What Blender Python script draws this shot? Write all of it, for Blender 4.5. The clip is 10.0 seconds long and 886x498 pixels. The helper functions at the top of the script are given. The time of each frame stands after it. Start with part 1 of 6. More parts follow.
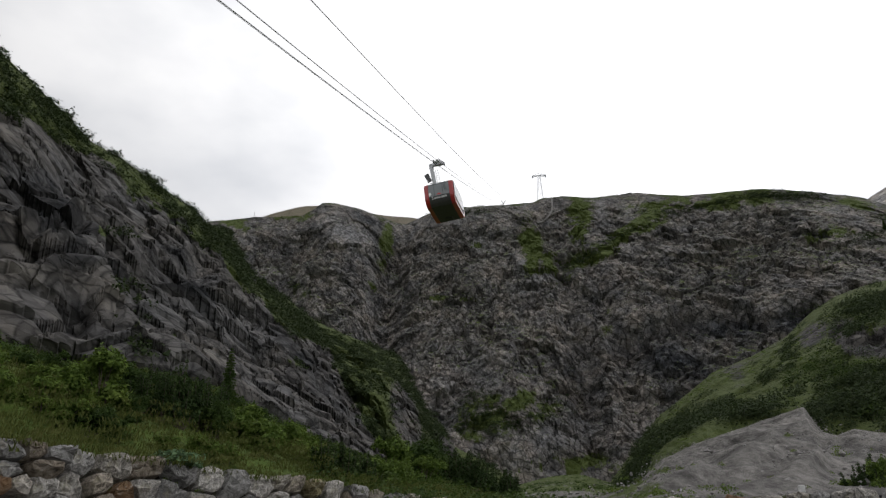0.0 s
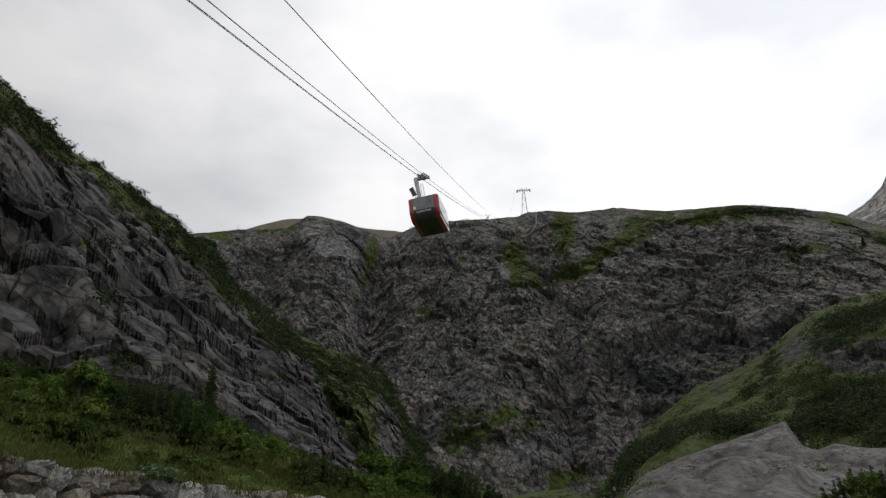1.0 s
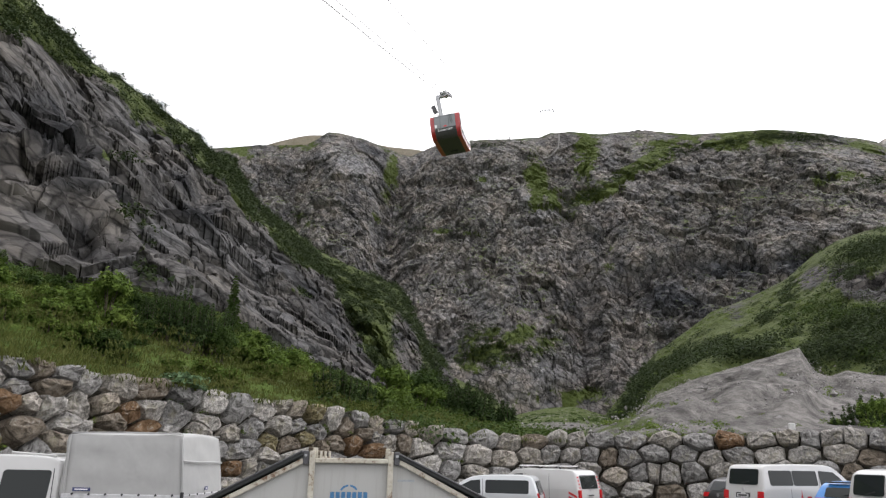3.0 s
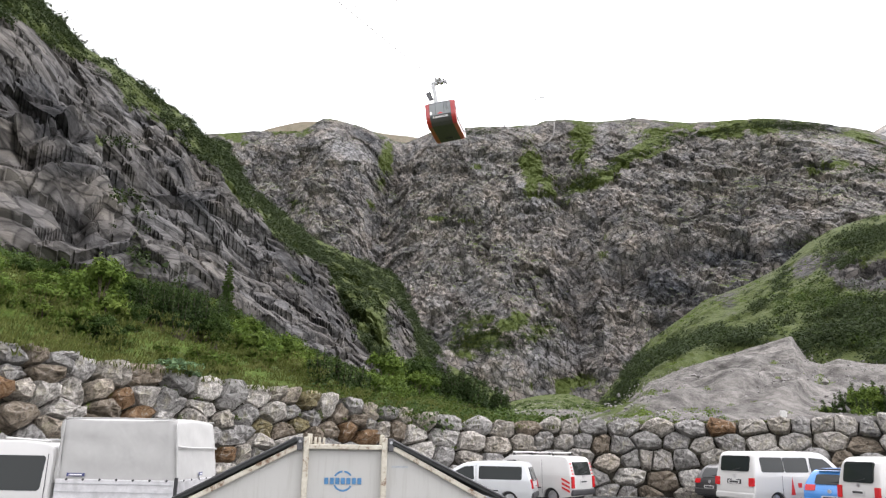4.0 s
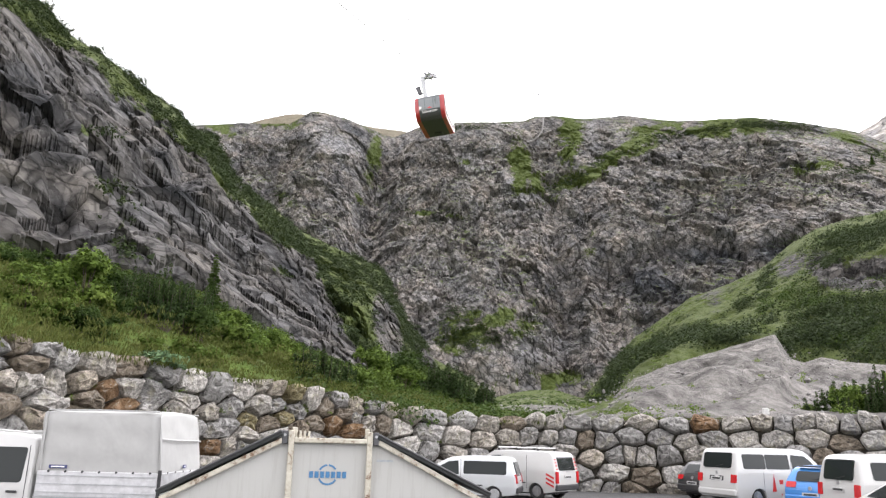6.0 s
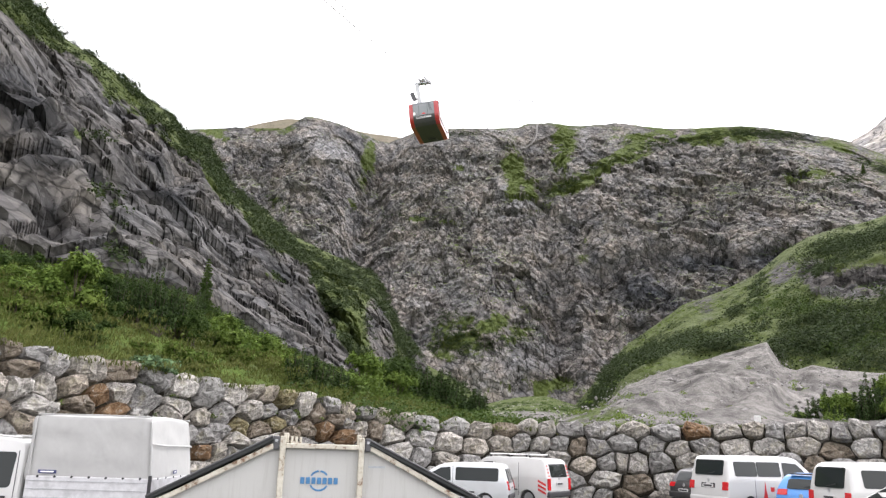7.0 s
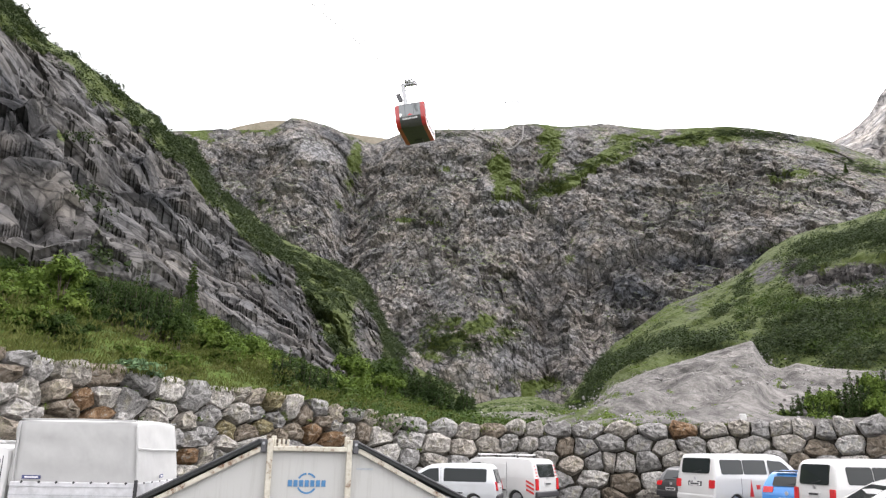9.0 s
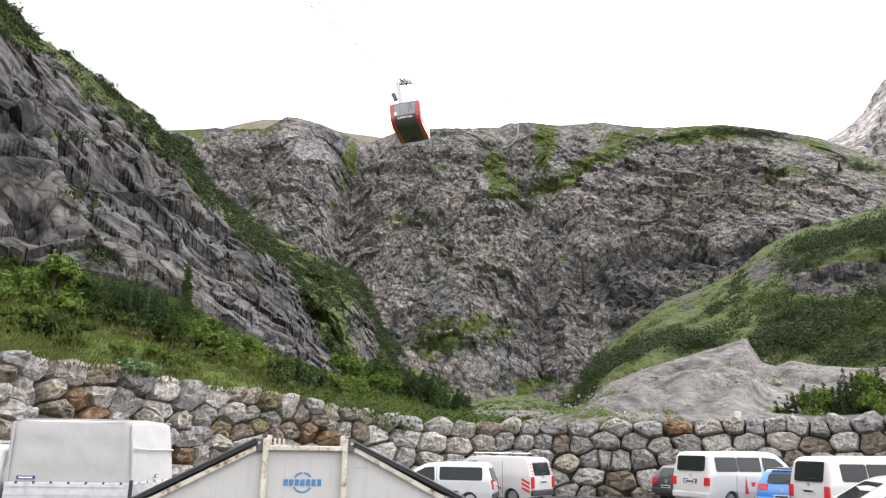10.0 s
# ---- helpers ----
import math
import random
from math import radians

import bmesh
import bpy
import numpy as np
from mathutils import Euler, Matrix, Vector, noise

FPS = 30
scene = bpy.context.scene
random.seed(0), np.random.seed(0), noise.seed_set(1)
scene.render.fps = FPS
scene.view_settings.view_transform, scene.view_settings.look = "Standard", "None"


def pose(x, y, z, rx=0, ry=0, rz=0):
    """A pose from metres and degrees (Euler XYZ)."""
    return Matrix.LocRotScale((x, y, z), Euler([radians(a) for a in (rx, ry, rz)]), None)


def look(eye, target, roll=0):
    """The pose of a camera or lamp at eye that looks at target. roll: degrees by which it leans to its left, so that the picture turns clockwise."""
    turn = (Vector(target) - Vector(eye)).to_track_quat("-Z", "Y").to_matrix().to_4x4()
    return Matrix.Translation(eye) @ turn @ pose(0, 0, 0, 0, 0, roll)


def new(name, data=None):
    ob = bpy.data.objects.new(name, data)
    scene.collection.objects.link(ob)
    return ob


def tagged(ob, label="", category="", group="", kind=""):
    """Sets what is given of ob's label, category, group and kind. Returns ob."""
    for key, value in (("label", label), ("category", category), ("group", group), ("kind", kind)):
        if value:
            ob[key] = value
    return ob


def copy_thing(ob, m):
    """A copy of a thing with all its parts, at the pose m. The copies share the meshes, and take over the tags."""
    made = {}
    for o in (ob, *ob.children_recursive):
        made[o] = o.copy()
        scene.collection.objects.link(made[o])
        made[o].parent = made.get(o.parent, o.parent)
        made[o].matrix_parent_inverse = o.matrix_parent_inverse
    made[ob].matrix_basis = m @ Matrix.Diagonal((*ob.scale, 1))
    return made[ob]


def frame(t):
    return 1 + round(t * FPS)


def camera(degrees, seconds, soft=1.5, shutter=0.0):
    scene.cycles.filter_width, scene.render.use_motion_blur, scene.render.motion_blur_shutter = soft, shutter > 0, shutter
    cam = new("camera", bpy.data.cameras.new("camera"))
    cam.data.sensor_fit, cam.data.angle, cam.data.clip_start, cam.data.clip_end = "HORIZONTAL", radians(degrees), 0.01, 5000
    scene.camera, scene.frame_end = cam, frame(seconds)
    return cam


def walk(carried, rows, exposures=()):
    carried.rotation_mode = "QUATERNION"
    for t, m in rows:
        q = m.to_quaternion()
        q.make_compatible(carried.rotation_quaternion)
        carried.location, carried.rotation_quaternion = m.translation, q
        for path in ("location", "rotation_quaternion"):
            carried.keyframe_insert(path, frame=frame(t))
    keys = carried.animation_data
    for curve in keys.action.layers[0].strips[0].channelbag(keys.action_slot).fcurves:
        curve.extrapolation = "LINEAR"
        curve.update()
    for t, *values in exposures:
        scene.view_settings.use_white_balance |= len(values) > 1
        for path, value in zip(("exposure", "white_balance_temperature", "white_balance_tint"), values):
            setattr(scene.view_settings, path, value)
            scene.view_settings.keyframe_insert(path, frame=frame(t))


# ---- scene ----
cam = camera(62.0, 10.0, soft=1.3)
EYE = (0.0, 0.0, 2.0)
ROWS = [
    (0.0, 111.05, 0.69, 1.19), (0.5, 111.75, 0.61, 0.74), (1.0, 112.10, 0.83, -0.06), (1.5, 113.08, 0.70, -0.55),
    (2.0, 112.84, -0.79, -0.56), (2.2, 111.88, -0.90, -0.30), (2.5, 109.71, -1.06, 0.53), (2.7, 107.88, -0.97, 0.93),
    (3.0, 105.87, -0.83, 0.99), (4.5, 104.79, -1.14, 0.19), (5.0, 104.59, -1.28, -0.12), (5.5, 104.43, -1.32, -0.36),
    (7.0, 104.99, -1.58, -1.18), (7.5, 105.16, -1.60, -1.51), (8.0, 105.14, -1.34, -1.68), (8.5, 105.13, -1.19, -1.90),
    (9.0, 105.09, -1.02, -2.08), (9.5, 105.05, -1.00, -2.34), (10.0, 105.00, -0.80, -2.40)]
walk(cam, [(t, pose(*EYE, rx, ry, rz)) for t, rx, ry, rz in ROWS],
     exposures=[(0.0, -1.66, 6500, 11), (1.0, -1.96, 6500, 11), (2.0, -2.1, 6500, 11), (2.5, -2.02, 6500, 12), (2.8, -1.15, 6500, 13), (3.2, -0.45, 6540, 14),
                (4.3, 0.04, 6550, 15), (5.5, 0.09, 6550, 15), (7.0, 0.1, 6550, 15), (10.0, 0.13, 6550, 15)])

# ---------------------------------------------------------------- light
world = bpy.data.worlds.new("overcast_sky")
scene.world = world
world.use_nodes = True
wn, wl = world.node_tree.nodes, world.node_tree.links
wn.clear()
w_out = wn.new("ShaderNodeOutputWorld")
w_bg = wn.new("ShaderNodeBackground")
w_sky = wn.new("ShaderNodeTexSky")
w_sky.sky_type, w_sky.sun_disc = "NISHITA", False
w_sky.sun_elevation, w_sky.sun_rotation = radians(42), radians(63)
w_gain = wn.new("ShaderNodeVectorMath")
w_gain.operation = "SCALE"
w_gain.inputs["Scale"].default_value = 0.12
w_co = wn.new("ShaderNodeTexCoord")
w_map = wn.new("ShaderNodeMapping")
w_map.inputs["Scale"].default_value = (1.6, 1.6, 3.2)
w_noise = wn.new("ShaderNodeTexNoise")
w_noise.inputs["Scale"].default_value, w_noise.inputs["Detail"].default_value = 1.5, 6
w_noise.inputs["Roughness"].default_value = 0.5
w_ramp = wn.new("ShaderNodeValToRGB")
w_ramp.color_ramp.elements[0].position, w_ramp.color_ramp.elements[0].color = 0.36, (1.3, 1.34, 1.4, 1)
w_ramp.color_ramp.elements[1].position, w_ramp.color_ramp.elements[1].color = 0.6, (1.95, 1.95, 1.95, 1)
w_mix = wn.new("ShaderNodeMix")
w_mix.data_type = "RGBA"
w_mix.inputs["Factor"].default_value = 0.93
wl.new(w_sky.outputs[0], w_gain.inputs[0])
wl.new(w_co.outputs["Generated"], w_map.inputs[0])
wl.new(w_map.outputs[0], w_noise.inputs[0])
wl.new(w_noise.outputs[0], w_ramp.inputs[0])
wl.new(w_gain.outputs[0], w_mix.inputs["A"])
wl.new(w_ramp.outputs[0], w_mix.inputs["B"])
# the cloud is brighter round the hidden sun
w_dot = wn.new("ShaderNodeVectorMath")
w_dot.operation = "DOT_PRODUCT"
w_dot.inputs[1].default_value = (0.66, 0.34, 0.67)
w_glow = wn.new("ShaderNodeMapRange")
w_glow.inputs["From Min"].default_value, w_glow.inputs["From Max"].default_value = 0.2, 1.0
w_glow.inputs["To Min"].default_value, w_glow.inputs["To Max"].default_value = 1.0, 2.2
w_bright = wn.new("ShaderNodeVectorMath")
w_bright.operation = "SCALE"
wl.new(w_co.outputs["Generated"], w_dot.inputs[0])
wl.new(w_dot.outputs["Value"], w_glow.inputs["Value"])
wl.new(w_mix.outputs["Result"], w_bright.inputs[0])
wl.new(w_glow.outputs["Result"], w_bright.inputs["Scale"])
wl.new(w_bright.outputs[0], w_bg.inputs[0])
w_bg.inputs[1].default_value = 1.35
wl.new(w_bg.outputs[0], w_out.inputs[0])

sun_data = bpy.data.lights.new("sun", "SUN")
sun_data.energy, sun_data.angle, sun_data.color = 0.5, radians(14), (1.0, 0.97, 0.92)
sun = new("sun", sun_data)
sun.matrix_world = look((132, 68, 134), (0, 0, 0))


# ---------------------------------------------------------------- materials
class Nodes:
    """A material and short ways to add its nodes."""

    def __init__(self, name, rough=0.8, metal=0.0, spec=0.5):
        self.m = bpy.data.materials.new(name)
        self.m.use_nodes = True
        self.n, self.l = self.m.node_tree.nodes, self.m.node_tree.links
        self.b = self.n["Principled BSDF"]
        self.b.inputs["Roughness"].default_value = rough
        self.b.inputs["Metallic"].default_value = metal
        self.b.inputs["Specular IOR Level"].default_value = spec
        self.co = self.n.new("ShaderNodeTexCoord").outputs["Object"]

    def put(self, socket, value):
        if hasattr(value, "is_linked"):
            self.l.new(value, socket)
        else:
            socket.default_value = value

    def mapped(self, scale=(1, 1, 1), turn=(0, 0, 0), source=None):
        k = self.n.new("ShaderNodeMapping")
        k.vector_type = "TEXTURE"
        k.inputs["Scale"].default_value = [1.0 / a for a in scale]
        k.inputs["Rotation"].default_value = [radians(a) for a in turn]
        self.l.new(source or self.co, k.inputs[0])
        return k.outputs[0]

    def noise(self, scale, detail=5, rough=0.6, vec=None, warp=0.0):
        k = self.n.new("ShaderNodeTexNoise")
        k.inputs["Scale"].default_value, k.inputs["Detail"].default_value = scale, detail
        k.inputs["Roughness"].default_value, k.inputs["Distortion"].default_value = rough, warp
        self.l.new(vec or self.co, k.inputs["Vector"])
        return k.outputs[0]

    def cells(self, scale, vec=None, feature="DISTANCE_TO_EDGE"):
        k = self.n.new("ShaderNodeTexVoronoi")
        k.feature = feature
        k.inputs["Scale"].default_value = scale
        self.l.new(vec or self.co, k.inputs["Vector"])
        return k.outputs[0]

    def facets(self, scale, vec):
        """Broken blocks: a tone for each, and the height of its own tilted plane."""
        k = self.n.new("ShaderNodeTexVoronoi")
        k.inputs["Scale"].default_value = scale
        self.l.new(vec, k.inputs["Vector"])
        sep = self.n.new("ShaderNodeSeparateColor")
        self.l.new(k.outputs["Color"], sep.inputs[0])
        off, lean, dot = (self.n.new("ShaderNodeVectorMath") for _ in range(3))
        off.operation, lean.operation, dot.operation = "SUBTRACT", "SUBTRACT", "DOT_PRODUCT"
        self.l.new(vec, off.inputs[0])
        self.l.new(k.outputs["Position"], off.inputs[1])
        self.l.new(k.outputs["Color"], lean.inputs[0])
        lean.inputs[1].default_value = (0.5, 0.5, 0.5)
        self.l.new(off.outputs[0], dot.inputs[0])
        self.l.new(lean.outputs[0], dot.inputs[1])
        return sep.outputs[0], self.math("MULTIPLY", dot.outputs["Value"], scale)

    def warped(self, vec, amount, scale):
        """A vector pushed about by noise."""
        k = self.n.new("ShaderNodeTexNoise")
        k.inputs["Scale"].default_value, k.inputs["Detail"].default_value = scale, 4
        self.l.new(vec, k.inputs["Vector"])
        mid = self.n.new("ShaderNodeVectorMath")
        mid.operation = "SUBTRACT"
        mid.inputs[1].default_value = (0.5, 0.5, 0.5)
        self.l.new(k.outputs["Color"], mid.inputs[0])
        size = self.n.new("ShaderNodeVectorMath")
        size.operation = "SCALE"
        size.inputs["Scale"].default_value = amount
        self.l.new(mid.outputs[0], size.inputs[0])
        add = self.n.new("ShaderNodeVectorMath")
        self.l.new(vec, add.inputs[0])
        self.l.new(size.outputs[0], add.inputs[1])
        return add.outputs[0]

    def ramp(self, fac, *stops):
        k = self.n.new("ShaderNodeValToRGB")
        els = k.color_ramp.elements
        while len(els) < len(stops):
            els.new(0.5)
        for e, (p, c) in zip(els, stops):
            e.position = p
            e.color = (c, c, c, 1) if isinstance(c, (int, float)) else (*c, 1)
        self.l.new(fac, k.inputs[0])
        return k.outputs[0]

    def mix(self, fac, a, b, how="MIX"):
        k = self.n.new("ShaderNodeMix")
        k.data_type, k.blend_type = "RGBA", how
        self.put(k.inputs["Factor"], fac)
        for s, v in ((k.inputs["A"], a), (k.inputs["B"], b)):
            self.put(s, (*v, 1) if isinstance(v, tuple) else v)
        return k.outputs["Result"]

    def math(self, how, a, b=0.0, clamp=False):
        k = self.n.new("ShaderNodeMath")
        k.operation, k.use_clamp = how, clamp
        self.put(k.inputs[0], a)
        self.put(k.inputs[1], b)
        return k.outputs[0]

    def attr(self, name):
        k = self.n.new("ShaderNodeAttribute")
        k.attribute_name = name
        return k.outputs["Fac"]

    def random(self):
        return self.n.new("ShaderNodeObjectInfo").outputs["Random"]

    def island(self):
        return self.n.new("ShaderNodeNewGeometry").outputs["Random Per Island"]

    def up(self):
        k = self.n.new("ShaderNodeSeparateXYZ")
        self.l.new(self.n.new("ShaderNodeNewGeometry").outputs["Normal"], k.inputs[0])
        return k.outputs["Z"]

    def colour(self, c):
        self.put(self.b.inputs["Base Color"], (*c, 1) if isinstance(c, tuple) else c)
        return self

    def rough(self, r):
        self.put(self.b.inputs["Roughness"], r)
        return self

    def bump(self, height, strength=0.5, distance=0.05):
        k = self.n.new("ShaderNodeBump")
        k.inputs["Strength"].default_value, k.inputs["Distance"].default_value = strength, distance
        self.l.new(height, k.inputs["Height"])
        self.l.new(k.outputs[0], self.b.inputs["Normal"])
        return self


def cliff_rock(name, unit, turn, warm, tone=1.0, stretch=0.4, lush=1.0, deep=0.4):
    """Fractured, layered grey limestone: long beds broken into blocks, with cracks, pale faces, painted shade and dark
    mottling; grass where 'veg' is high.
    """
    k = Nodes(name, 0.92, 0, 0.2)
    beds = k.warped(k.mapped((stretch / unit, deep / unit, 1.0 / unit), turn), 0.55, 0.22)
    broken = k.warped(k.mapped((1.0 / unit, deep / unit, 1.0 / unit), (0, 25, 0)), 0.35, 0.9)
    streak = k.noise(1.6, 9, 0.76, beds)
    grain = k.noise(3.4, 8, 0.8, broken)
    blocks = [k.facets(0.26, beds), k.facets(0.75, broken), k.facets(2.1, broken), k.facets(1.9, beds)]
    def blend(values, weights):
        total = None
        for v, w in zip(values, weights):
            term = k.math("MULTIPLY", v, w)
            total = term if total is None else k.math("ADD", total, term)
        return total

    tone_of = blend([b[0] for b in blocks], (0.28, 0.22, 0.24, 0.26))
    planes = blend([b[1] for b in blocks], (6.5, 3.6, 1.8, 1.5))
    value = k.math("ADD", k.math("MULTIPLY", tone_of, 0.76), k.math("ADD", k.math("MULTIPLY", streak, 0.1), k.math("MULTIPLY", grain, 0.14)))
    base = k.ramp(value, (0.28, (0.15, 0.146, 0.147)), (0.42, (0.215, 0.209, 0.205)), (0.53, (0.275, 0.267, 0.26)), (0.68, (0.42, 0.406, 0.388)))
    big = k.noise(0.28 / unit, 6, 0.7, k.mapped((1, deep, 1)))
    tint = k.ramp(big, (0.36, (0.74, 0.75, 0.79)), (0.49, (0.98, 0.95, 0.93)), (0.62, tuple(1.06 * c for c in warm)))
    col = k.mix(1.0, base, tint, "MULTIPLY")
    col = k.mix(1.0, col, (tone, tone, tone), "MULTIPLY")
    pale = k.math("MULTIPLY", k.attr("pale"), k.ramp(k.noise(0.5, 6, 0.7, broken), (0.36, 0.45), (0.5, 0.95)))
    col = k.mix(pale, col, k.mix(0.25, (0.42 * tone, 0.415 * tone, 0.425 * tone), col))
    # bluish shade painted into the recesses, mixed with random dark mottling
    shade_mix = k.math("MULTIPLY", k.attr("shade_tone"), k.ramp(k.noise(0.55, 7, 0.7, beds), (0.34, 0.5), (0.5, 1.0)))
    col = k.mix(shade_mix, col, k.mix(1.0, col, (0.28, 0.315, 0.37), "MULTIPLY"))
    for vec, size, dark, wide in ((beds, 0.6, 0.3, 0.05), (broken, 0.75, 0.32, 0.06), (beds, 1.9, 0.38, 0.1)):
        crack = k.ramp(k.cells(size, vec), (0.0, dark), (wide, 1.0))
        on = k.ramp(k.noise(0.4 * size, 4, 0.6, broken), (0.40, 0.0), (0.50, 1.0))
        col = k.mix(on, col, k.mix(1.0, col, crack, "MULTIPLY"))
    fine = k.noise(9.0 / unit, 7, 0.75)
    turf = k.ramp(fine, *((p, tuple(lush * c for c in g)) for p, g in ((0.32, (0.028, 0.04, 0.012)), (0.5, (0.066, 0.09, 0.021)), (0.68, (0.12, 0.138, 0.04)))))
    edge = k.math("ADD", k.attr("veg"), k.math("MULTIPLY", k.math("SUBTRACT", k.noise(2.4 / unit, 8, 0.75), 0.5), 1.6))
    veg = k.ramp(edge, (0.46, 0.0), (0.62, 1.0))
    k.colour(k.mix(veg, col, turf))
    k.bump(k.math("ADD", k.math("ADD", planes, k.math("MULTIPLY", tone_of, 0.5)), k.math("ADD", k.math("MULTIPLY", streak, 0.3), k.math("MULTIPLY", grain, 0.4))), 0.9, unit * 0.24)
    return k.m


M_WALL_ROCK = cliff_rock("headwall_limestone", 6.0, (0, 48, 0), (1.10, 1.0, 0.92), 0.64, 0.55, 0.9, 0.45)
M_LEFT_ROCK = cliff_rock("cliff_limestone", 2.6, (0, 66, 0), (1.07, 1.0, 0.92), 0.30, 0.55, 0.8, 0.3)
M_PEAK_ROCK = cliff_rock("pale_peak_limestone", 16.0, (0, 50, 0), (1.15, 1.08, 1.0), 1.3)


def turf(name, low, mid, high, scale):
    k = Nodes(name, 0.95, 0, 0.1)
    n = k.noise(scale, 8, 0.72)
    patch = k.noise(scale * 0.12, 4, 0.6)
    col = k.ramp(n, (0.3, low), (0.5, mid), (0.7, high))
    col = k.mix(k.ramp(patch, (0.45, 0.0), (0.65, 0.3)), col, (0.09, 0.08, 0.04))
    k.colour(col).bump(n, 0.8, 0.4 / scale)
    return k.m


M_TURF = turf("alpine_turf", (0.03, 0.05, 0.012), (0.065, 0.1, 0.02), (0.12, 0.15, 0.04), 2.6)
M_FAR_TURF = turf("far_turf", (0.035, 0.06, 0.018), (0.075, 0.12, 0.03), (0.13, 0.17, 0.05), 0.22)
M_DOME = turf("pale_dome_turf", (0.13, 0.115, 0.085), (0.17, 0.15, 0.115), (0.21, 0.185, 0.145), 0.05)


def leaves(name, dark, light, yellow):
    k = Nodes(name, 0.8, 0, 0.12)
    col = k.mix(k.island(), dark, light)
    col = k.mix(k.ramp(k.noise(0.5, 3), (0.45, 0.0), (0.7, 0.7)), col, yellow)
    k.colour(col)
    # thin leaves let a part of the light through
    glow, both = k.n.new("ShaderNodeBsdfTranslucent"), k.n.new("ShaderNodeMixShader")
    both.inputs[0].default_value = 0.25
    k.l.new(col, glow.inputs[0])
    k.l.new(k.b.outputs[0], both.inputs[1])
    k.l.new(glow.outputs[0], both.inputs[2])
    k.l.new(both.outputs[0], k.n["Material Output"].inputs[0])
    return k.m


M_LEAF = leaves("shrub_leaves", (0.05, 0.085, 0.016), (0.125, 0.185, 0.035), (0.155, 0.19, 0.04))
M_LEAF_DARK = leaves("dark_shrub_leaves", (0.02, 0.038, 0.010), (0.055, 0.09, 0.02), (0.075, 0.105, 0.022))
M_PINE = leaves("dwarf_pine_needles", (0.020, 0.031, 0.014), (0.042, 0.06, 0.023), (0.052, 0.07, 0.024))
M_BLADE = leaves("grass_blades", (0.045, 0.058, 0.013), (0.10, 0.12, 0.03), (0.115, 0.115, 0.038))
M_DOCK = leaves("butterbur_leaves", (0.06, 0.11, 0.05), (0.16, 0.24, 0.13), (0.12, 0.2, 0.09))
M_PINE_NEAR = leaves("mountain_pine_needles", (0.018, 0.032, 0.011), (0.042, 0.07, 0.02), (0.06, 0.085, 0.022))
M_BARK = Nodes("bark", 0.9).colour((0.07, 0.055, 0.04)).m

k = Nodes("scree", 0.95, 0, 0.15)
n1, n2 = k.noise(0.14, 9, 0.72, k.mapped((1, 0.18, 1), (0, 0, 0))), k.noise(1.1, 8, 0.78, k.mapped((1, 0.25, 1)))
c = k.ramp(n1, (0.36, (0.075, 0.071, 0.067)), (0.46, (0.13, 0.123, 0.115)), (0.60, (0.185, 0.174, 0.162)))
c = k.mix(1.0, c, k.ramp(n2, (0.38, 0.5), (0.5, 1.0), (0.62, 1.5)), "MULTIPLY")
g = k.ramp(k.math("ADD", k.attr("veg"), k.math("MULTIPLY", k.math("SUBTRACT", k.noise(0.3, 8, 0.75), 0.5), 1.4)), (0.48, 0.0), (0.6, 1.0))
k.colour(k.mix(g, c, k.ramp(n2, (0.3, (0.04, 0.055, 0.017)), (0.7, (0.09, 0.115, 0.033)))))
M_SCREE = k.bump(k.math("ADD", n1, k.math("MULTIPLY", n2, 0.3)), 0.8, 1.2).m

def boulder_stone(name, joined):
    k = Nodes(name, 0.85, 0, 0.3)
    r = k.island() if joined else k.random()
    n1, n2 = k.noise(2.6, 9, 0.72, k.mapped((1, 1, 1.6), (20, 30, 0)), 0.3), k.noise(9.0, 8, 0.78)
    tone = k.ramp(r, (0.0, (0.20, 0.194, 0.186)), (0.3, (0.32, 0.308, 0.29)), (0.55, (0.26, 0.238, 0.205)), (0.8, (0.42, 0.407, 0.385)), (1.0, (0.28, 0.235, 0.18)))
    c = k.mix(1.0, tone, k.ramp(n1, (0.34, 0.42), (0.44, 0.85), (0.56, 1.05), (0.68, 1.55)), "MULTIPLY")
    c = k.mix(1.0, c, k.ramp(n2, (0.36, 0.4), (0.48, 0.95), (0.62, 1.75)), "MULTIPLY")
    lichen = k.ramp(k.noise(1.3, 6, 0.7), (0.56, 0.0), (0.66, 0.55))
    c = k.mix(lichen, c, (0.24, 0.22, 0.13))
    k.colour(c)
    return k.bump(k.math("ADD", n1, k.math("MULTIPLY", n2, 0.5)), 1.0, 0.13).m


M_BOULDER = boulder_stone("boulder_limestone", False)
M_BOULDER_REST = boulder_stone("lower_boulder_limestone", True)


def stained_boulder(name, a, b):
    k = Nodes(name, 0.85, 0, 0.3)
    n = k.noise(3.0, 9, 0.72, None, 1.2)
    c = k.ramp(n, (0.38, tuple(x * 0.35 for x in a)), (0.47, a), (0.57, b), (0.63, (0.34, 0.325, 0.295)))
    k.colour(c).bump(n, 1.0, 0.2)
    return k.m


M_RUST = stained_boulder("rust_stained_boulder", (0.16, 0.092, 0.045), (0.22, 0.14, 0.078))
M_BROWN = stained_boulder("brown_boulder", (0.17, 0.14, 0.105), (0.25, 0.21, 0.165))
M_OCHRE = stained_boulder("ochre_lichen_boulder", (0.18, 0.15, 0.075), (0.25, 0.22, 0.125))
M_WHITE_STONE = stained_boulder("pale_calcite_boulder", (0.27, 0.262, 0.25), (0.36, 0.352, 0.338))

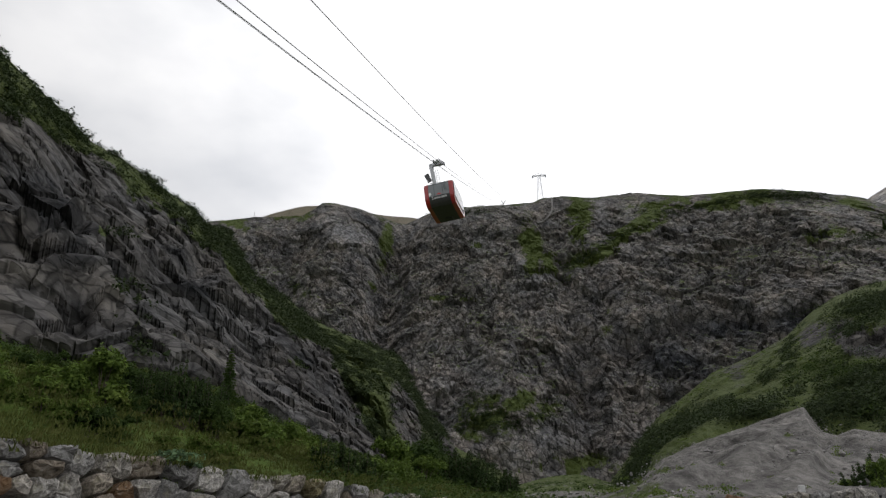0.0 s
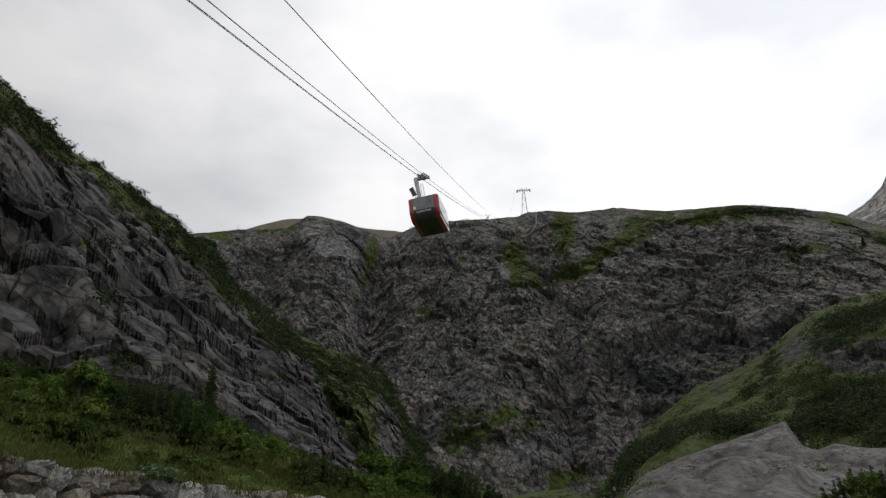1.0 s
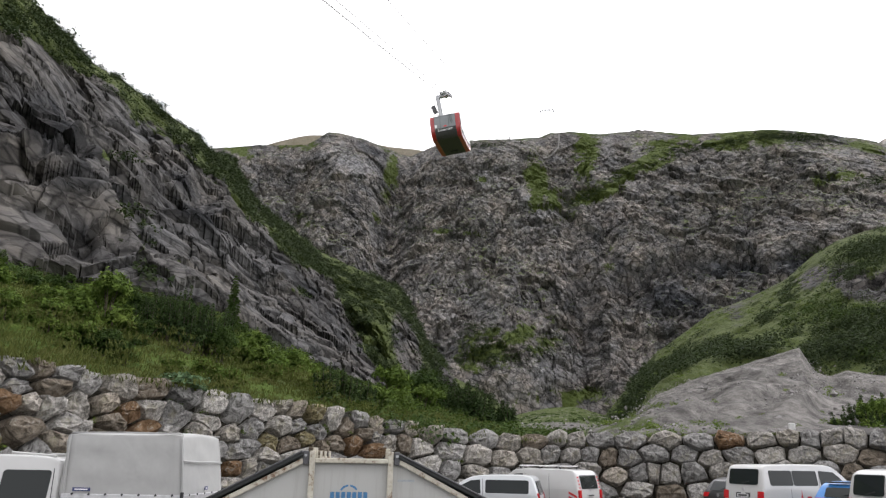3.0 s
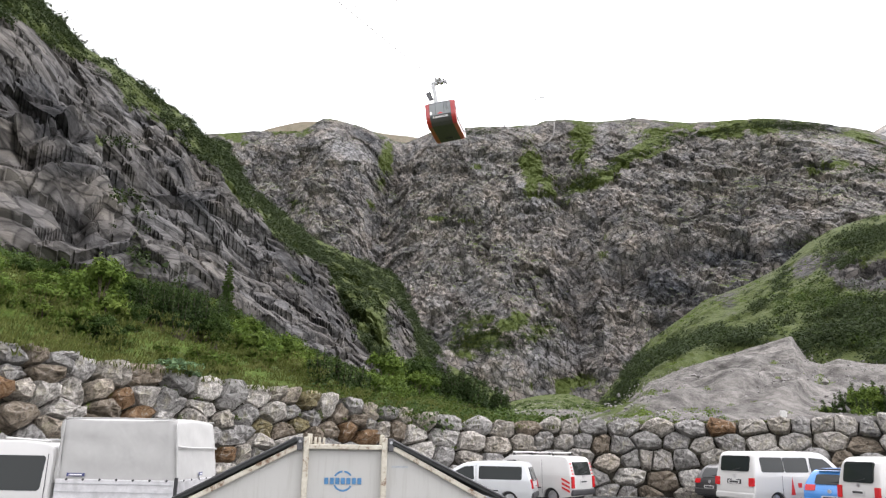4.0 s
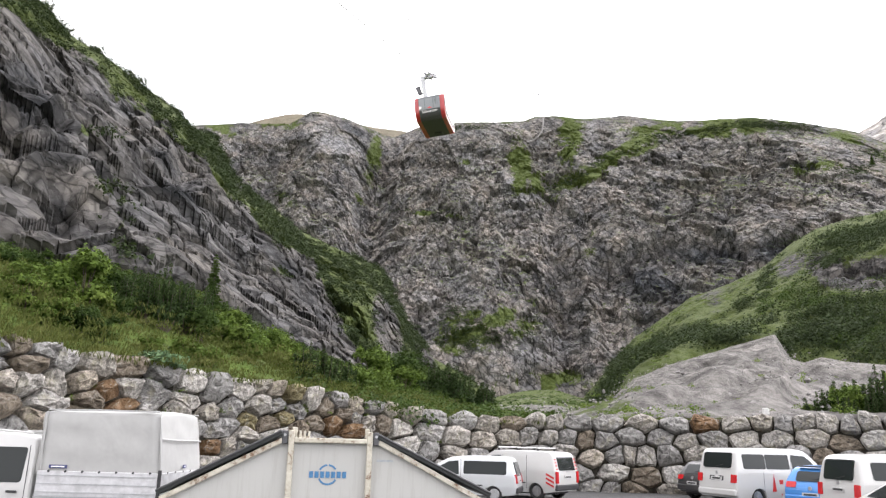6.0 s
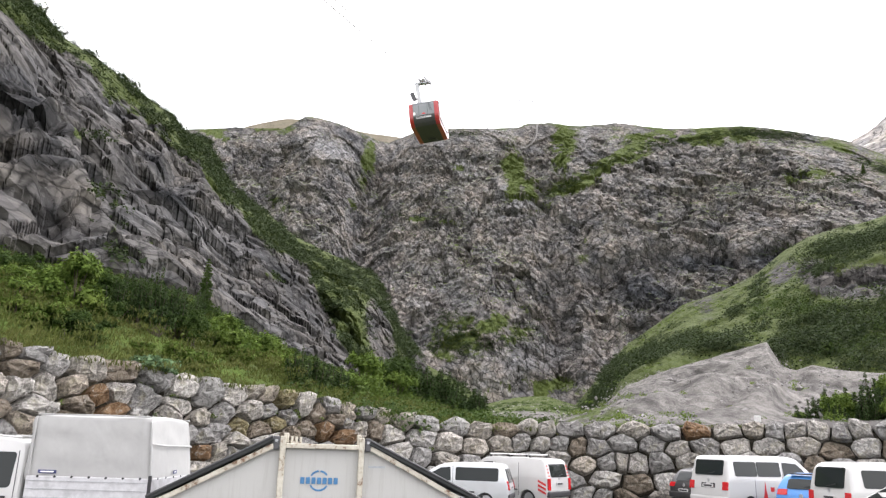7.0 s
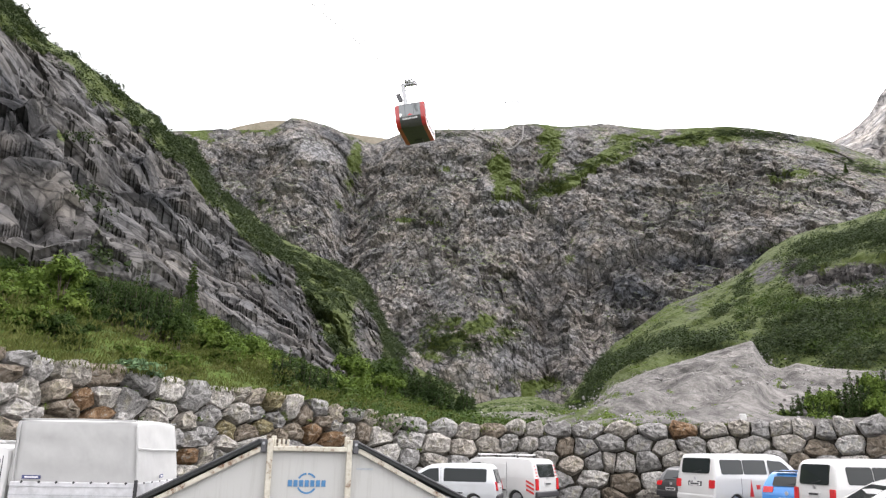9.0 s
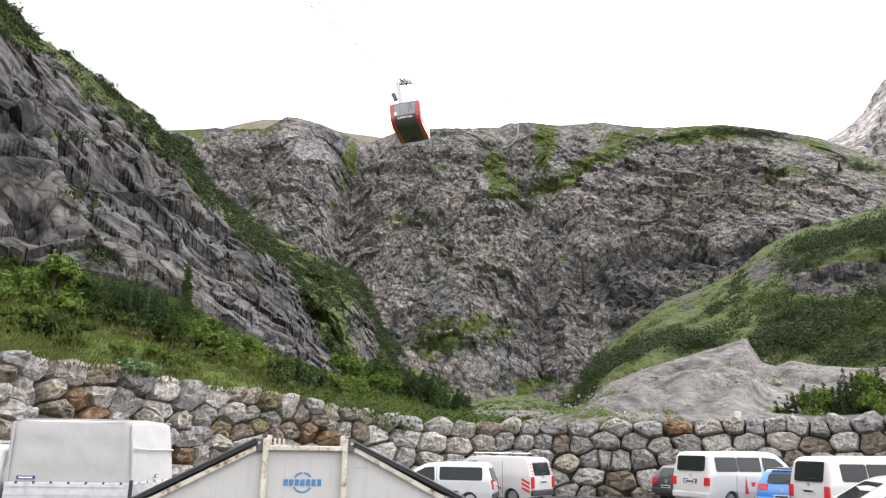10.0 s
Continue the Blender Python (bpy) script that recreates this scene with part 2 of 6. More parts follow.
k = Nodes("joint_earth", 0.97, 0, 0.1)
n1 = k.noise(3, 7)
M_EARTH = k.colour(k.ramp(n1, (0.35, (0.018, 0.016, 0.013)), (0.6, (0.05, 0.045, 0.036)), (0.7, (0.04, 0.055, 0.018)))).bump(n1, 1.0, 0.1).m

k = Nodes("asphalt", 0.9, 0, 0.3)
n1, n2 = k.noise(60, 3), k.noise(0.6, 6)
M_ASPHALT = k.colour(k.mix(1.0, k.ramp(n1, (0.3, 0.035), (0.7, 0.085)), k.ramp(n2, (0.3, 0.8), (0.7, 1.25)), "MULTIPLY")).bump(n1, 0.4, 0.01).m

k = Nodes("wall_cap_concrete", 0.9)
n1 = k.noise(2.0, 8, 0.7)
M_CAP = k.colour(k.ramp(n1, (0.3, (0.15, 0.14, 0.135)), (0.7, (0.27, 0.26, 0.25)))).bump(n1, 0.5, 0.03).m


def car_paint(name, colour, metal=0.0, dirt=0.12):
    k = Nodes(name, 0.35, metal, 0.5)
    n = k.noise(1.3, 6, 0.65)
    k.colour(k.mix(k.ramp(n, (0.45, 0.0), (0.75, dirt)), colour, (0.22, 0.2, 0.17)))
    k.rough(k.ramp(n, (0.3, 0.28), (0.7, 0.45)))
    k.b.inputs["Coat Weight"].default_value = 0.6
    k.b.inputs["Coat Roughness"].default_value = 0.06
    return k.m


def plain(name, colour, rough=0.5, metal=0.0, var=0.2, scale=6.0):
    k = Nodes(name, rough, metal)
    n = k.noise(scale, 5, 0.65)
    k.colour(k.mix(1.0, colour, k.ramp(n, (0.3, 1 - var), (0.7, 1 + var)), "MULTIPLY")).bump(n, 0.15, 0.01)
    return k.m


M_WHITE = car_paint("white_car_paint", (0.5, 0.5, 0.49))
M_SILVER = car_paint("silver_car_paint", (0.55, 0.57, 0.58), 0.35)
M_BLUE = car_paint("blue_car_paint", (0.035, 0.20, 0.52), 0.15)
M_BLACK_PAINT = car_paint("black_car_paint", (0.018, 0.018, 0.02))
M_RED_PAINT = car_paint("red_cabin_paint", (0.33, 0.014, 0.014), 0.0, 0.05)
k = Nodes("tinted_glass", 0.05, 0, 0.25)
M_GLASS = k.colour((0.018, 0.022, 0.022)).m
M_RUBBER = plain("tyre_rubber", (0.02, 0.02, 0.02), 0.85)
M_TRIM = plain("black_plastic_trim", (0.025, 0.025, 0.027), 0.6)
M_RIM = plain("alloy_rim", (0.5, 0.5, 0.51), 0.35, 0.8)
M_RED_LAMP = plain("red_lamp_glass", (0.45, 0.015, 0.018), 0.15, 0, 0.1)
M_CLEAR_LAMP = plain("clear_lamp_glass", (0.75, 0.76, 0.77), 0.12)
M_PLATE = plain("plate_white", (0.5, 0.5, 0.49), 0.5)
M_STEEL = plain("galvanised_steel", (0.42, 0.43, 0.44), 0.45, 0.7)
M_ALU = plain("anodised_dropside", (0.52, 0.52, 0.53), 0.45, 0.25)
M_DARK_STEEL = plain("dark_steel", (0.09, 0.09, 0.095), 0.5, 0.5)
M_CABLE = plain("wire_rope", (0.38, 0.38, 0.385), 0.5, 0.3)
M_CABIN_BLACK = plain("cabin_dark_panel", (0.04, 0.04, 0.04), 0.6)
M_WHITE_MARK = plain("white_lettering", (0.8, 0.8, 0.8), 0.5, 0, 0.02)
M_RED_MARK = plain("red_mark", (0.5, 0.02, 0.02), 0.5, 0, 0.05)
M_BLUE_MARK = plain("blue_lettering", (0.05, 0.17, 0.33), 0.6, 0, 0.25, 30)
M_FAINT = plain("faded_blue_print", (0.33, 0.36, 0.38), 0.6, 0, 0.15, 30)
M_NAVY = plain("navy_label", (0.05, 0.06, 0.16), 0.6)
M_LID = plain("black_lid", (0.022, 0.026, 0.025), 0.55)
M_CABIN_GLASS = Nodes("cabin_glass", 0.05, 0, 0.6).colour((0.19, 0.205, 0.215)).m

k = Nodes("tarpaulin", 0.55, 0, 0.4)
n1, n2 = k.noise(1.1, 3, 0.5, None, 0.6), k.noise(5, 4)
M_TARP = k.colour(k.mix(1.0, (0.37, 0.37, 0.36), k.ramp(n2, (0.3, 0.95), (0.7, 1.04)), "MULTIPLY")).bump(k.noise(1.5, 3, 0.5, None, 0.4), 0.35, 0.06).m

k = Nodes("container_paint", 0.6, 0, 0.35)
n1, n2 = k.noise(4.0, 8, 0.7), k.noise(1.1, 5)
streak = k.noise(3.0, 6, 0.7, k.mapped((3, 3, 0.25)))
c = k.mix(k.ramp(streak, (0.5, 0.0), (0.75, 0.5)), (0.42, 0.42, 0.40), (0.28, 0.265, 0.235))
c = k.mix(k.ramp(n1, (0.66, 0.0), (0.72, 0.9)), c, (0.16, 0.075, 0.035))
M_SKIP = k.colour(c).bump(n2, 0.2, 0.03).m
k = Nodes("worn_container_edge", 0.7, 0, 0.3)
n1 = k.noise(7.0, 8, 0.75)
M_SKIP_EDGE = k.colour(k.ramp(n1, (0.38, (0.13, 0.065, 0.035)), (0.46, (0.42, 0.39, 0.32)), (0.7, (0.58, 0.56, 0.48)))).bump(n1, 0.3, 0.02).m


# ---------------------------------------------------------------- building helpers
def mesh_object(name, bm, material, smooth=False):
    me = bpy.data.meshes.new(name)
    bm.to_mesh(me)
    bm.free()
    me.materials.append(material)
    if smooth:
        me.shade_smooth()
    return new(name, me)


def part(name, bm, material, parent, label="", smooth=False):
    """Link a bmesh as one mesh object under a thing or a part."""
    ob = mesh_object(name, bm, material, smooth)
    ob.parent = parent
    if label:
        ob["label"] = label
    return ob


def thing(name, m, label, category, group="", kind=""):
    ob = new(name)
    ob.empty_display_size = 0.3
    ob.matrix_world = m
    return tagged(ob, label, category, group, kind)


def box(bm, size, at=(0, 0, 0), turn=(0, 0, 0), bevel=0.0):
    """Add a box, bevelled where asked."""
    m = pose(*at, *turn) @ Matrix.Diagonal((*size, 1))
    made = bmesh.ops.create_cube(bm, size=1.0, matrix=m)["verts"]
    if bevel:
        edges = {e for v in made for e in v.link_edges}
        bmesh.ops.bevel(bm, geom=list(edges), offset=bevel, segments=2, affect="EDGES", profile=0.5)
    return bm


def boxed(size, at=(0, 0, 0), turn=(0, 0, 0), bevel=0.0):
    return box(bmesh.new(), size, at, turn, bevel)


def drum(bm, radius, depth, at=(0, 0, 0), turn=(0, 0, 0), sides=20, top=None):
    bmesh.ops.create_cone(bm, cap_ends=True, segments=sides, radius1=radius, radius2=radius if top is None else top, depth=depth, matrix=pose(*at, *turn))
    return bm


def tube(bm, points, radius, sides=6, taper=1.0):
    """A round bar along a run of points."""
    pts = [Vector(p) for p in points]
    rings = []
    for i, p in enumerate(pts):
        way = (pts[min(i + 1, len(pts) - 1)] - pts[max(i - 1, 0)]).normalized()
        side = way.cross(Vector((0.13, 0.31, 0.94))).normalized()
        other = way.cross(side)
        r = radius * (1 + (taper - 1) * i / max(1, len(pts) - 1))
        rings.append([bm.verts.new(p + r * (math.cos(a) * side + math.sin(a) * other)) for a in (2 * math.pi * j / sides for j in range(sides))])
    for a, b in zip(rings, rings[1:]):
        for j in range(sides):
            bm.faces.new((a[j], a[(j + 1) % sides], b[(j + 1) % sides], b[j]))
    bm.faces.new(rings[0][::-1])
    bm.faces.new(rings[-1])
    return bm


def plate(bm, outline, thick, place):
    """A flat plate: an outline of 2D points, made 3D by place(u, v, depth)."""
    front = [bm.verts.new(place(u, v, 0.0)) for u, v in outline]
    back = [bm.verts.new(place(u, v, thick)) for u, v in outline]
    bm.faces.new(front)
    bm.faces.new(back[::-1])
    n = len(outline)
    for i in range(n):
        bm.faces.new((front[i], back[i], back[(i + 1) % n], front[(i + 1) % n]))
    bmesh.ops.recalc_face_normals(bm, faces=bm.faces[:])
    return bm


def lettering(name, text, size, m, material, parent, thick=0.004):
    cu = bpy.data.curves.new(name, "FONT")
    cu.body, cu.size, cu.align_x, cu.align_y, cu.extrude = text, size, "CENTER", "CENTER", thick
    tmp = bpy.data.objects.new(name, cu)
    scene.collection.objects.link(tmp)
    me = bpy.data.meshes.new_from_object(tmp.evaluated_get(bpy.context.evaluated_depsgraph_get()))
    bpy.data.objects.remove(tmp)
    me.materials.clear()
    me.materials.append(material)
    ob = new(name, me)
    ob.parent = parent
    ob.matrix_local = m
    return ob


def mesh_arrays(name, verts, faces, material, smooth=True):
    """A mesh from arrays: verts (n, 3), faces (m, 3 or 4)."""
    me = bpy.data.meshes.new(name)
    n, (m, k) = len(verts), faces.shape
    me.vertices.add(n)
    me.vertices.foreach_set("co", np.ascontiguousarray(verts, dtype=np.float32).ravel())
    me.loops.add(m * k)
    me.loops.foreach_set("vertex_index", np.ascontiguousarray(faces, dtype=np.int32).ravel())
    me.polygons.add(m)
    me.polygons.foreach_set("loop_start", np.arange(0, m * k, k, dtype=np.int32))
    me.polygons.foreach_set("use_smooth", np.full(m, smooth))
    me.update(calc_edges=True)
    me.materials.append(material)
    return new(name, me)


def lattice(p, seed):
    """Smooth value noise in -1..1 at the points p (n, 3)."""
    i = np.floor(p).astype(np.int64)
    f = p - i
    f = f * f * (3 - 2 * f)
    total = np.zeros(len(p))
    for dx in (0, 1):
        for dy in (0, 1):
            for dz in (0, 1):
                h = ((i[:, 0] + dx) * 73856093) ^ ((i[:, 1] + dy) * 19349663) ^ ((i[:, 2] + dz) * 83492791) ^ (seed * 2654435761)
                h = (h ^ (h >> 13)) * 1274126177 & 0xFFFFFFFF
                h = (h ^ (h >> 16)) & 0xFFFF
                w = (f[:, 0] if dx else 1 - f[:, 0]) * (f[:, 1] if dy else 1 - f[:, 1]) * (f[:, 2] if dz else 1 - f[:, 2])
                total += w * (h / 32767.5 - 1)
    return total


def fractal(p, octaves=5, seed=1, gain=0.5, sharp=False):
    total, amp = np.zeros(len(p)), 1.0
    for o in range(octaves):
        v = lattice(p * 2.03 ** o + 17.3 * o, seed + o)
        total += amp * ((1 - 2 * np.abs(v)) if sharp else v)
        amp *= gain
    return total


def slabs(p, seed, tilt=0.55):
    """Broken slabs: each jittered cell is a tilted facet with its own height, with cracks between. About -1..1."""
    base = np.floor(p).astype(np.int64)
    f1, f2 = np.full(len(p), 9.0), np.full(len(p), 9.0)
    height = np.zeros(len(p))
    for dx in (-1, 0, 1):
        for dy in (-1, 0, 1):
            for dz in (-1, 0, 1):
                c = base + np.array([dx, dy, dz])
                h = (c[:, 0] * 73856093) ^ (c[:, 1] * 19349663) ^ (c[:, 2] * 83492791) ^ (seed * 40503)
                h = ((h ^ (h >> 13)) * 1274126177) & 0xFFFFFFFF
                r = np.stack([(h >> s & 255) / 255.0 for s in (0, 6, 12, 18, 22)], -1)
                d = p - (c + r[:, :3])
                q = np.sqrt((d * d).sum(-1))
                near = q < f1
                f2 = np.where(near, f1, np.minimum(f2, q))
                f1 = np.where(near, q, f1)
                height = np.where(near, r[:, 3] * 2 - 1 + tilt * (d[:, 0] * (r[:, 4] * 4 - 2) + d[:, 2] * (r[:, 0] * 4 - 2.6)), height)
    return height - 0.35 * (1 - step(0.0, 0.07, f2 - f1))


def step(a, b, x):
    t = np.clip((x - a) / (b - a), 0, 1)
    return t * t * (3 - 2 * t)


def eased(rows, az, width):
    """Rows of (bearing, distance, rise in degrees) at the bearings az, softened: distance and height."""
    rows = np.array(rows)
    fine = np.linspace(az[0] - 3, az[-1] + 3, 900)
    kernel = np.hanning(max(3, int(width / (fine[1] - fine[0])) | 1))
    kernel /= kernel.sum()
    out = []
    for c in (1, 2):
        v = np.interp(fine, rows[:, 0], rows[:, c])
        pad = len(kernel) // 2
        v = np.convolve(np.pad(v, pad, mode="edge"), kernel, "valid")
        out.append(np.interp(az, fine, v))
    return out[0], EYE[2] + out[0] * np.tan(np.radians(out[1]))


def hillside(name, crest, foot, span, nu, nv, material, shape, relief, veg, soft=1.0, back=0.5, label="", category="", edge=0.0, faceted=False, limit=1.0, shade_tone=None, pale=None):
    """A mountainside from a foot line up to a crest line and some way down behind it. relief(az, v, p) pushes it
    out along its face; veg(az, v, p, up) says where it is green. Returns the object, its grid and that green."""
    az = np.linspace(span[0], span[1], nu)
    dc, zc = eased(crest, az, soft)
    df, zf = eased(foot, az, max(soft, 2.0))
    over = max(6, nv // 12)
    v = np.concatenate([[0.0], np.linspace(0, 1, nv), 1 + back * np.linspace(1 / over, 1, over)])
    A, V = np.meshgrid(az, v, indexing="ij")
    low = np.minimum(V, 1)
    D = df[:, None] + (dc - df)[:, None] * V
    Z = zf[:, None] + (zc - zf)[:, None] * shape(low) - np.maximum(V - 1, 0) ** 1.3 * (zc - zf)[:, None] * 1.1
    Z[:, 0] -= 5.0
    rad = np.radians(A)
    P = np.stack([D * np.sin(rad), D * np.cos(rad), Z], -1)
    flat = P.reshape(-1, 3)
    # outward from the face: towards the valley and up
    out = np.stack([-np.sin(rad) * 0.8, -np.cos(rad) * 0.8, np.full_like(rad, 0.6)], -1).reshape(-1, 3)
    fade = step(0, 0.06, V) * (1 - (1 - edge) * step(0.80, 0.99, V))
    push = relief(A.ravel(), V.ravel(), flat)
    push = (push - push.mean()) * fade.ravel()
    most = limit + 60 * (1 - step(0.35, 0.8, V.ravel()))
    push = np.where(push > 0, push * most / (np.abs(push) + most), push)
    flat = flat + out * push[:, None]
    P = flat.reshape(P.shape)
    du = np.gradient(P, axis=0)
    dv = np.gradient(P, axis=1)
    nrm = np.cross(du, dv)
    nrm /= np.linalg.norm(nrm, axis=-1, keepdims=True) + 1e-9
    up = np.abs(nrm[..., 2])
    green = np.clip(veg(A.ravel(), V.ravel(), flat, up.ravel()), 0, 1)
    n2 = len(v)
    idx = np.arange(nu * n2).reshape(nu, n2)
    faces = np.stack([idx[:-1, :-1], idx[1:, :-1], idx[1:, 1:], idx[:-1, 1:]], -1).reshape(-1, 4)
    ob = mesh_arrays(name, flat, faces, material, not faceted)
    at = ob.data.attributes.new("veg", "FLOAT", "POINT")
    at.data.foreach_set("value", green.astype(np.float32))
    for key, spread in (("shade_tone", shade_tone), ("pale", pale)):
        if spread:
            at = ob.data.attributes.new(key, "FLOAT", "POINT")
            at.data.foreach_set("value", np.clip(spread(A.ravel(), V.ravel(), flat), 0, 1).astype(np.float32))
    tagged(ob, label, category, kind="structure")
    return ob, P, green.reshape(nu, n2), A, V


def patches(az, rise, rows):
    """Green spots: rows of (bearing, rise, half width, half height, slant, strength)."""
    total = np.zeros(len(az))
    for a, e, wa, we, slant, s in rows:
        x, y = (az - a) / wa, (rise - e - slant * (az - a)) / we
        total = np.maximum(total, 1.35 * s * np.exp(-(x * x + y * y) * 0.8))
    return total


def rise_of(p):
    return np.degrees(np.arctan2(p[:, 2] - EYE[2], np.hypot(p[:, 0], p[:, 1])))


def foliage(name, spots, sizes, leaf, per, material, flat=0.6, spread=1.0, seed=3, upward=0.5, tri=True, absolute=False):
    """Many clumps in one mesh: spots (n, 3), sizes (n,), each of 'per' small leaves in an uneven dome."""
    rng = np.random.default_rng(seed)
    n = len(spots)
    spots = spots - np.stack([0 * sizes, 0 * sizes, 0.28 * sizes * flat], -1)
    d = rng.normal(size=(n, per, 3))
    d /= np.linalg.norm(d, axis=-1, keepdims=True)
    d[..., 2] = np.abs(d[..., 2]) * 1.1 - 0.1
    lump = 0.75 + 0.35 * np.sin(d[..., 0] * 5 + rng.uniform(0, 6, (n, 1))) * np.cos(d[..., 1] * 4 + rng.uniform(0, 6, (n, 1)))
    rad = lump * rng.uniform(0.45, 1.0, (n, per)) ** 0.5
    c = spots[:, None] + d * (rad * sizes[:, None])[..., None] * np.array([spread, spread, flat])
    nrm = d + np.array([0, 0, upward]) + 0.7 * rng.normal(size=(n, per, 3))
    nrm /= np.linalg.norm(nrm, axis=-1, keepdims=True)
    t1 = np.cross(nrm, rng.normal(size=(n, per, 3)))
    t1 /= np.linalg.norm(t1, axis=-1, keepdims=True) + 1e-9
    t2 = np.cross(nrm, t1)
    s = (leaf * rng.uniform(0.6, 1.4, (n, per)) * (1.0 if absolute else sizes[:, None]))[..., None]
    if tri:
        quad = np.stack([c - t1 * s * 0.6, c + t1 * s * 0.6, c + t2 * s * 1.3], 2).reshape(-1, 3)
        faces = np.arange(len(quad)).reshape(-1, 3)
    else:
        quad = np.stack([c - t1 * s, c - t2 * s * 0.5, c + t1 * s, c + t2 * s * 0.5], 2).reshape(-1, 3)
        faces = np.arange(len(quad)).reshape(-1, 4)
    return mesh_arrays(name, quad, faces, material, False)


def blades(name, spots, tall, per, material, seed=4):
    """Grass tufts: thin upright blades that bend outwards."""
    rng = np.random.default_rng(seed)
    n = len(spots)
    a = rng.uniform(0, 6.283, (n, per))
    h = tall * rng.uniform(0.5, 1.2, (n, per))
    root = spots[:, None] + np.stack([rng.normal(0, 0.22, (n, per)), rng.normal(0, 0.22, (n, per)), np.full((n, per), -0.05)], -1)
    lean = np.stack([np.cos(a), np.sin(a), np.zeros_like(a)], -1)
    wide = np.stack([-np.sin(a), np.cos(a), np.zeros_like(a)], -1) * (0.014 * rng.uniform(0.7, 1.6, (n, per)))[..., None]
    mid = root + lean * (h * 0.18)[..., None] + np.stack([np.zeros_like(h), np.zeros_like(h), h * 0.6], -1)
    tip = root + lean * (h * 0.6)[..., None] + np.stack([np.zeros_like(h), np.zeros_like(h), h], -1)
    quad = np.stack([root - wide, root + wide, tip, mid - wide], 2).reshape(-1, 3)
    return mesh_arrays(name, quad, np.arange(len(quad)).reshape(-1, 4), material, False)


# ---------------------------------------------------------------- mountains
ground = mesh_object("ground", boxed((6000, 6000, 0.4), (0, 0, -0.6)), M_FAR_TURF)
tagged(ground, "open valley ground reaching to the horizon", "ground", kind="structure")

# the back of the valley, with gullies between its buttresses: bearing, depth, width, lean
GULLIES = ((-5.6, 30, 1.5, 0.16), (8.6, 16, 1.2, -0.2), (-13.5, 10, 1.2, 0.15), (10.8, 10, 0.8, -0.4))


def tilted(p, dip, squash, size, deep=0.45):
    """Bedding coordinates: across the beds the cells are thin."""
    c, d = math.cos(radians(dip)), math.sin(radians(dip))
    warp = 0.06 * size * np.stack([fractal(p / size, 2, 3), fractal(p / size, 2, 4), fractal(p / size, 2, 6)], -1)
    q = p + warp
    return np.stack([(q[:, 0] * c - q[:, 2] * d), q[:, 1] * deep, (q[:, 2] * c + q[:, 0] * d) * squash], -1) / size


BELT = ((8, 13.2), (12.5, 13.9), (17.3, 15.0), (21.4, 14.5), (27.2, 13.9), (34, 13.6))


def along(rows, az):
    return np.interp(az, [r[0] for r in rows], [r[1] for r in rows])


def headwall_relief(az, v, p):
    push = 13 * fractal(p / 150, 3, 5)
    for a, depth, wide, lean in GULLIES:
        push -= depth * np.exp(-((az - a - lean * (v - 0.6) * 14) / wide) ** 2)
    push += 4.2 * slabs(tilted(p, 44, 1.6, 52), 21, 0.8) + 3.4 * slabs(p / np.array([27.0, 60.0, 33.0]), 29, 0.7)
    push += 1.3 * slabs(tilted(p, 50, 1.7, 18), 33, 0.6) + 1.9 * slabs(p / np.array([10.0, 22.0, 12.0]), 31, 0.8)
    push += 1.3 * slabs(p / np.array([5.0, 11.0, 5.5]), 37, 0.8)
    push += 22 * np.exp(-((az - 3.8) / 3.2) ** 2) * step(0.40, 0.24, v)
    # the dark overhanging belt
    over = rise_of(p) - along(BELT, az) - 0.15 * fractal(p / 14, 3, 39)
    belt = step(11, 14, az) * step(33, 28, az)
    push += belt * (7 * np.exp(-((over - 0.5) / 0.5) ** 2) - 16 * np.exp(-((over + 0.55) / 0.5) ** 2))
    return push


def headwall_green(az, v, p, up):
    e = rise_of(p)
    g = 0.55 * step(0.55, 0.82, up) + 0.2 * fractal(p / 60, 5, 8, 0.6)
    g = np.maximum(g, 0.5 * step(0.94, 1.0, v) + 0.25 * fractal(p / 30, 4, 9))
    g = np.maximum(g, (0.95 + 0.3 * fractal(p / 14, 4, 16)) * patches(az, e, ((4.6, 9.2, 1.8, 0.7, 0.35, 0.8), (2.4, 8.0, 1.8, 0.7, 0.3, 0.8), (1.0, 6.8, 1.4, 0.5, -0.2, 0.6), (6.3, 19.2, 0.8, 0.5, 0.6, 0.7))))
    g = np.maximum(g, (0.8 + 0.75 * fractal(p / 24, 5, 14, 0.65)) * patches(az, e, HIGH_GREEN + LOW_GREEN))
    return g - 0.02


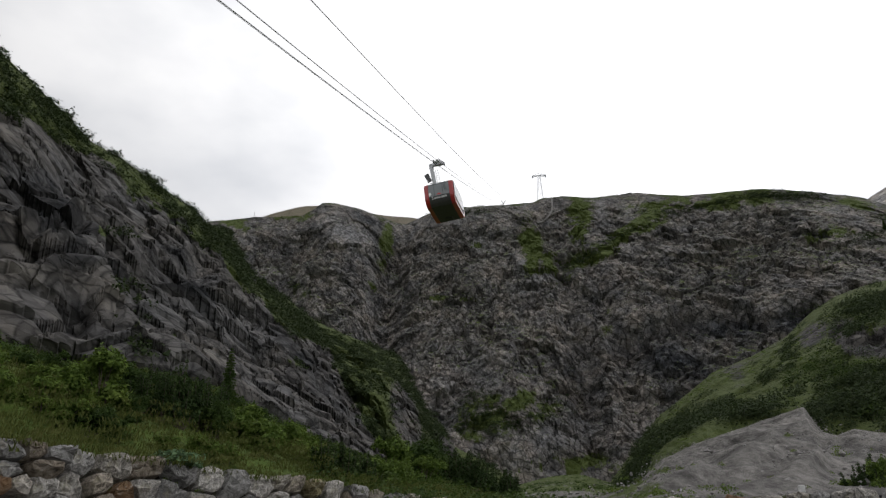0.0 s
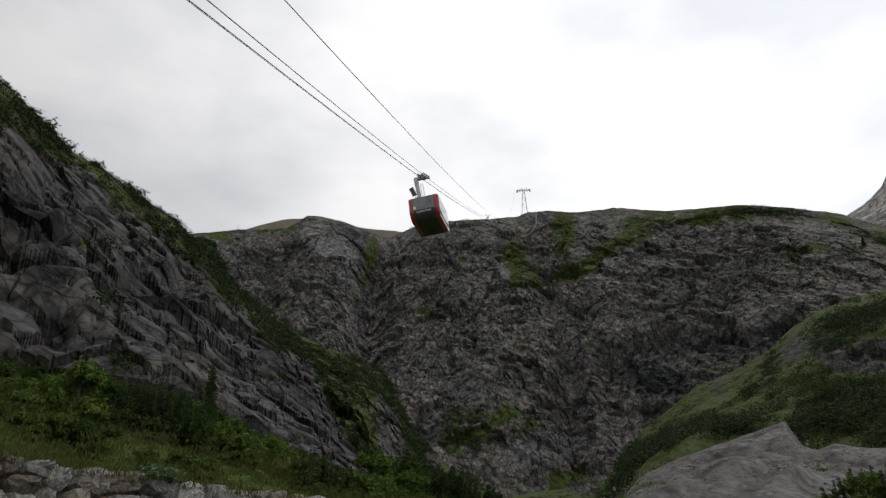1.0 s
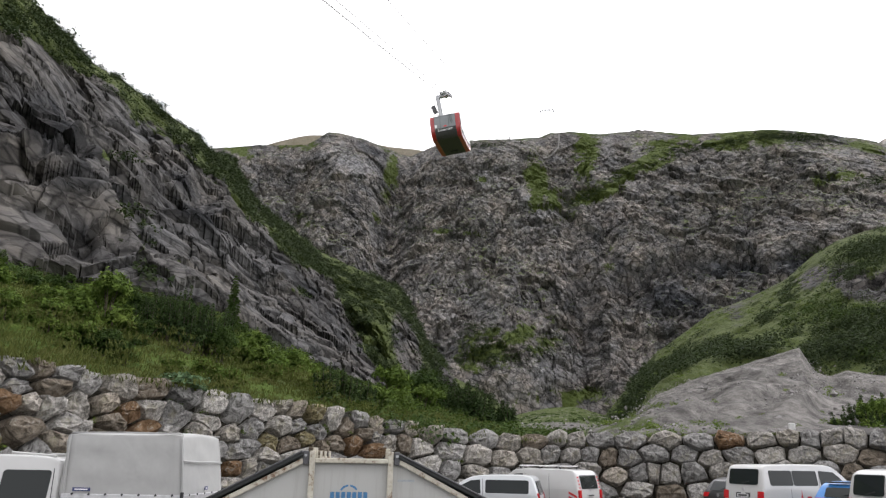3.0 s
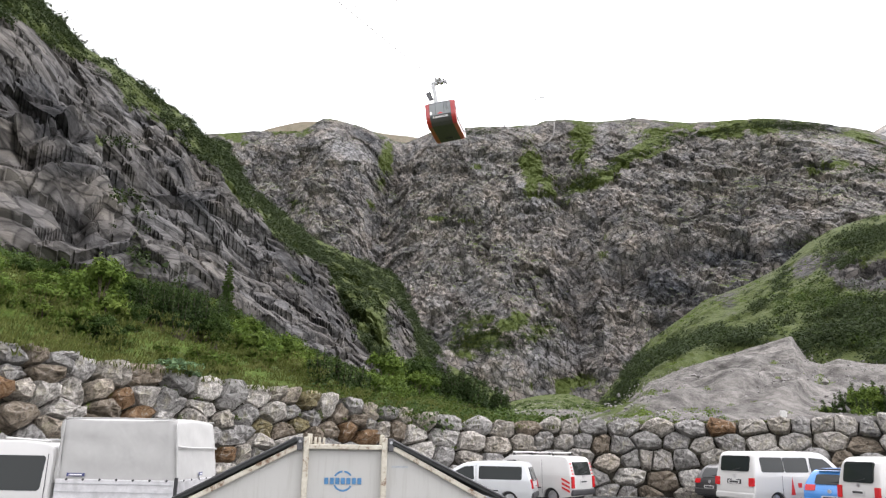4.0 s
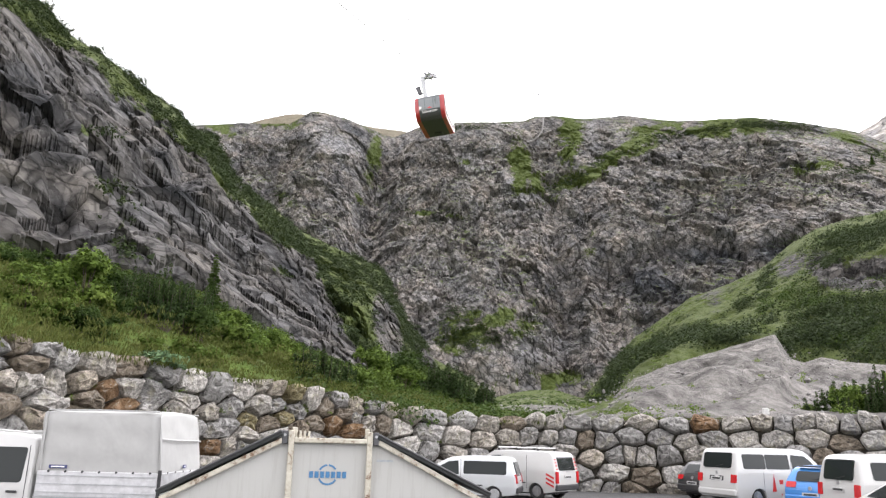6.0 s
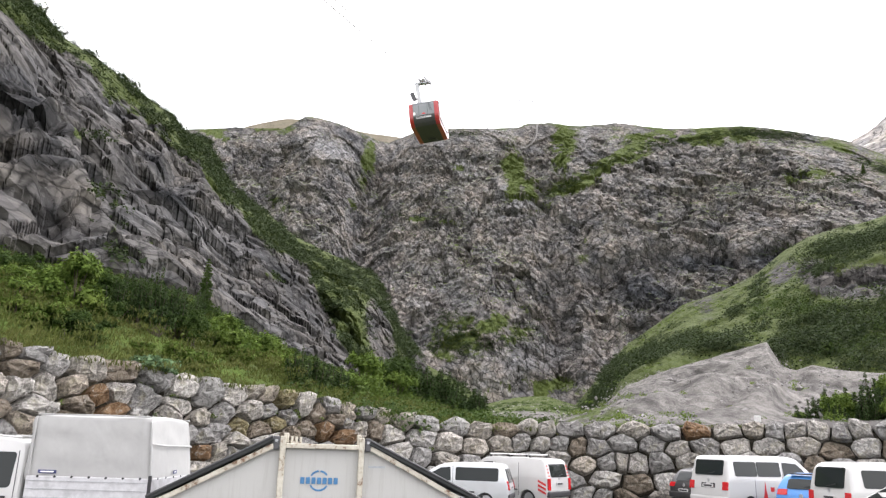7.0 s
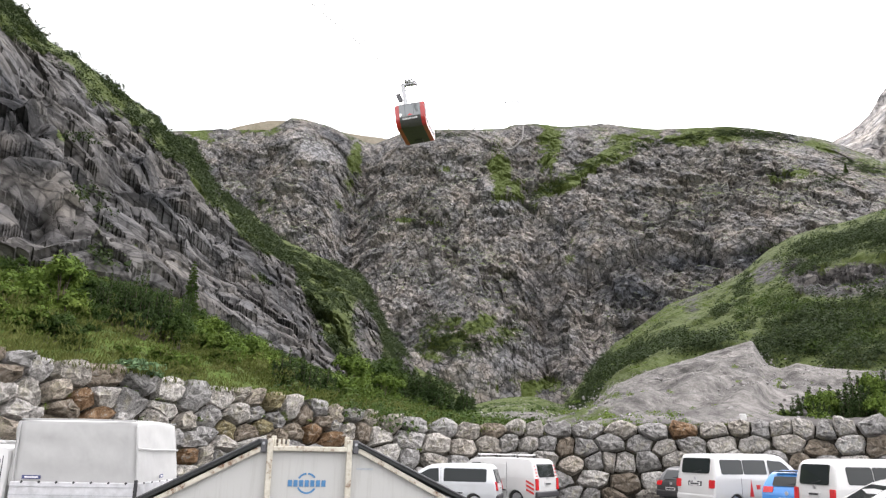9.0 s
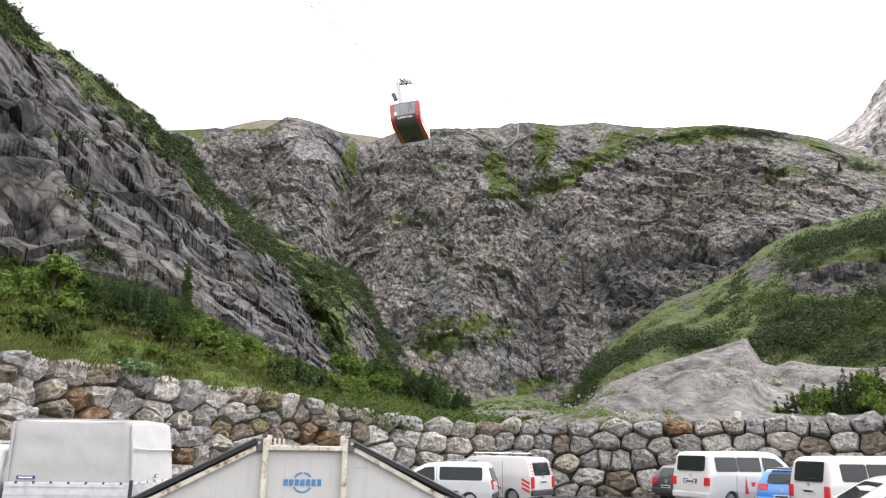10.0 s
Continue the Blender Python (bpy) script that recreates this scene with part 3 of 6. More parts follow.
HIGH_GREEN = (
    (-18, 22.3, 1.6, 0.6, 0.1, 0.8), (-13.5, 23.4, 2.0, 0.5, 0.1, 0.85), (-5.6, 21.3, 0.7, 1.8, 0.9, 0.75),
    (-6.8, 17.8, 0.7, 0.9, 0.5, 0.62), (10.2, 23.2, 1.1, 2.0, -0.4, 1.05), (6.4, 21.0, 0.9, 2.4, -0.4, 0.9), (8.0, 19.6, 1.3, 0.9, 0.2, 0.95))
LOW_GREEN = (
    (8.8, 18.4, 1.6, 0.5, 0.5, 0.8), (4.2, 9.6, 3.6, 0.8, 0.3, 0.95), (3.2, 8.2, 4.2, 1.3, 0.1, 0.95), (-0.5, 17.2, 3.2, 0.25, -0.05, 0.62),
    (14, 21.2, 4.8, 0.75, 0.42, 1.1), (21, 22.9, 5.5, 0.65, -0.05, 1.1), (28.5, 19.3, 1.8, 0.6, 0.0, 0.85), (11.5, 23.8, 2.0, 0.4, 0, 0.6),
    (2.0, 21.2, 1.2, 0.35, -0.4, 0.6), (8, 4.3, 3.8, 0.9, 0.0, 0.95), (31, 20.6, 1.6, 0.5, -0.6, 0.75), (-12.5, 17.6, 1.0, 0.7, -0.4, 0.6), (12, 15, 1.0, 1.5, 0.6, 0.5))


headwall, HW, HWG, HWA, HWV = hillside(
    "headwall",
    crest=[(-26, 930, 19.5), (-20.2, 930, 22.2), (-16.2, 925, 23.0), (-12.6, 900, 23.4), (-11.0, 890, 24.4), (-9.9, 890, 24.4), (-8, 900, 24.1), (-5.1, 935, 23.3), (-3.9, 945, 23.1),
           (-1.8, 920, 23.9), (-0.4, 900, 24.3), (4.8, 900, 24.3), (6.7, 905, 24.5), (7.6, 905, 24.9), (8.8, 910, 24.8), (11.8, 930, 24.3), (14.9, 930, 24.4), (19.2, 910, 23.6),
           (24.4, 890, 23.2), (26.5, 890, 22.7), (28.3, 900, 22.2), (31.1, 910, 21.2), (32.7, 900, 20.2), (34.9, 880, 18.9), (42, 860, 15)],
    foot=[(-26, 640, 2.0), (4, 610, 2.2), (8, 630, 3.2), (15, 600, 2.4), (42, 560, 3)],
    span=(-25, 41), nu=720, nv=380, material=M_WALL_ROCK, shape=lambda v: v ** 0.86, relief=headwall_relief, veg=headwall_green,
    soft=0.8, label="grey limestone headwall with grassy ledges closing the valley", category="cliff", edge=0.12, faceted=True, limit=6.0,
    # shade painted under the overhanging belt, plus scattered dark mottling
    shade_tone=lambda az, v, p: patches(az, rise_of(p), ((21.5, 13.6, 5.0, 0.8, 0.0, 1.0), (17.5, 11.2, 2.2, 1.2, -0.5, 0.8), (26, 13.4, 3.0, 0.6, 0.1, 0.9), (15.5, 12.2, 2.4, 1.0, -0.1, 0.8), (-7.0, 23.2, 1.2, 0.35, -0.2, 0.7), (16, 20.4, 1.6, 0.5, 0.3, 0.4))) + 0.22 * fractal(p / 60, 4, 141),
    pale=lambda az, v, p: patches(az, rise_of(p), ((-8.9, 22.2, 1.7, 0.6, -0.3, 0.9), (2.3, 21.3, 1.3, 0.5, -0.3, 0.9), (6.3, 18.9, 1.0, 0.6, -0.2, 0.8), (12.4, 23.0, 0.5, 1.0, -0.5, 0.9), (1.0, 12.4, 3.0, 1.6, -0.3, 0.35), (19.2, 14.0, 0.9, 0.4, 0, 0.7), (8.5, 6.8, 3.4, 0.9, 0.1, 0.5))))


# the lower edge of the dwarf pine under the crest, and two ledges: bearing and rise
PINE_EDGE = ((-35, 27.6), (-33.4, 27.1), (-31.7, 26.4), (-30.3, 25.6), (-27.5, 25.1), (-26, 23.7), (-24.5, 23.1), (-22.2, 21.9), (-20.4, 20.6), (-18.8, 19.7), (-17.6, 18.0), (-15.6, 17.1), (-14.4, 15.3),
             (-13, 14.3), (-10, 13.0), (-9.1, 11.2), (-8, 9.5), (-7.1, 7.4), (-5.4, 6.1), (-2.2, 4.2), (4.3, 1.5))
LEDGE = ((-40, 16.6), (-31.5, 16.8), (-27.7, 17.1), (-23.7, 17.0), (-20, 16.8), (-17, 15.9))
HIGH_LEDGE = ((-40, 18.6), (-31.9, 19.1), (-28.3, 21.0), (-26, 20.7), (-22, 20.0))


def cliff_relief(az, v, p):
    e = rise_of(p)
    push = 5 * fractal(p / 55, 3, 41)
    push += 2.4 * slabs(tilted(p, 62, 1.3, 30, 0.3), 51, 0.6) + 2.2 * slabs(p / np.array([12.0, 40.0, 14.0]), 55, 0.7)
    push += 1.0 * slabs(tilted(p, 68, 1.4, 9, 0.3), 57, 0.6) + 1.0 * slabs(p / np.array([4.5, 15.0, 5.5]), 59, 0.7)
    west = step(-17, -21, az)
    low = e - along(LEDGE, az) - 0.12 * fractal(p / 6, 3, 65)
    high = e - along(HIGH_LEDGE, az) - 0.15 * fractal(p / 6, 3, 67)
    push += west * (2.2 * np.exp(-((low + 0.5) / 0.5) ** 2) - 3.0 * np.exp(-((low - 0.45) / 0.4) ** 2))
    push += west * (1.8 * np.exp(-((high + 0.2) / 0.3) ** 2) - 2.6 * np.exp(-((high + 1.0) / 0.45) ** 2))
    # the dark hollow high up, the overhang and the sunk panel
    push -= 5 * np.exp(-((e - 22.6) / 1.7) ** 2 - ((az + 31.5) / 2.6) ** 2)
    push -= 5 * np.exp(-((e - 18.4 + 0.3 * (az + 21.5)) / 0.6) ** 2 - ((az + 21.2) / 1.8) ** 2)
    push -= 3 * np.exp(-((e - 14.8) / 0.9) ** 2 - ((az + 28.2) / 0.9) ** 2)
    return push * np.clip(0.25 + 0.75 * step(5, -8, az), 0, 1)


def pine_band(az, p):
    """How far a place lies inside the belt of dwarf pine."""
    e = rise_of(p)
    inside = step(-0.35, 0.35, e - along(PINE_EDGE, az) + 0.5 * fractal(p / 9, 4, 73))
    return np.clip(inside - 1.2 * patches(az, e, ((-3.9, 8.2, 0.9, 1.7, -1.2, 1.0), (-1.0, 6.0, 0.8, 0.6, -0.8, 0.9), (-16.4, 18.2, 0.5, 0.3, 0, 0.5))), 0, 1)


CLIFF_TUFTS = ((-26.9, 20.7, 0.9, 0.5, 0, 1.0), (-25.6, 16.9, 1.6, 0.32, -0.1, 1.0), (-24.3, 16.0, 0.5, 0.9, 0, 0.85), (-24.2, 14.4, 0.35, 1.0, 0, 0.6), (-23.6, 12.2, 0.6, 0.7, 0, 0.7), (-21.5, 13.6, 0.4, 0.5, 0, 0.5),
               (-12.5, 12.2, 0.6, 0.25, -0.3, 0.8))


def cliff_green(az, v, p, up):
    g = 0.38 * step(0.7, 0.95, up) + 0.12 * fractal(p / 22, 4, 71)
    g = np.maximum(g, pine_band(az, p))
    g = np.maximum(g, 0.8 * step(0.03, 0.0, v))
    return np.maximum(g, (0.7 + 0.8 * fractal(p / 7, 5, 15, 0.65)) * patches(az, rise_of(p), CLIFF_TUFTS)) - 0.1


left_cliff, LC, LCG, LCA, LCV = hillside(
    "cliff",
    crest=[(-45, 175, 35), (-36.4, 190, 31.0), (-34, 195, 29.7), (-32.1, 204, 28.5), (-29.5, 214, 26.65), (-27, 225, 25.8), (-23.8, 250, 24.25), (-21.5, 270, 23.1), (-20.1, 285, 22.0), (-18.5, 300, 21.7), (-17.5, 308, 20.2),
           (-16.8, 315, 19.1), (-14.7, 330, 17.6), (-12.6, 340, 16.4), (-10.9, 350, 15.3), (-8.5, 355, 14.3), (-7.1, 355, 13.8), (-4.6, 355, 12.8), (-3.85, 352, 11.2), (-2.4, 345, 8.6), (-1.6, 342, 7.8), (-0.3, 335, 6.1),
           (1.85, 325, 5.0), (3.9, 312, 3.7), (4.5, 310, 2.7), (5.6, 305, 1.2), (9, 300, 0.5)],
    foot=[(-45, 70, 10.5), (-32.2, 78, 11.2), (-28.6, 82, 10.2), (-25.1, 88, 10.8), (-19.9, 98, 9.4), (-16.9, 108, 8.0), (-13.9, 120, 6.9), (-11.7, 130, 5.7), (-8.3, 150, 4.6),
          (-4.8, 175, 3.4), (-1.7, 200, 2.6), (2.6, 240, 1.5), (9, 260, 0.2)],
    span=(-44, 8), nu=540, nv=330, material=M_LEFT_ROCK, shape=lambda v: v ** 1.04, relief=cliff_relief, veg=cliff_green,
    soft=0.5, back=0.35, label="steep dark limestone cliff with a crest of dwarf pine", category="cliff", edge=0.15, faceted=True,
    # painted shade for the hollow, overhangs and sunk panel, with random dark mottling
    shade_tone=lambda az, v, p: patches(az, rise_of(p), ((-31.5, 22.4, 2.6, 1.7, -0.35, 0.95), (-21.8, 19.6, 1.4, 1.2, -0.5, 0.8), (-20.3, 17.3, 2.0, 0.5, -0.3, 0.8), (-29.0, 18.4, 2.0, 0.6, 0.1, 0.8), (-28.2, 14.7, 0.8, 0.9, 0, 0.55), (-11.8, 12.4, 1.0, 0.6, -0.3, 0.6))) + 0.25 * fractal(p / 26, 4, 143),
    pale=lambda az, v, p: patches(az, rise_of(p), ((-18.4, 15.2, 2.4, 0.8, -0.35, 0.95), (-26.5, 23.3, 1.6, 1.0, -0.7, 0.6), (-23.4, 15.4, 1.6, 0.9, -0.2, 0.5), (-30.3, 15.6, 1.8, 1.0, 0, 0.45), (-21.5, 12.0, 2.2, 0.9, -0.5, 0.4))))


def far_peak_relief(az, v, p):
    return 30 * fractal(p / 160, 4, 81, 0.55, True) + 9 * fractal(p * np.array([1, 1, 0.4]) / 40, 3, 83, 0.6, True)


far_peak = hillside(
    "peak", crest=[(25, 1900, 15), (31.1, 1900, 21.0), (32.5, 1850, 21.5), (33.2, 1850, 21.9), (34.0, 1830, 22.5), (34.7, 1830, 23.5), (35.6, 1800, 24.5), (38, 1800, 27), (44, 1800, 30)],
    foot=[(25, 1300, 10), (44, 1300, 14)], span=(26, 43), nu=160, nv=110, material=M_PEAK_ROCK, shape=lambda v: v ** 0.9,
    relief=far_peak_relief, veg=lambda az, v, p, up: 0.55 * step(19.8, 18.6, rise_of(p)) + 0.35 * step(0.7, 0.9, up) - 0.05,
    soft=0.5, label="pale bare limestone peak beyond the ridge", category="mountain", edge=0.6)[0]

dome = hillside(
    "hill", crest=[(-24, 1300, 21), (-18, 1300, 22.0), (-15.2, 1300, 23.3), (-12.6, 1300, 24.1), (-10.6, 1300, 24.2), (-8.2, 1300, 23.9), (-5.5, 1300, 23.6), (-3.2, 1300, 23.5), (-1, 1300, 22.8), (4, 1300, 22)],
    foot=[(-24, 1100, 18), (4, 1100, 18)], span=(-23, 3), nu=90, nv=30, material=M_DOME, shape=lambda v: v ** 0.8,
    relief=lambda az, v, p: 3 * fractal(p / 60, 3, 91), veg=lambda az, v, p, up: np.zeros(len(az)), soft=2.5,
    label="smooth pale grassy dome behind the ridge", category="hill")[0]

# the gorge floor and the green slope, the scree fan and the near bank
gorge, GO, GOG, GOA, GOV = hillside(
    "gorge_floor", crest=[(-12, 600, 2.4), (3, 600, 2.8), (5.5, 610, 3.5), (7, 620, 3.8), (9, 620, 3.9), (10.5, 610, 3.4), (13, 600, 2.8), (42, 580, 3)], foot=[(-12, 36.5, 1.2), (2, 37, 1.3), (9, 39, 1.4), (42, 44, 1.5)],
    span=(-11, 41), nu=160, nv=120, material=M_SCREE, shape=lambda v: v ** 1.05, relief=lambda az, v, p: 0.5 * fractal(p / 9, 4, 95) + 1.5 * fractal(p / 60, 3, 96) * v,
    veg=lambda az, v, p, up: 0.55 + 0.3 * step(0.05, 0.25, v) + 0.35 * fractal(p / 25, 4, 97), soft=2, back=0.05, label="grassy gorge floor strewn with stones", category="ground")


def slope_green(az, v, p, up):
    g = 0.85 + 0.22 * fractal(p / 28, 4, 101)
    e = rise_of(p)
    g -= 1.2 * patches(az, e, ((28.6, 12.0, 1.0, 0.9, -0.3, 1.0), (31.5, 11.6, 2.4, 0.8, 0.05, 1.0), (35, 11.6, 2.0, 0.9, 0.0, 0.9), (26.2, 12.6, 0.8, 0.5, 0.4, 0.7), (20.8, 10.2, 0.7, 0.6, 0, 0.3)))
    return g


right_slope, RS, RSG, RSA, RSV = hillside(
    "green_slope", crest=[(3, 590, 0.4), (8.9, 585, 1.6), (10.6, 560, 2.7), (13.2, 530, 5.8), (14.9, 500, 7.7), (17.0, 475, 9.1), (19.1, 440, 10.6), (22.0, 425, 11.5), (24.4, 410, 12.6), (26.4, 402, 14.1), (28, 396, 14.9), (29.9, 393, 15.3),
                          (31.7, 390, 15.5), (33.3, 390, 15.9), (42, 385, 17)],
    foot=[(3, 330, 0.2), (7.3, 300, 1.2), (12.7, 200, 1.8), (14.8, 150, 3.2), (17.3, 160, 4.8), (20.4, 172, 5.8), (25, 180, 6.8), (26.3, 172, 5.4), (30.5, 160, 4.9), (42, 150, 5)],
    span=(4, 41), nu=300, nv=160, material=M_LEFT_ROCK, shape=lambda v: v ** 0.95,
    relief=lambda az, v, p: 4 * fractal(p / 60, 4, 105) + 1.2 * fractal(p / 12, 4, 106, 0.5, True) + (2.4 * slabs(tilted(p, 80, 2.0, 12), 107) + 1.5 * slabs(p / 6, 108)) * step(26.5, 28, az) * step(10.2, 10.8, rise_of(p)) * step(13.2, 12.6, rise_of(p)), veg=slope_green, soft=0.8, back=0.12,
    label="steep green slope with dwarf pine and rock outcrops", category="slope", edge=0.3)


def fan_relief(az, v, p):
    """Runnels that swing down to the west, mounds of dumped gravel and lumps."""
    flow = np.stack([(p[:, 0] * 0.8 + p[:, 1] * 0.25) / 7, (p[:, 1] - 0.5 * p[:, 0]) / 30, p[:, 2] * 0], -1)
    rill = fractal(flow, 4, 111, 0.55, True)
    mound = patches(az, rise_of(p), ((20.6, 4.6, 1.6, 0.6, 0.2, 1.0), (22.4, 5.7, 1.0, 0.35, 0, 0.8), (17.4, 3.6, 1.8, 0.5, 0.3, 0.6), (24.5, 4.2, 1.4, 0.5, 0.4, 0.6)))
    return 0.6 * rill * step(0.02, 0.3, v) + 1.2 * mound + 0.6 * fractal(p / 10, 5, 115, 0.6) + 0.3 * fractal(p / 3.0, 4, 113, 0.6)


scree_fan, SF, SFG, SFA, SFV = hillside(
    "scree_fan", crest=[(9.5, 110, 1.5), (10.6, 115, 2.05), (12.3, 125, 2.55), (13.5, 135, 3.3), (14.8, 145, 4.5), (17.3, 160, 5.65), (19.3, 172, 6.25), (21.7, 180, 6.95), (24.75, 188, 7.75), (25.1, 185, 6.9), (25.6, 182, 6.0), (26.4, 180, 5.7), (27.5, 174, 6.1), (28.9, 170, 5.75), (32.1, 165, 5.4), (42, 160, 5.2)],
    foot=[(9, 37, 1.5), (14, 37.4, 1.9), (42, 38, 2.2)], span=(9.6, 41), nu=340, nv=220, material=M_SCREE, shape=lambda v: v ** 0.9, relief=fan_relief,
    veg=lambda az, v, p, up: np.maximum(0.5 * step(19, 12.5, az + 2.5 * fractal(p / 12, 3, 121)) + 0.15 * fractal(p / 6, 4, 119), 0.35 * step(0.06, 0.01, v)), soft=0.4, back=0.05,
    label="bare pale grey scree and gravel fan", category="scree", edge=0.2)

# the foot of the bank follows the top of the boulder wall
WALL = ((-44, 17.5, 6.4), (-31.4, 20.5, 6.45), (-26.1, 22.2, 5.6), (-22.2, 23.6, 5.25), (-19.3, 24.6, 4.85), (-13.2, 27.0, 4.05), (-8.1, 29.0, 3.4), (-3.0, 31.2, 2.4), (2.6, 33.0, 1.9), (8.9, 34.2, 1.95),
        (14.7, 34.8, 2.0), (20.9, 35.0, 2.2), (26.2, 35.0, 2.25), (30.2, 35.0, 2.3), (40, 35.0, 2.3))
bank, BK, BKG, BKA, BKV = hillside(
    "bank", crest=[(-45, 80, 12.0), (-32.2, 88, 11.9), (-28.6, 92, 10.9), (-25.1, 98, 11.2), (-19.9, 108, 10.3), (-16.9, 118, 8.9), (-13.9, 130, 7.8), (-11.7, 140, 6.6), (-8.3, 160, 5.5),
                   (-4.8, 185, 4.2), (-1.7, 210, 3.4), (2.6, 250, 2.0), (9, 270, 1.6)],
    foot=[(a, d + 1.7, e - 0.55) for a, d, e in WALL[:10]], span=(-44, 8), nu=320, nv=150, material=M_TURF, shape=lambda v: v ** 0.92,
    relief=lambda az, v, p: 0.35 * fractal(p / 3.0, 4, 131) + 0.9 * fractal(p / 14, 3, 133), veg=lambda az, v, p, up: np.ones(len(az)), soft=2.5, back=0.05,
    label="grassy bank above the boulder wall", category="bank", edge=0.5)


# ---------------------------------------------------------------- car park
lot = mesh_object("parking_lot", boxed((150, 90, 0.3), (0, 0, -0.15)), M_ASPHALT)
tagged(lot, "worn grey asphalt parking lot", "parking lot", kind="structure")


# ---------------------------------------------------------------- far dwarf pine
def spots_on(grid, weight, count, seed):
    """Random places on a hillside's grid, chosen by weight."""
    rng = np.random.default_rng(seed)
    p = grid.reshape(-1, 3)
    w = np.clip(weight.ravel(), 0, None)
    pick = rng.choice(len(p), count, p=w / w.sum())
    return p[pick] + rng.normal(size=(count, 3)) * np.array([1.0, 1.0, 0.1])


def area(grid):
    du, dv = np.gradient(grid, axis=0), np.gradient(grid, axis=1)
    return np.linalg.norm(np.cross(du, dv), axis=-1)


def lumps(grid, size, seed, low=0.0, high=0.5):
    return step(low, high, fractal(grid.reshape(-1, 3) / size, 4, seed)).reshape(grid.shape[:2])


rng = np.random.default_rng(11)
band = pine_band(LCA.ravel(), LC.reshape(-1, 3)).reshape(LCA.shape)
LCE = np.degrees(np.arctan2(LC[..., 2] - 2, np.hypot(LC[..., 0], LC[..., 1])))
tufts = patches(LCA.ravel(), LCE.ravel(), CLIFF_TUFTS).reshape(LCA.shape)
w = area(LC) * (LCV <= 1.05) * (band * (0.2 + lumps(LC, 12, 74, -0.4, 0.3)) + 0.5 * tufts ** 2)
s = spots_on(LC, w, 6400, 12)
tagged(foliage("dwarf_pine_crest", s, rng.uniform(1.0, 2.6, len(s)) * (1 + 0.5 * (rng.random(len(s)) > 0.9)), 0.16, 66, M_PINE, 0.8, 1.1, 13, 0.8), "dark green dwarf pine along the cliff crest", "dwarf pine", kind="stuff")

RSE = np.degrees(np.arctan2(RS[..., 2] - 2, np.hypot(RS[..., 0], RS[..., 1])))


def near_spots(az, e, rows):
    return patches(az.ravel(), e.ravel(), rows).reshape(az.shape)


dense = near_spots(RSA, RSE, ((26.6, 8.0, 1.2, 1.2, -0.1, 1.0), (29.0, 8.0, 2.6, 1.9, 0.0, 1.0), (33, 8.3, 3.4, 2.1, 0.1, 1.0), (25.2, 6.9, 0.8, 0.7, 0.3, 1.0), (30.6, 14.0, 2.2, 0.8, 0.2, 1.0), (28.6, 12.8, 0.9, 0.5, 0.2, 0.8),
                              (34, 14.4, 2.0, 0.9, 0.1, 0.9), (15.0, 6.2, 1.6, 0.7, 0.6, 0.7), (18.2, 7.6, 2.4, 0.6, 0.4, 0.75), (22.5, 8.0, 2.6, 0.45, 0.3, 0.8), (24.6, 11.2, 0.5, 1.0, 0.8, 0.7), (23.0, 9.9, 0.7, 0.4, 0.3, 0.5), (13, 3.8, 1.2, 0.6, 0.8, 0.6)))
w = area(RS) * (dense ** 2.2 * (0.25 + lumps(RS, 14, 15, -0.1, 0.4)) + 0.006 * lumps(RS, 18, 16, 0.15, 0.5))
s = spots_on(RS, w, 3600, 17)
tagged(foliage("dwarf_pine_slope", s, rng.uniform(2.0, 4.8, len(s)), 0.10, 115, M_PINE, 0.95, 1.0, 18, 0.6), "dark dwarf pine thickets on the green slope", "dwarf pine", kind="stuff")
w = area(RS) * near_spots(RSA, RSE, ((30.5, 7.6, 2.6, 0.9, 0.1, 1.0), (28.0, 9.8, 1.4, 0.5, 0, 0.8), (26.0, 10.4, 1.2, 0.5, 0.3, 0.7), (33, 9.0, 2, 0.8, 0, 0.8)))
s = spots_on(RS, w, 260, 116)
tagged(foliage("alder_slope", s, rng.uniform(1.8, 3.6, len(s)), 0.085, 150, M_LEAF_DARK, 1.0, 1.0, 117, 0.7), "lighter green alder bushes among the pine thicket", "alder", kind="stuff")
s = spots_on(RS, area(RS) * lumps(RS, 24, 19, 0.1, 0.5) * (RSA > 9), 1600, 20)
tagged(foliage("slope_shrubs", s, rng.uniform(0.6, 1.5, len(s)), 0.15, 60, M_LEAF, 0.45, 1.1, 21, 1.0), "light green low shrubs on the slope", "shrub", kind="stuff")

HWE = np.degrees(np.arctan2(HW[..., 2] - 2, np.hypot(HW[..., 0], HW[..., 1])))
dense = near_spots(HWA, HWE, ((3.0, 8.0, 3.6, 0.9, 0.1, 1.0), (1.0, 9.4, 1.8, 0.6, 0.4, 0.7), (6.3, 8.2, 1.4, 0.4, 0, 0.8), (11.4, 20.3, 2.2, 0.28, 0.46, 1.0), (15, 21.8, 2.6, 0.3, 0.3, 1.0), (20, 22.65, 3.2, 0.32, 0.04, 1.0), (25.5, 22.5, 3.0, 0.3, -0.2, 1.0), (30.5, 18.4, 1.4, 0.4, 0, 1.0), (1.6, 23.9, 2.6, 0.25, 0.05, 0.7), (-12.4, 17.6, 0.9, 0.3, -0.4, 0.6), (26.4, 14.3, 1.2, 0.3, 0.2, 0.4),
                              (-0.5, 17.2, 3.0, 0.18, -0.05, 0.5), (33, 19.0, 2.0, 0.3, -0.5, 0.8), (7.5, 17, 0.6, 2.0, -0.4, 0.15)))
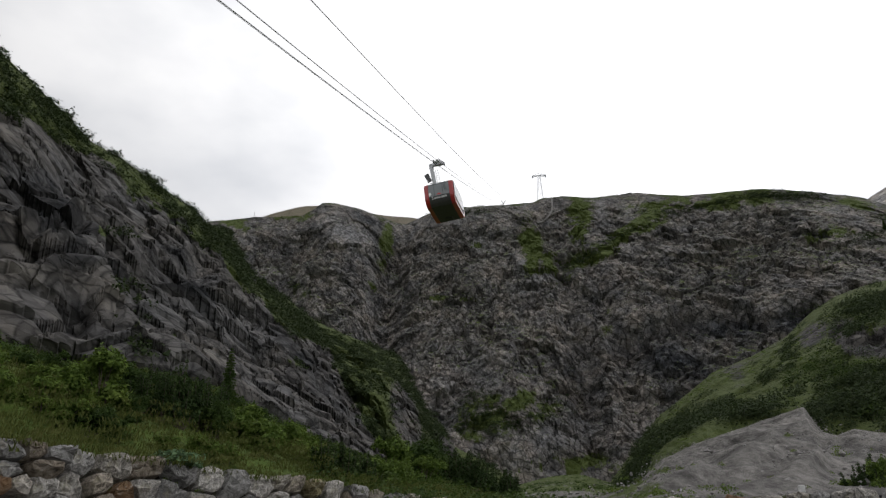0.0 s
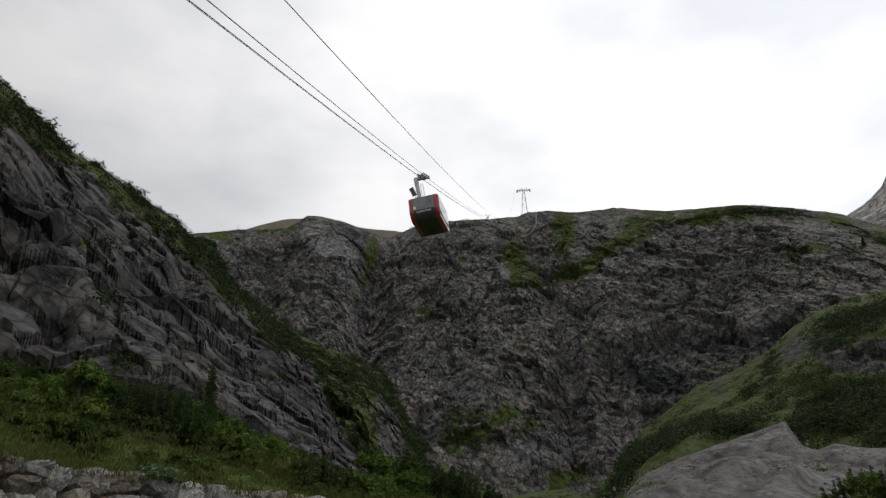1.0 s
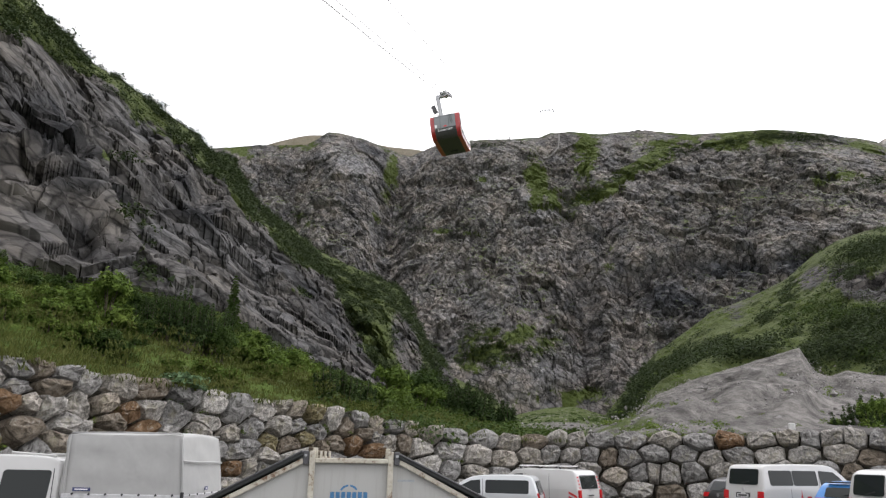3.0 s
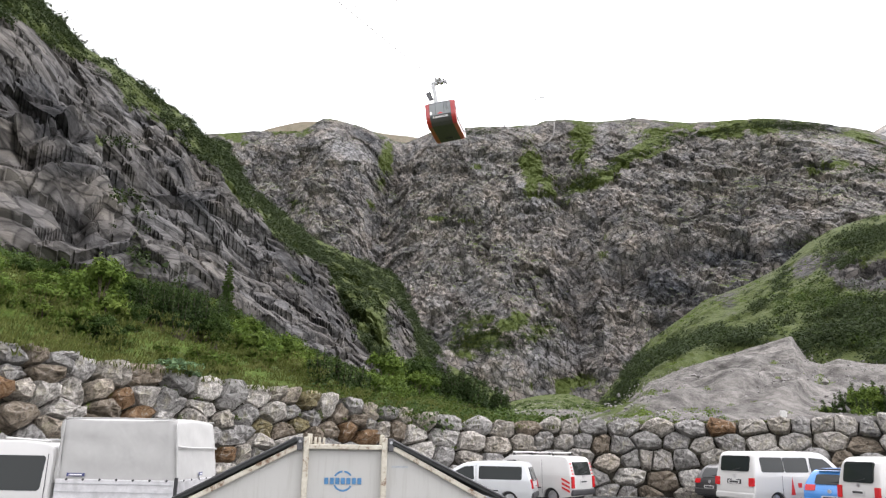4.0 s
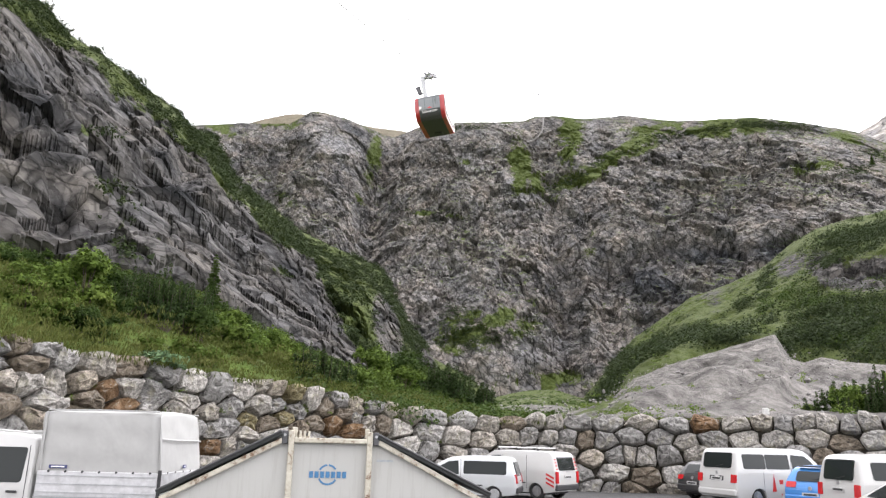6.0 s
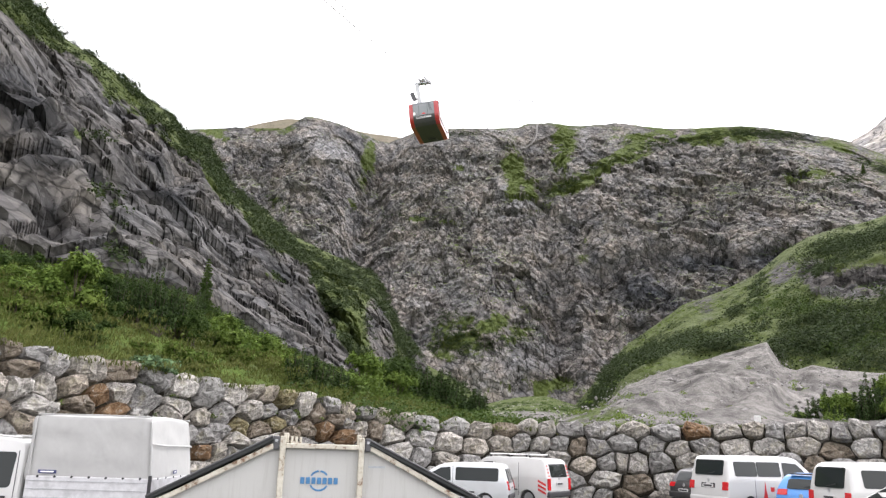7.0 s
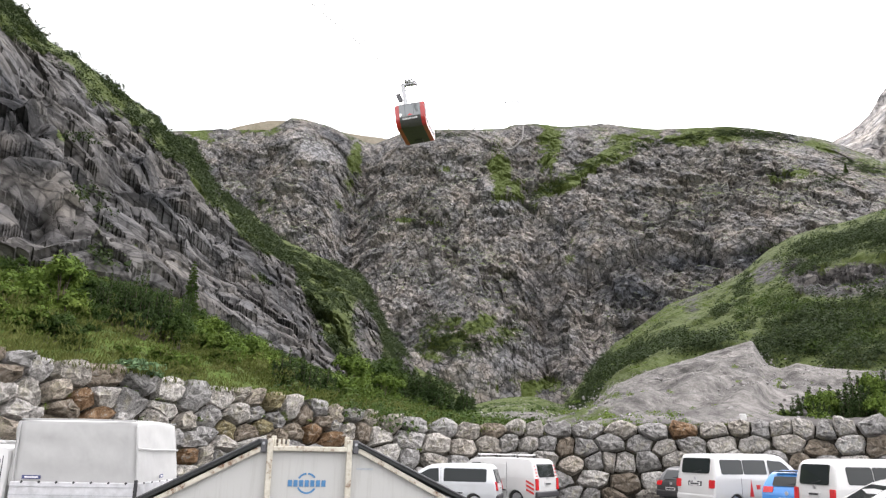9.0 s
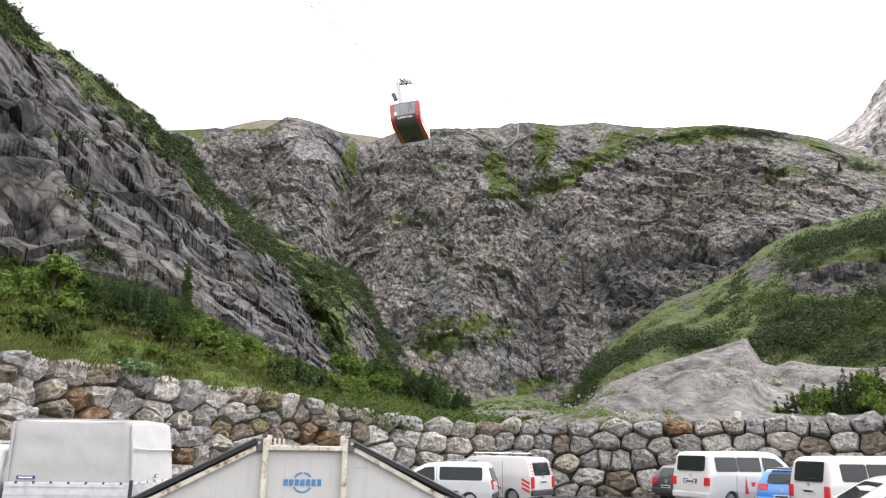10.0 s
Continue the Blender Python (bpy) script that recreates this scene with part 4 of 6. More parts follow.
s = spots_on(HW, area(HW) * dense ** 1.3 * (0.3 + lumps(HW, 34, 23, -0.1, 0.4)) * (HWV < 1.02), 2600, 24)
tagged(foliage("dwarf_pine_ledges", s, rng.uniform(1.8, 4.2, len(s)), 0.15, 60, M_PINE, 0.6, 1.2, 25, 1.1), "dark dwarf pine on the headwall ledges", "dwarf pine", kind="stuff")

# the near bank: grass and low growth, thinning to earth in places
BKE = np.degrees(np.arctan2(BK[..., 2] - 2, np.hypot(BK[..., 0], BK[..., 1])))
BKD = np.hypot(BK[..., 0], BK[..., 1])
w = area(BK) / np.maximum(BKD, 20) ** 1.1 * (BKA > -37) * (BKV < 0.98) * (BKV > 0.012)
s = spots_on(BK, w * (0.35 + lumps(BK, 5, 27, -0.3, 0.3)), 9000, 28)
tagged(blades("bank_grass", s, 0.17, 16, M_BLADE, 29), "tall yellow-green mountain grass on the bank", "grass", kind="stuff")
s = spots_on(BK, area(BK) / np.maximum(BKD, 20) ** 2 * (BKA > -37) * (BKV < 0.2), 5200, 133)
tagged(blades("bank_foot_grass", s, 0.17, 14, M_BLADE, 134), "rough grass on the bank just above the wall", "grass", kind="stuff")
s = spots_on(BK, w * (0.15 + lumps(BK, 6, 32, -0.2, 0.3)), 2400, 33)
tagged(foliage("bank_herbs", s, rng.uniform(0.14, 0.36, len(s)), 0.18, 60, M_BLADE, 0.9, 1.2, 34, 0.8), "low leafy herbs among the grass", "herbs", kind="stuff")
w2 = area(BK) * step(-14, -3, BKA) * (BKV < 1.0) / np.maximum(BKD, 30)
s = spots_on(BK, w2, 1500, 30)
tagged(foliage("bank_thicket", s, rng.uniform(0.6, 1.6, len(s)), 0.085, 115, M_LEAF_DARK, 0.85, 1.0, 31), "dense dark green thicket below the cliff", "thicket", kind="stuff")
w3 = area(BK) * step(0.14, 0.5, BKV + 0.15 * fractal(BK.reshape(-1, 3) / 9, 3, 35).reshape(BKV.shape)) * (BKA < -4) * (BKA > -40) * lumps(BK, 8, 135, -0.1, 0.3)
s = spots_on(BK, w3, 1500, 36)
tagged(foliage("bank_scrub", s, rng.uniform(0.7, 1.7, len(s)), 0.11, 115, M_LEAF_DARK, 0.85, 1.1, 37), "dark green scrub under the cliff foot", "scrub", kind="stuff")


s = spots_on(GO, area(GO) / np.maximum(np.hypot(GO[..., 0], GO[..., 1]), 30) * (GOA > -3) * (GOA < 15) * (0.15 + lumps(GO, 14, 38, 0.0, 0.4)), 900, 39)
tagged(foliage("gorge_shrubs", s, rng.uniform(0.4, 1.5, len(s)), 0.12, 90, M_LEAF_DARK, 0.7, 1.1, 40), "low dark shrubs on the gorge floor", "shrub", kind="stuff")


def rubble(name, spots, sizes, material, seed):
    """Loose stones: small uneven eight-sided lumps in one mesh."""
    rg = np.random.default_rng(seed)
    n = len(spots)
    axes = np.array([(1, 0, 0), (0, 1, 0), (-1, 0, 0), (0, -1, 0), (0, 0, 0.8), (0, 0, -0.8)], dtype=float)
    tri = np.array([(0, 1, 4), (1, 2, 4), (2, 3, 4), (3, 0, 4), (1, 0, 5), (2, 1, 5), (3, 2, 5), (0, 3, 5)])
    turn = rg.uniform(0, 6.28, n)
    v = axes[None] * rg.uniform(0.6, 1.3, (n, 6, 1)) + rg.normal(0, 0.18, (n, 6, 3))
    x = v[..., 0] * np.cos(turn)[:, None] - v[..., 1] * np.sin(turn)[:, None]
    y = v[..., 0] * np.sin(turn)[:, None] + v[..., 1] * np.cos(turn)[:, None]
    v = np.stack([x, y, v[..., 2]], -1) * sizes[:, None, None] + spots[:, None]
    f = (tri[None] + 6 * np.arange(n)[:, None, None]).reshape(-1, 3)
    return mesh_arrays(name, v.reshape(-1, 3), f, material, False)


FD = np.hypot(SF[..., 0], SF[..., 1])
s = spots_on(SF, area(SF) / FD ** 0.8 * (0.12 + lumps(SF, 12, 43, 0.0, 0.4)), 2600, 44)
tagged(rubble("scree_stones", s, rng.uniform(0.05, 0.15, len(s)) * (1 + 1.3 * (rng.random(len(s)) > 0.95)), M_CAP, 45), "loose grey stones scattered on the scree", "stones", kind="stuff")
s = spots_on(GO, area(GO) / np.maximum(np.hypot(GO[..., 0], GO[..., 1]), 30) * (GOA > -2) * (GOA < 16) * lumps(GO, 16, 46, 0.0, 0.4), 900, 47)
tagged(rubble("gorge_stones", s, rng.uniform(0.08, 0.3, len(s)), M_CAP, 48), "grey boulders strewn over the gorge floor", "stones", kind="stuff")
s = spots_on(SF, area(SF) / FD * step(0.35, 0.0, SFV) * (0.05 + lumps(SF, 5, 49, 0.1, 0.5)), 260, 50)
tagged(foliage("scree_weeds", s, rng.uniform(0.2, 0.5, len(s)), 0.16, 60, M_LEAF, 0.8, 1.1, 51), "sparse green weeds at the foot of the scree", "weeds", kind="stuff")


def ground_at(az, dist, grid=BK, bearing=BKA):
    """The bank's surface near a bearing and a distance."""
    i = int(np.argmin(np.abs(bearing[:, 0] - az)))
    j = int(np.argmin(np.abs(np.hypot(grid[i, :, 0], grid[i, :, 1]) - dist)))
    return Vector(grid[i, j])


def bush(name, label, size, tall, material, seed, leaf=0.07, per=1500, group="bank bushes"):
    """A shrub: several stems and a loose crown of leaves in lobes."""
    r = random.Random(seed)
    ob = thing(name, Matrix(), label, "bush", group)
    bm = bmesh.new()
    lobes = []
    for i in range(15):
        a, out = r.uniform(0, 6.28), r.uniform(0.15, 0.8) * size
        tip = (out * math.cos(a), out * math.sin(a), tall * (r.uniform(0.1, 0.35) if i > 8 else r.uniform(0.4, 0.8)))
        tube(bm, [(0.1 * math.cos(a), 0.1 * math.sin(a), -0.2), (tip[0] * 0.5, tip[1] * 0.5, tip[2] * 0.6), tip], 0.012, 5, 0.35)
        lobes.append(tip)
    tagged(part("branchwork", bm, M_BARK, ob), kind="stuff")
    rg = np.random.default_rng(seed)
    sizes = rg.uniform(0.3, 0.55, len(lobes)) * size
    fo = foliage("leaves", np.array(lobes), sizes, leaf, per // len(lobes), material, 0.9 * tall / size / 1.3, 1.0, seed, 0.7, True, True)
    fo.parent = ob
    return ob


def conifer(name, label, tall, wide, seed, group=""):
    """A slim spruce: tapered trunk, drooping whorls of boughs, needle sprays."""
    r = random.Random(seed)
    ob = thing(name, Matrix(), label, "tree", group)
    bm = tube(bmesh.new(), [(0, 0, -0.3), (0.02, 0, tall * 0.5), (0, 0, tall)], 0.045 * tall / 3, 7, 0.15)
    part("trunk", bm, M_BARK, ob)
    spots, sizes, limbs = [], [], bmesh.new()
    levels = int(tall * 4.5)
    for i in range(levels):
        h = tall * (0.08 + 0.9 * i / levels)
        reach = wide * (1 - h / tall) ** 0.8 * r.uniform(0.7, 1.1)
        for j in range(6):
            a = 6.283 * j / 6 + r.uniform(-0.4, 0.4) + i
            q = reach * r.uniform(0.65, 1.1)
            end = (q * math.cos(a), q * math.sin(a), h - 0.22 * q)
            tube(limbs, [(0, 0, h), end], 0.02, 4, 0.3)
            for f in (0.45, 0.75, 1.0):
                spots.append((end[0] * f, end[1] * f, h - 0.22 * q * f))
                sizes.append(0.10 + 0.16 * q)
    tagged(part("limbwork", limbs, M_BARK, ob), kind="stuff")
    fo = foliage("needles", np.array(spots), np.array(sizes), 0.34, 46, M_LEAF_DARK, 0.6, 1.0, seed, 0.3)
    fo.parent = ob
    return ob


def mountain_pine(name, label, seed):
    """A dwarf mountain pine, one metre wide and high: many stems that bend upright, brushed with needles."""
    r = random.Random(seed)
    ob = thing(name, Matrix(), label, "dwarf pine", "bank pines")
    bm, spots, sizes = bmesh.new(), [], []
    for i in range(22):
        a, out, top = r.uniform(0, 6.28), r.uniform(0.05, 0.5), r.uniform(0.45, 0.95)
        top *= 1.1 - 0.7 * out
        foot, knee, tip = Vector((0.05 * math.cos(a), 0.05 * math.sin(a), -0.1)), Vector((out * 0.8 * math.cos(a), out * 0.8 * math.sin(a), top * 0.35)), Vector((out * math.cos(a), out * math.sin(a), top))
        tube(bm, [foot, knee, tip], 0.018, 5, 0.4)
        for f in (0.0, 0.22, 0.44, 0.66, 0.86, 1.0):
            spots.append(tuple(knee.lerp(tip, f)))
            sizes.append(0.115 * (1.15 - 0.6 * f))
    tagged(part("branchwork", bm, M_BARK, ob), kind="stuff")
    fo = foliage("needles", np.array(spots), np.array(sizes), 0.36, 44, M_PINE_NEAR, 1.3, 1.0, seed, 0.9)
    fo.parent = ob
    return ob


def bank_spot(az, rise):
    """The bank's surface where it is seen at a bearing and a rise, in degrees, and its distance."""
    i = int(np.argmin(np.abs(BKA[:, 0] - az)))
    j = int(np.argmin(np.abs(BKE[i, 2:] - rise))) + 2
    return Vector(BK[i, j]), float(BKD[i, j])


# bearing and rise of the foot, width and height in degrees as seen from the car park
BRIGHT = [(-29.5, 7.8, 2.9, 2.2), (-27.8, 6.8, 3.0, 2.1), (-29.9, 9.4, 2.6, 1.7), (-25.9, 8.1, 4.4, 4.1), (-27.2, 8.6, 2.6, 2.5), (-19.6, 8.3, 1.7, 1.8), (-15.6, 6.2, 3.4, 2.6), (-14.1, 5.4, 3.4, 2.6), (-12.6, 4.9, 3.5, 2.9),
          (-11.2, 4.5, 2.7, 2.2), (-18.8, 5.2, 2.5, 1.6), (-17.1, 5.0, 2.5, 1.4), (-6.0, 3.2, 2.5, 1.8), (-4.8, 3.0, 2.5, 2.0), (-4.8, 4.2, 3.0, 2.6), (-2.6, 3.3, 2.6, 1.9), (-21.2, 5.7, 1.9, 1.0), (-32.5, 8.6, 3.0, 2.2), (-34.0, 9.6, 3.4, 2.6)]
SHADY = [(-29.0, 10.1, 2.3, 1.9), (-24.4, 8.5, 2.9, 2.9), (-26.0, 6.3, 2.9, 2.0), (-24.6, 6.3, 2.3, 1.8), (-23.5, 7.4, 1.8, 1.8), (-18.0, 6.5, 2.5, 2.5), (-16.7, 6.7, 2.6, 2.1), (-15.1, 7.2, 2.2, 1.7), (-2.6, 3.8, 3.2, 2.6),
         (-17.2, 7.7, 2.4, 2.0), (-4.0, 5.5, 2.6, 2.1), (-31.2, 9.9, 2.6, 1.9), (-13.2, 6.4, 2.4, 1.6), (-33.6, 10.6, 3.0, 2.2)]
PINES = [(-23.2, 8.2, 2.4, 2.6), (-21.9, 7.7, 2.4, 3.2), (-20.5, 7.2, 2.8, 4.0), (-19.1, 6.9, 2.9, 3.6), (-18.0, 7.6, 2.0, 2.7), (-9.9, 3.9, 2.7, 2.5), (-8.6, 3.6, 2.7, 2.5), (-7.3, 3.4, 2.5, 2.2), (-1.3, 3.2, 3.2, 2.7), (0.4, 2.6, 3.2, 2.7),
         (2.1, 2.2, 3.2, 2.3), (3.6, 1.9, 2.8, 2.0), (-2.3, 5.3, 3.0, 2.6), (-0.5, 4.6, 3.0, 2.6), (1.2, 3.4, 3.0, 2.5), (-3.4, 6.0, 2.4, 2.2), (-21.2, 8.6, 2.4, 2.6), (-22.6, 9.2, 2.4, 2.0)]
kinds = {}
for group, rows in enumerate((BRIGHT, SHADY, PINES)):
    for i, (az, rise, wide, tall) in enumerate(rows):
        spot, far = bank_spot(az, rise)
        spread, high = far * radians(wide) * 1.05, far * radians(tall) * 1.22
        key = (group, i % 3)
        m = Matrix.Translation(spot) @ Matrix.Rotation(i * 2.4, 4, "Z") @ Matrix.Diagonal((spread, spread, high, 1))
        if key not in kinds:
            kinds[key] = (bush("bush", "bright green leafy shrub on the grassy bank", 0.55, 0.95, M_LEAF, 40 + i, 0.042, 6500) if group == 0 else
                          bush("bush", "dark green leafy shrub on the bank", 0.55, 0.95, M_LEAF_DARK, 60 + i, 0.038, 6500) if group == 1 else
                          mountain_pine("dwarf_pine", "dark bushy mountain pine with upright shoots on the bank", 80 + i))
            kinds[key].matrix_world = m
        else:
            copy_thing(kinds[key], Matrix()).matrix_world = m
spruce = conifer("spruce", "slim dark young spruce standing on the bank", 5.6, 1.15, 7)
spot, far = bank_spot(-17.3, 7.9)
spruce.matrix_world = Matrix.Translation(spot) @ Matrix.Diagonal((far * 0.0135, far * 0.0135, far * radians(5.6) / 5.6, 1))
# shrubs along the wall's top
for i, (az, dist, wide, tall) in enumerate([(26.4, 41, 1.3, 1.0), (27.2, 41, 1.6, 1.7), (28.1, 42, 1.8, 2.1), (29.0, 41, 1.8, 2.15), (29.9, 42, 1.9, 2.45), (30.8, 41, 2.0, 2.7), (31.7, 42, 2.1, 2.95), (32.8, 42, 2.2, 3.1), (34, 42, 2.3, 3.2), (35.4, 42, 2.4, 3.3), (28.6, 40, 1.2, 1.4), (30.4, 40, 1.3, 1.6), (32.3, 40, 1.4, 1.7)]):
    rad = radians(az)
    m = Matrix.Translation((dist * math.sin(rad), dist * math.cos(rad), 3.2)) @ Matrix.Rotation(i * 1.7, 4, "Z")
    src = kinds[(2, i % 3)] if i % 3 else kinds[(0, i % 2)]
    c = copy_thing(src, m)
    c.matrix_world = m @ Matrix.Diagonal((wide, wide, tall, 1))
    tagged(c, "green bushy pine and shrub growth on the boulder wall's top", group="wall shrubs")

# broad pale leaves hanging over the wall, and weeds in its joints
for i, (az, dist, wide, tall) in enumerate([(-20.4, 24.4, 0.75, 0.55), (-19.6, 24.9, 0.6, 0.45)]):
    herb = bush("butterbur", "pale green broad-leaved herb hanging over the wall", 1.0, 1.0, M_DOCK, 90 + i, 0.14, 420, "wall herbs")
    e = float(np.interp(az, [r[0] for r in WALL], [r[2] for r in WALL]))
    herb.matrix_world = Matrix.Translation((dist * math.sin(radians(az)), dist * math.cos(radians(az)), 2.0 + dist * math.tan(radians(e)) - 0.15)) @ Matrix.Diagonal((wide, wide, tall, 1))


def ridge_spot(az, rise):
    """The place on the headwall at a bearing and a rise, in degrees."""
    i = int(np.argmin(np.abs(HWA[:, 0] - az)))
    j = int(np.argmin(np.abs(HWE[i, : int(HWE.shape[1] * 0.92)] - rise)))
    return Vector(HW[i, j])


ridge_tree = copy_thing(spruce, Matrix())
ridge_tree.matrix_world = Matrix.Translation(ridge_spot(32.0, 18.8)) @ Matrix.Diagonal((2.6, 2.6, 2.2, 1))
tagged(ridge_tree, "single dark spruce on the ridge's ledge")
trail = tube(bmesh.new(), [ridge_spot(a, e) + Vector((0, -1.5, 0.8)) for a, e in ((8.3, 24.6), (8.35, 24.0), (8.2, 23.5), (7.9, 23.0), (7.4, 22.8), (6.9, 22.75))], 1.0, 5)
tagged(mesh_object("trail", trail, M_CAP), "narrow pale trail below the tower", "trail", kind="structure")
marker_az, marker_d = radians(23.7), 35.6
tagged(mesh_object("survey_marker", boxed((0.26, 0.22, 0.30), (marker_d * math.sin(marker_az), marker_d * math.cos(marker_az), 3.52), (0, 0, -20), 0.03), M_PLATE), "small white concrete marker block on the wall", "marker")
stone = bmesh.new()
bmesh.ops.create_icosphere(stone, subdivisions=2, radius=0.55)
for v in stone.verts:
    v.co = Vector((v.co.x * 0.7, v.co.y * 0.7, v.co.z * 1.5)) * (1 + 0.35 * noise.noise(v.co * 2.2))
rock = tagged(mesh_object("upright_stone", stone, M_EARTH), "dark upright stone on the scree", "stone")
rock.location = (50 * math.sin(radians(14.3)), 50 * math.cos(radians(14.3)), 2 + 50 * math.tan(radians(2.5)))


# ---------------------------------------------------------------- vehicles
def arches(ys, radius, low):
    """The lower edge from front to rear, with wheel arches cut into it."""
    out = []
    for y in ys:
        for i in range(9):
            a = math.pi * i / 8
            out.append((y + radius * math.cos(a), low + 0.02 + radius * 0.98 * math.sin(a)))
    return out


def curved(points, steps=3):
    """Soften an open run of points with a Catmull-Rom curve."""
    out = []
    n = len(points)
    for i in range(n - 1):
        p0, p1, p2, p3 = (Vector(points[max(0, min(n - 1, i + j))]) for j in (-1, 0, 1, 2))
        for k2 in range(steps):
            t = k2 / steps
            out.append(tuple(0.5 * ((2 * p1) + (p2 - p0) * t + (2 * p0 - 5 * p1 + 4 * p2 - p3) * t * t + (3 * p1 - p0 - 3 * p2 + p3) * t ** 3)))
    out.append(tuple(points[-1]))
    return out


class Shell:
    """A car's outer form: a side outline swept across a width that narrows above the belt."""

    def __init__(self, top, axles, wide, belt, tumble, wheel, low=0.24):
        self.top = curved(top)
        self.tall = max(z for y, z in self.top)
        self.half, self.belt, self.tumble, self.axles, self.wheel, self.low = wide / 2, belt, tumble, axles, wheel, low

    def width(self, z):
        up = max(0.0, (z - self.belt) / (self.tall - self.belt))
        down = max(0.0, (0.6 - z) / 0.6)
        return self.half - self.tumble * up ** 1.25 - 0.05 * down

    def rear_y(self, z):
        """Where the tail stands at a height: the rearmost outline point there."""
        best = 0.0
        for (y1, z1), (y2, z2) in zip(self.top, self.top[1:]):
            if min(z1, z2) <= z <= max(z1, z2) and abs(z2 - z1) > 1e-6:
                best = min(best, y1 + (y2 - y1) * (z - z1) / (z2 - z1))
        return best

    def front_y(self, z):
        best = 0.0
        for (y1, z1), (y2, z2) in zip(self.top, self.top[1:]):
            if min(z1, z2) <= z <= max(z1, z2) and abs(z2 - z1) > 1e-6:
                best = max(best, y1 + (y2 - y1) * (z - z1) / (z2 - z1))
        return best

    def body(self):
        bm = bmesh.new()
        outline = list(self.top) + arches(sorted(self.axles, reverse=True), self.wheel + 0.05, self.low)
        cy, cz = sum(p[0] for p in outline) / len(outline), 0.9
        rings = []
        for f, s in ((-1, 0.955), (-0.99, 0.978), (-0.955, 0.992), (-0.86, 1), (0.0, 1.004), (0.86, 1), (0.955, 0.992), (0.99, 0.978), (1, 0.955)):
            ring = []
            for y, z in outline:
                zz = cz + (z - cz) * (1 - (1 - s) * 0.7) if z > cz else z
                ring.append(bm.verts.new((f * self.half, cy + (y - cy) * s, zz)))
            rings.append(ring)
        n = len(outline)
        for a, b in zip(rings, rings[1:]):
            for i in range(n):
                bm.faces.new((a[i], a[(i + 1) % n], b[(i + 1) % n], b[i]))
        bm.faces.new(rings[0])
        bm.faces.new(rings[-1][::-1])
        # level cuts let the flanks follow the body's width
        for z in np.arange(0.34, self.tall, 0.08):
            bmesh.ops.bisect_plane(bm, geom=bm.verts[:] + bm.edges[:] + bm.faces[:], plane_co=(0, 0, z), plane_no=(0, 0, 1))
        for v in bm.verts:
            v.co.x *= self.width(v.co.z) / self.half
        bmesh.ops.recalc_face_normals(bm, faces=bm.faces[:])
        return bm

    def side(self, outline, sign, proud=0.008, thick=0.02):
        return plate(bmesh.new(), outline, thick, lambda y, z, d: (sign * (self.width(z) + proud - d), y, z))

    def tail(self, outline, proud=0.035, thick=0.05):
        return plate(bmesh.new(), outline, thick, lambda x, z, d: (x, self.rear_y(z) - proud + d, z))

    def nose(self, outline, proud=0.012, thick=0.03):
        return plate(bmesh.new(), outline, thick, lambda x, z, d: (x, self.front_y(z) + proud - d, z))


def rounded(u0, v0, u1, v1, r=0.05, slant=0.0):
    """A rectangle with rounded corners; slant moves its upper end along u."""
    pts = []
    for cx, cy, a0 in ((u1 - r, v1 - r, 0), (u0 + r, v1 - r, 90), (u0 + r, v0 + r, 180), (u1 - r, v0 + r, 270)):
        for i in range(4):
            a = radians(a0 + 30 * i)
            x, y = cx + r * math.cos(a), cy + r * math.sin(a)
            pts.append((x + slant * (y - v0) / (v1 - v0), y))
    return pts


def wheel_on(parent, x, y, radius, wide=0.21):
    """A tyre with its rim, spokes and hub."""
    bm = bmesh.new()
    prof = [(radius * 0.62, 0.42), (radius * 0.9, 0.5), (radius * 0.98, 0.42), (radius, 0.2), (radius, -0.2), (radius * 0.98, -0.42), (radius * 0.9, -0.5), (radius * 0.62, -0.42)]
    rings = [[bm.verts.new((x + w * wide, y + r2 * math.cos(a), radius + r2 * math.sin(a))) for r2, w in prof] for a in (2 * math.pi * i / 24 for i in range(24))]
    for i in range(24):
        a, b = rings[i], rings[(i + 1) % 24]
        for j in range(len(prof)):
            bm.faces.new((a[j], b[j], b[(j + 1) % len(prof)], a[(j + 1) % len(prof)]))
    bmesh.ops.recalc_face_normals(bm, faces=bm.faces[:])
    tyre = part("wheel", bm, M_RUBBER, parent, smooth=True)
    out = 1 if x > 0 else -1
    rim = drum(bmesh.new(), radius * 0.64, wide * 0.55, (x, y, radius), (0, 90, 0), 24)
    for i in range(7):
        a = 2 * math.pi * i / 7
        box(rim, (0.03, radius * 0.5, 0.055), (x + out * wide * 0.36, y + radius * 0.32 * math.cos(a), radius + radius * 0.32 * math.sin(a)), (math.degrees(a), 0, 0))
    drum(rim, radius * 0.14, 0.05, (x + out * wide * 0.38, y, radius), (0, 90, 0), 12)
    part("rim", rim, M_RIM, tyre)


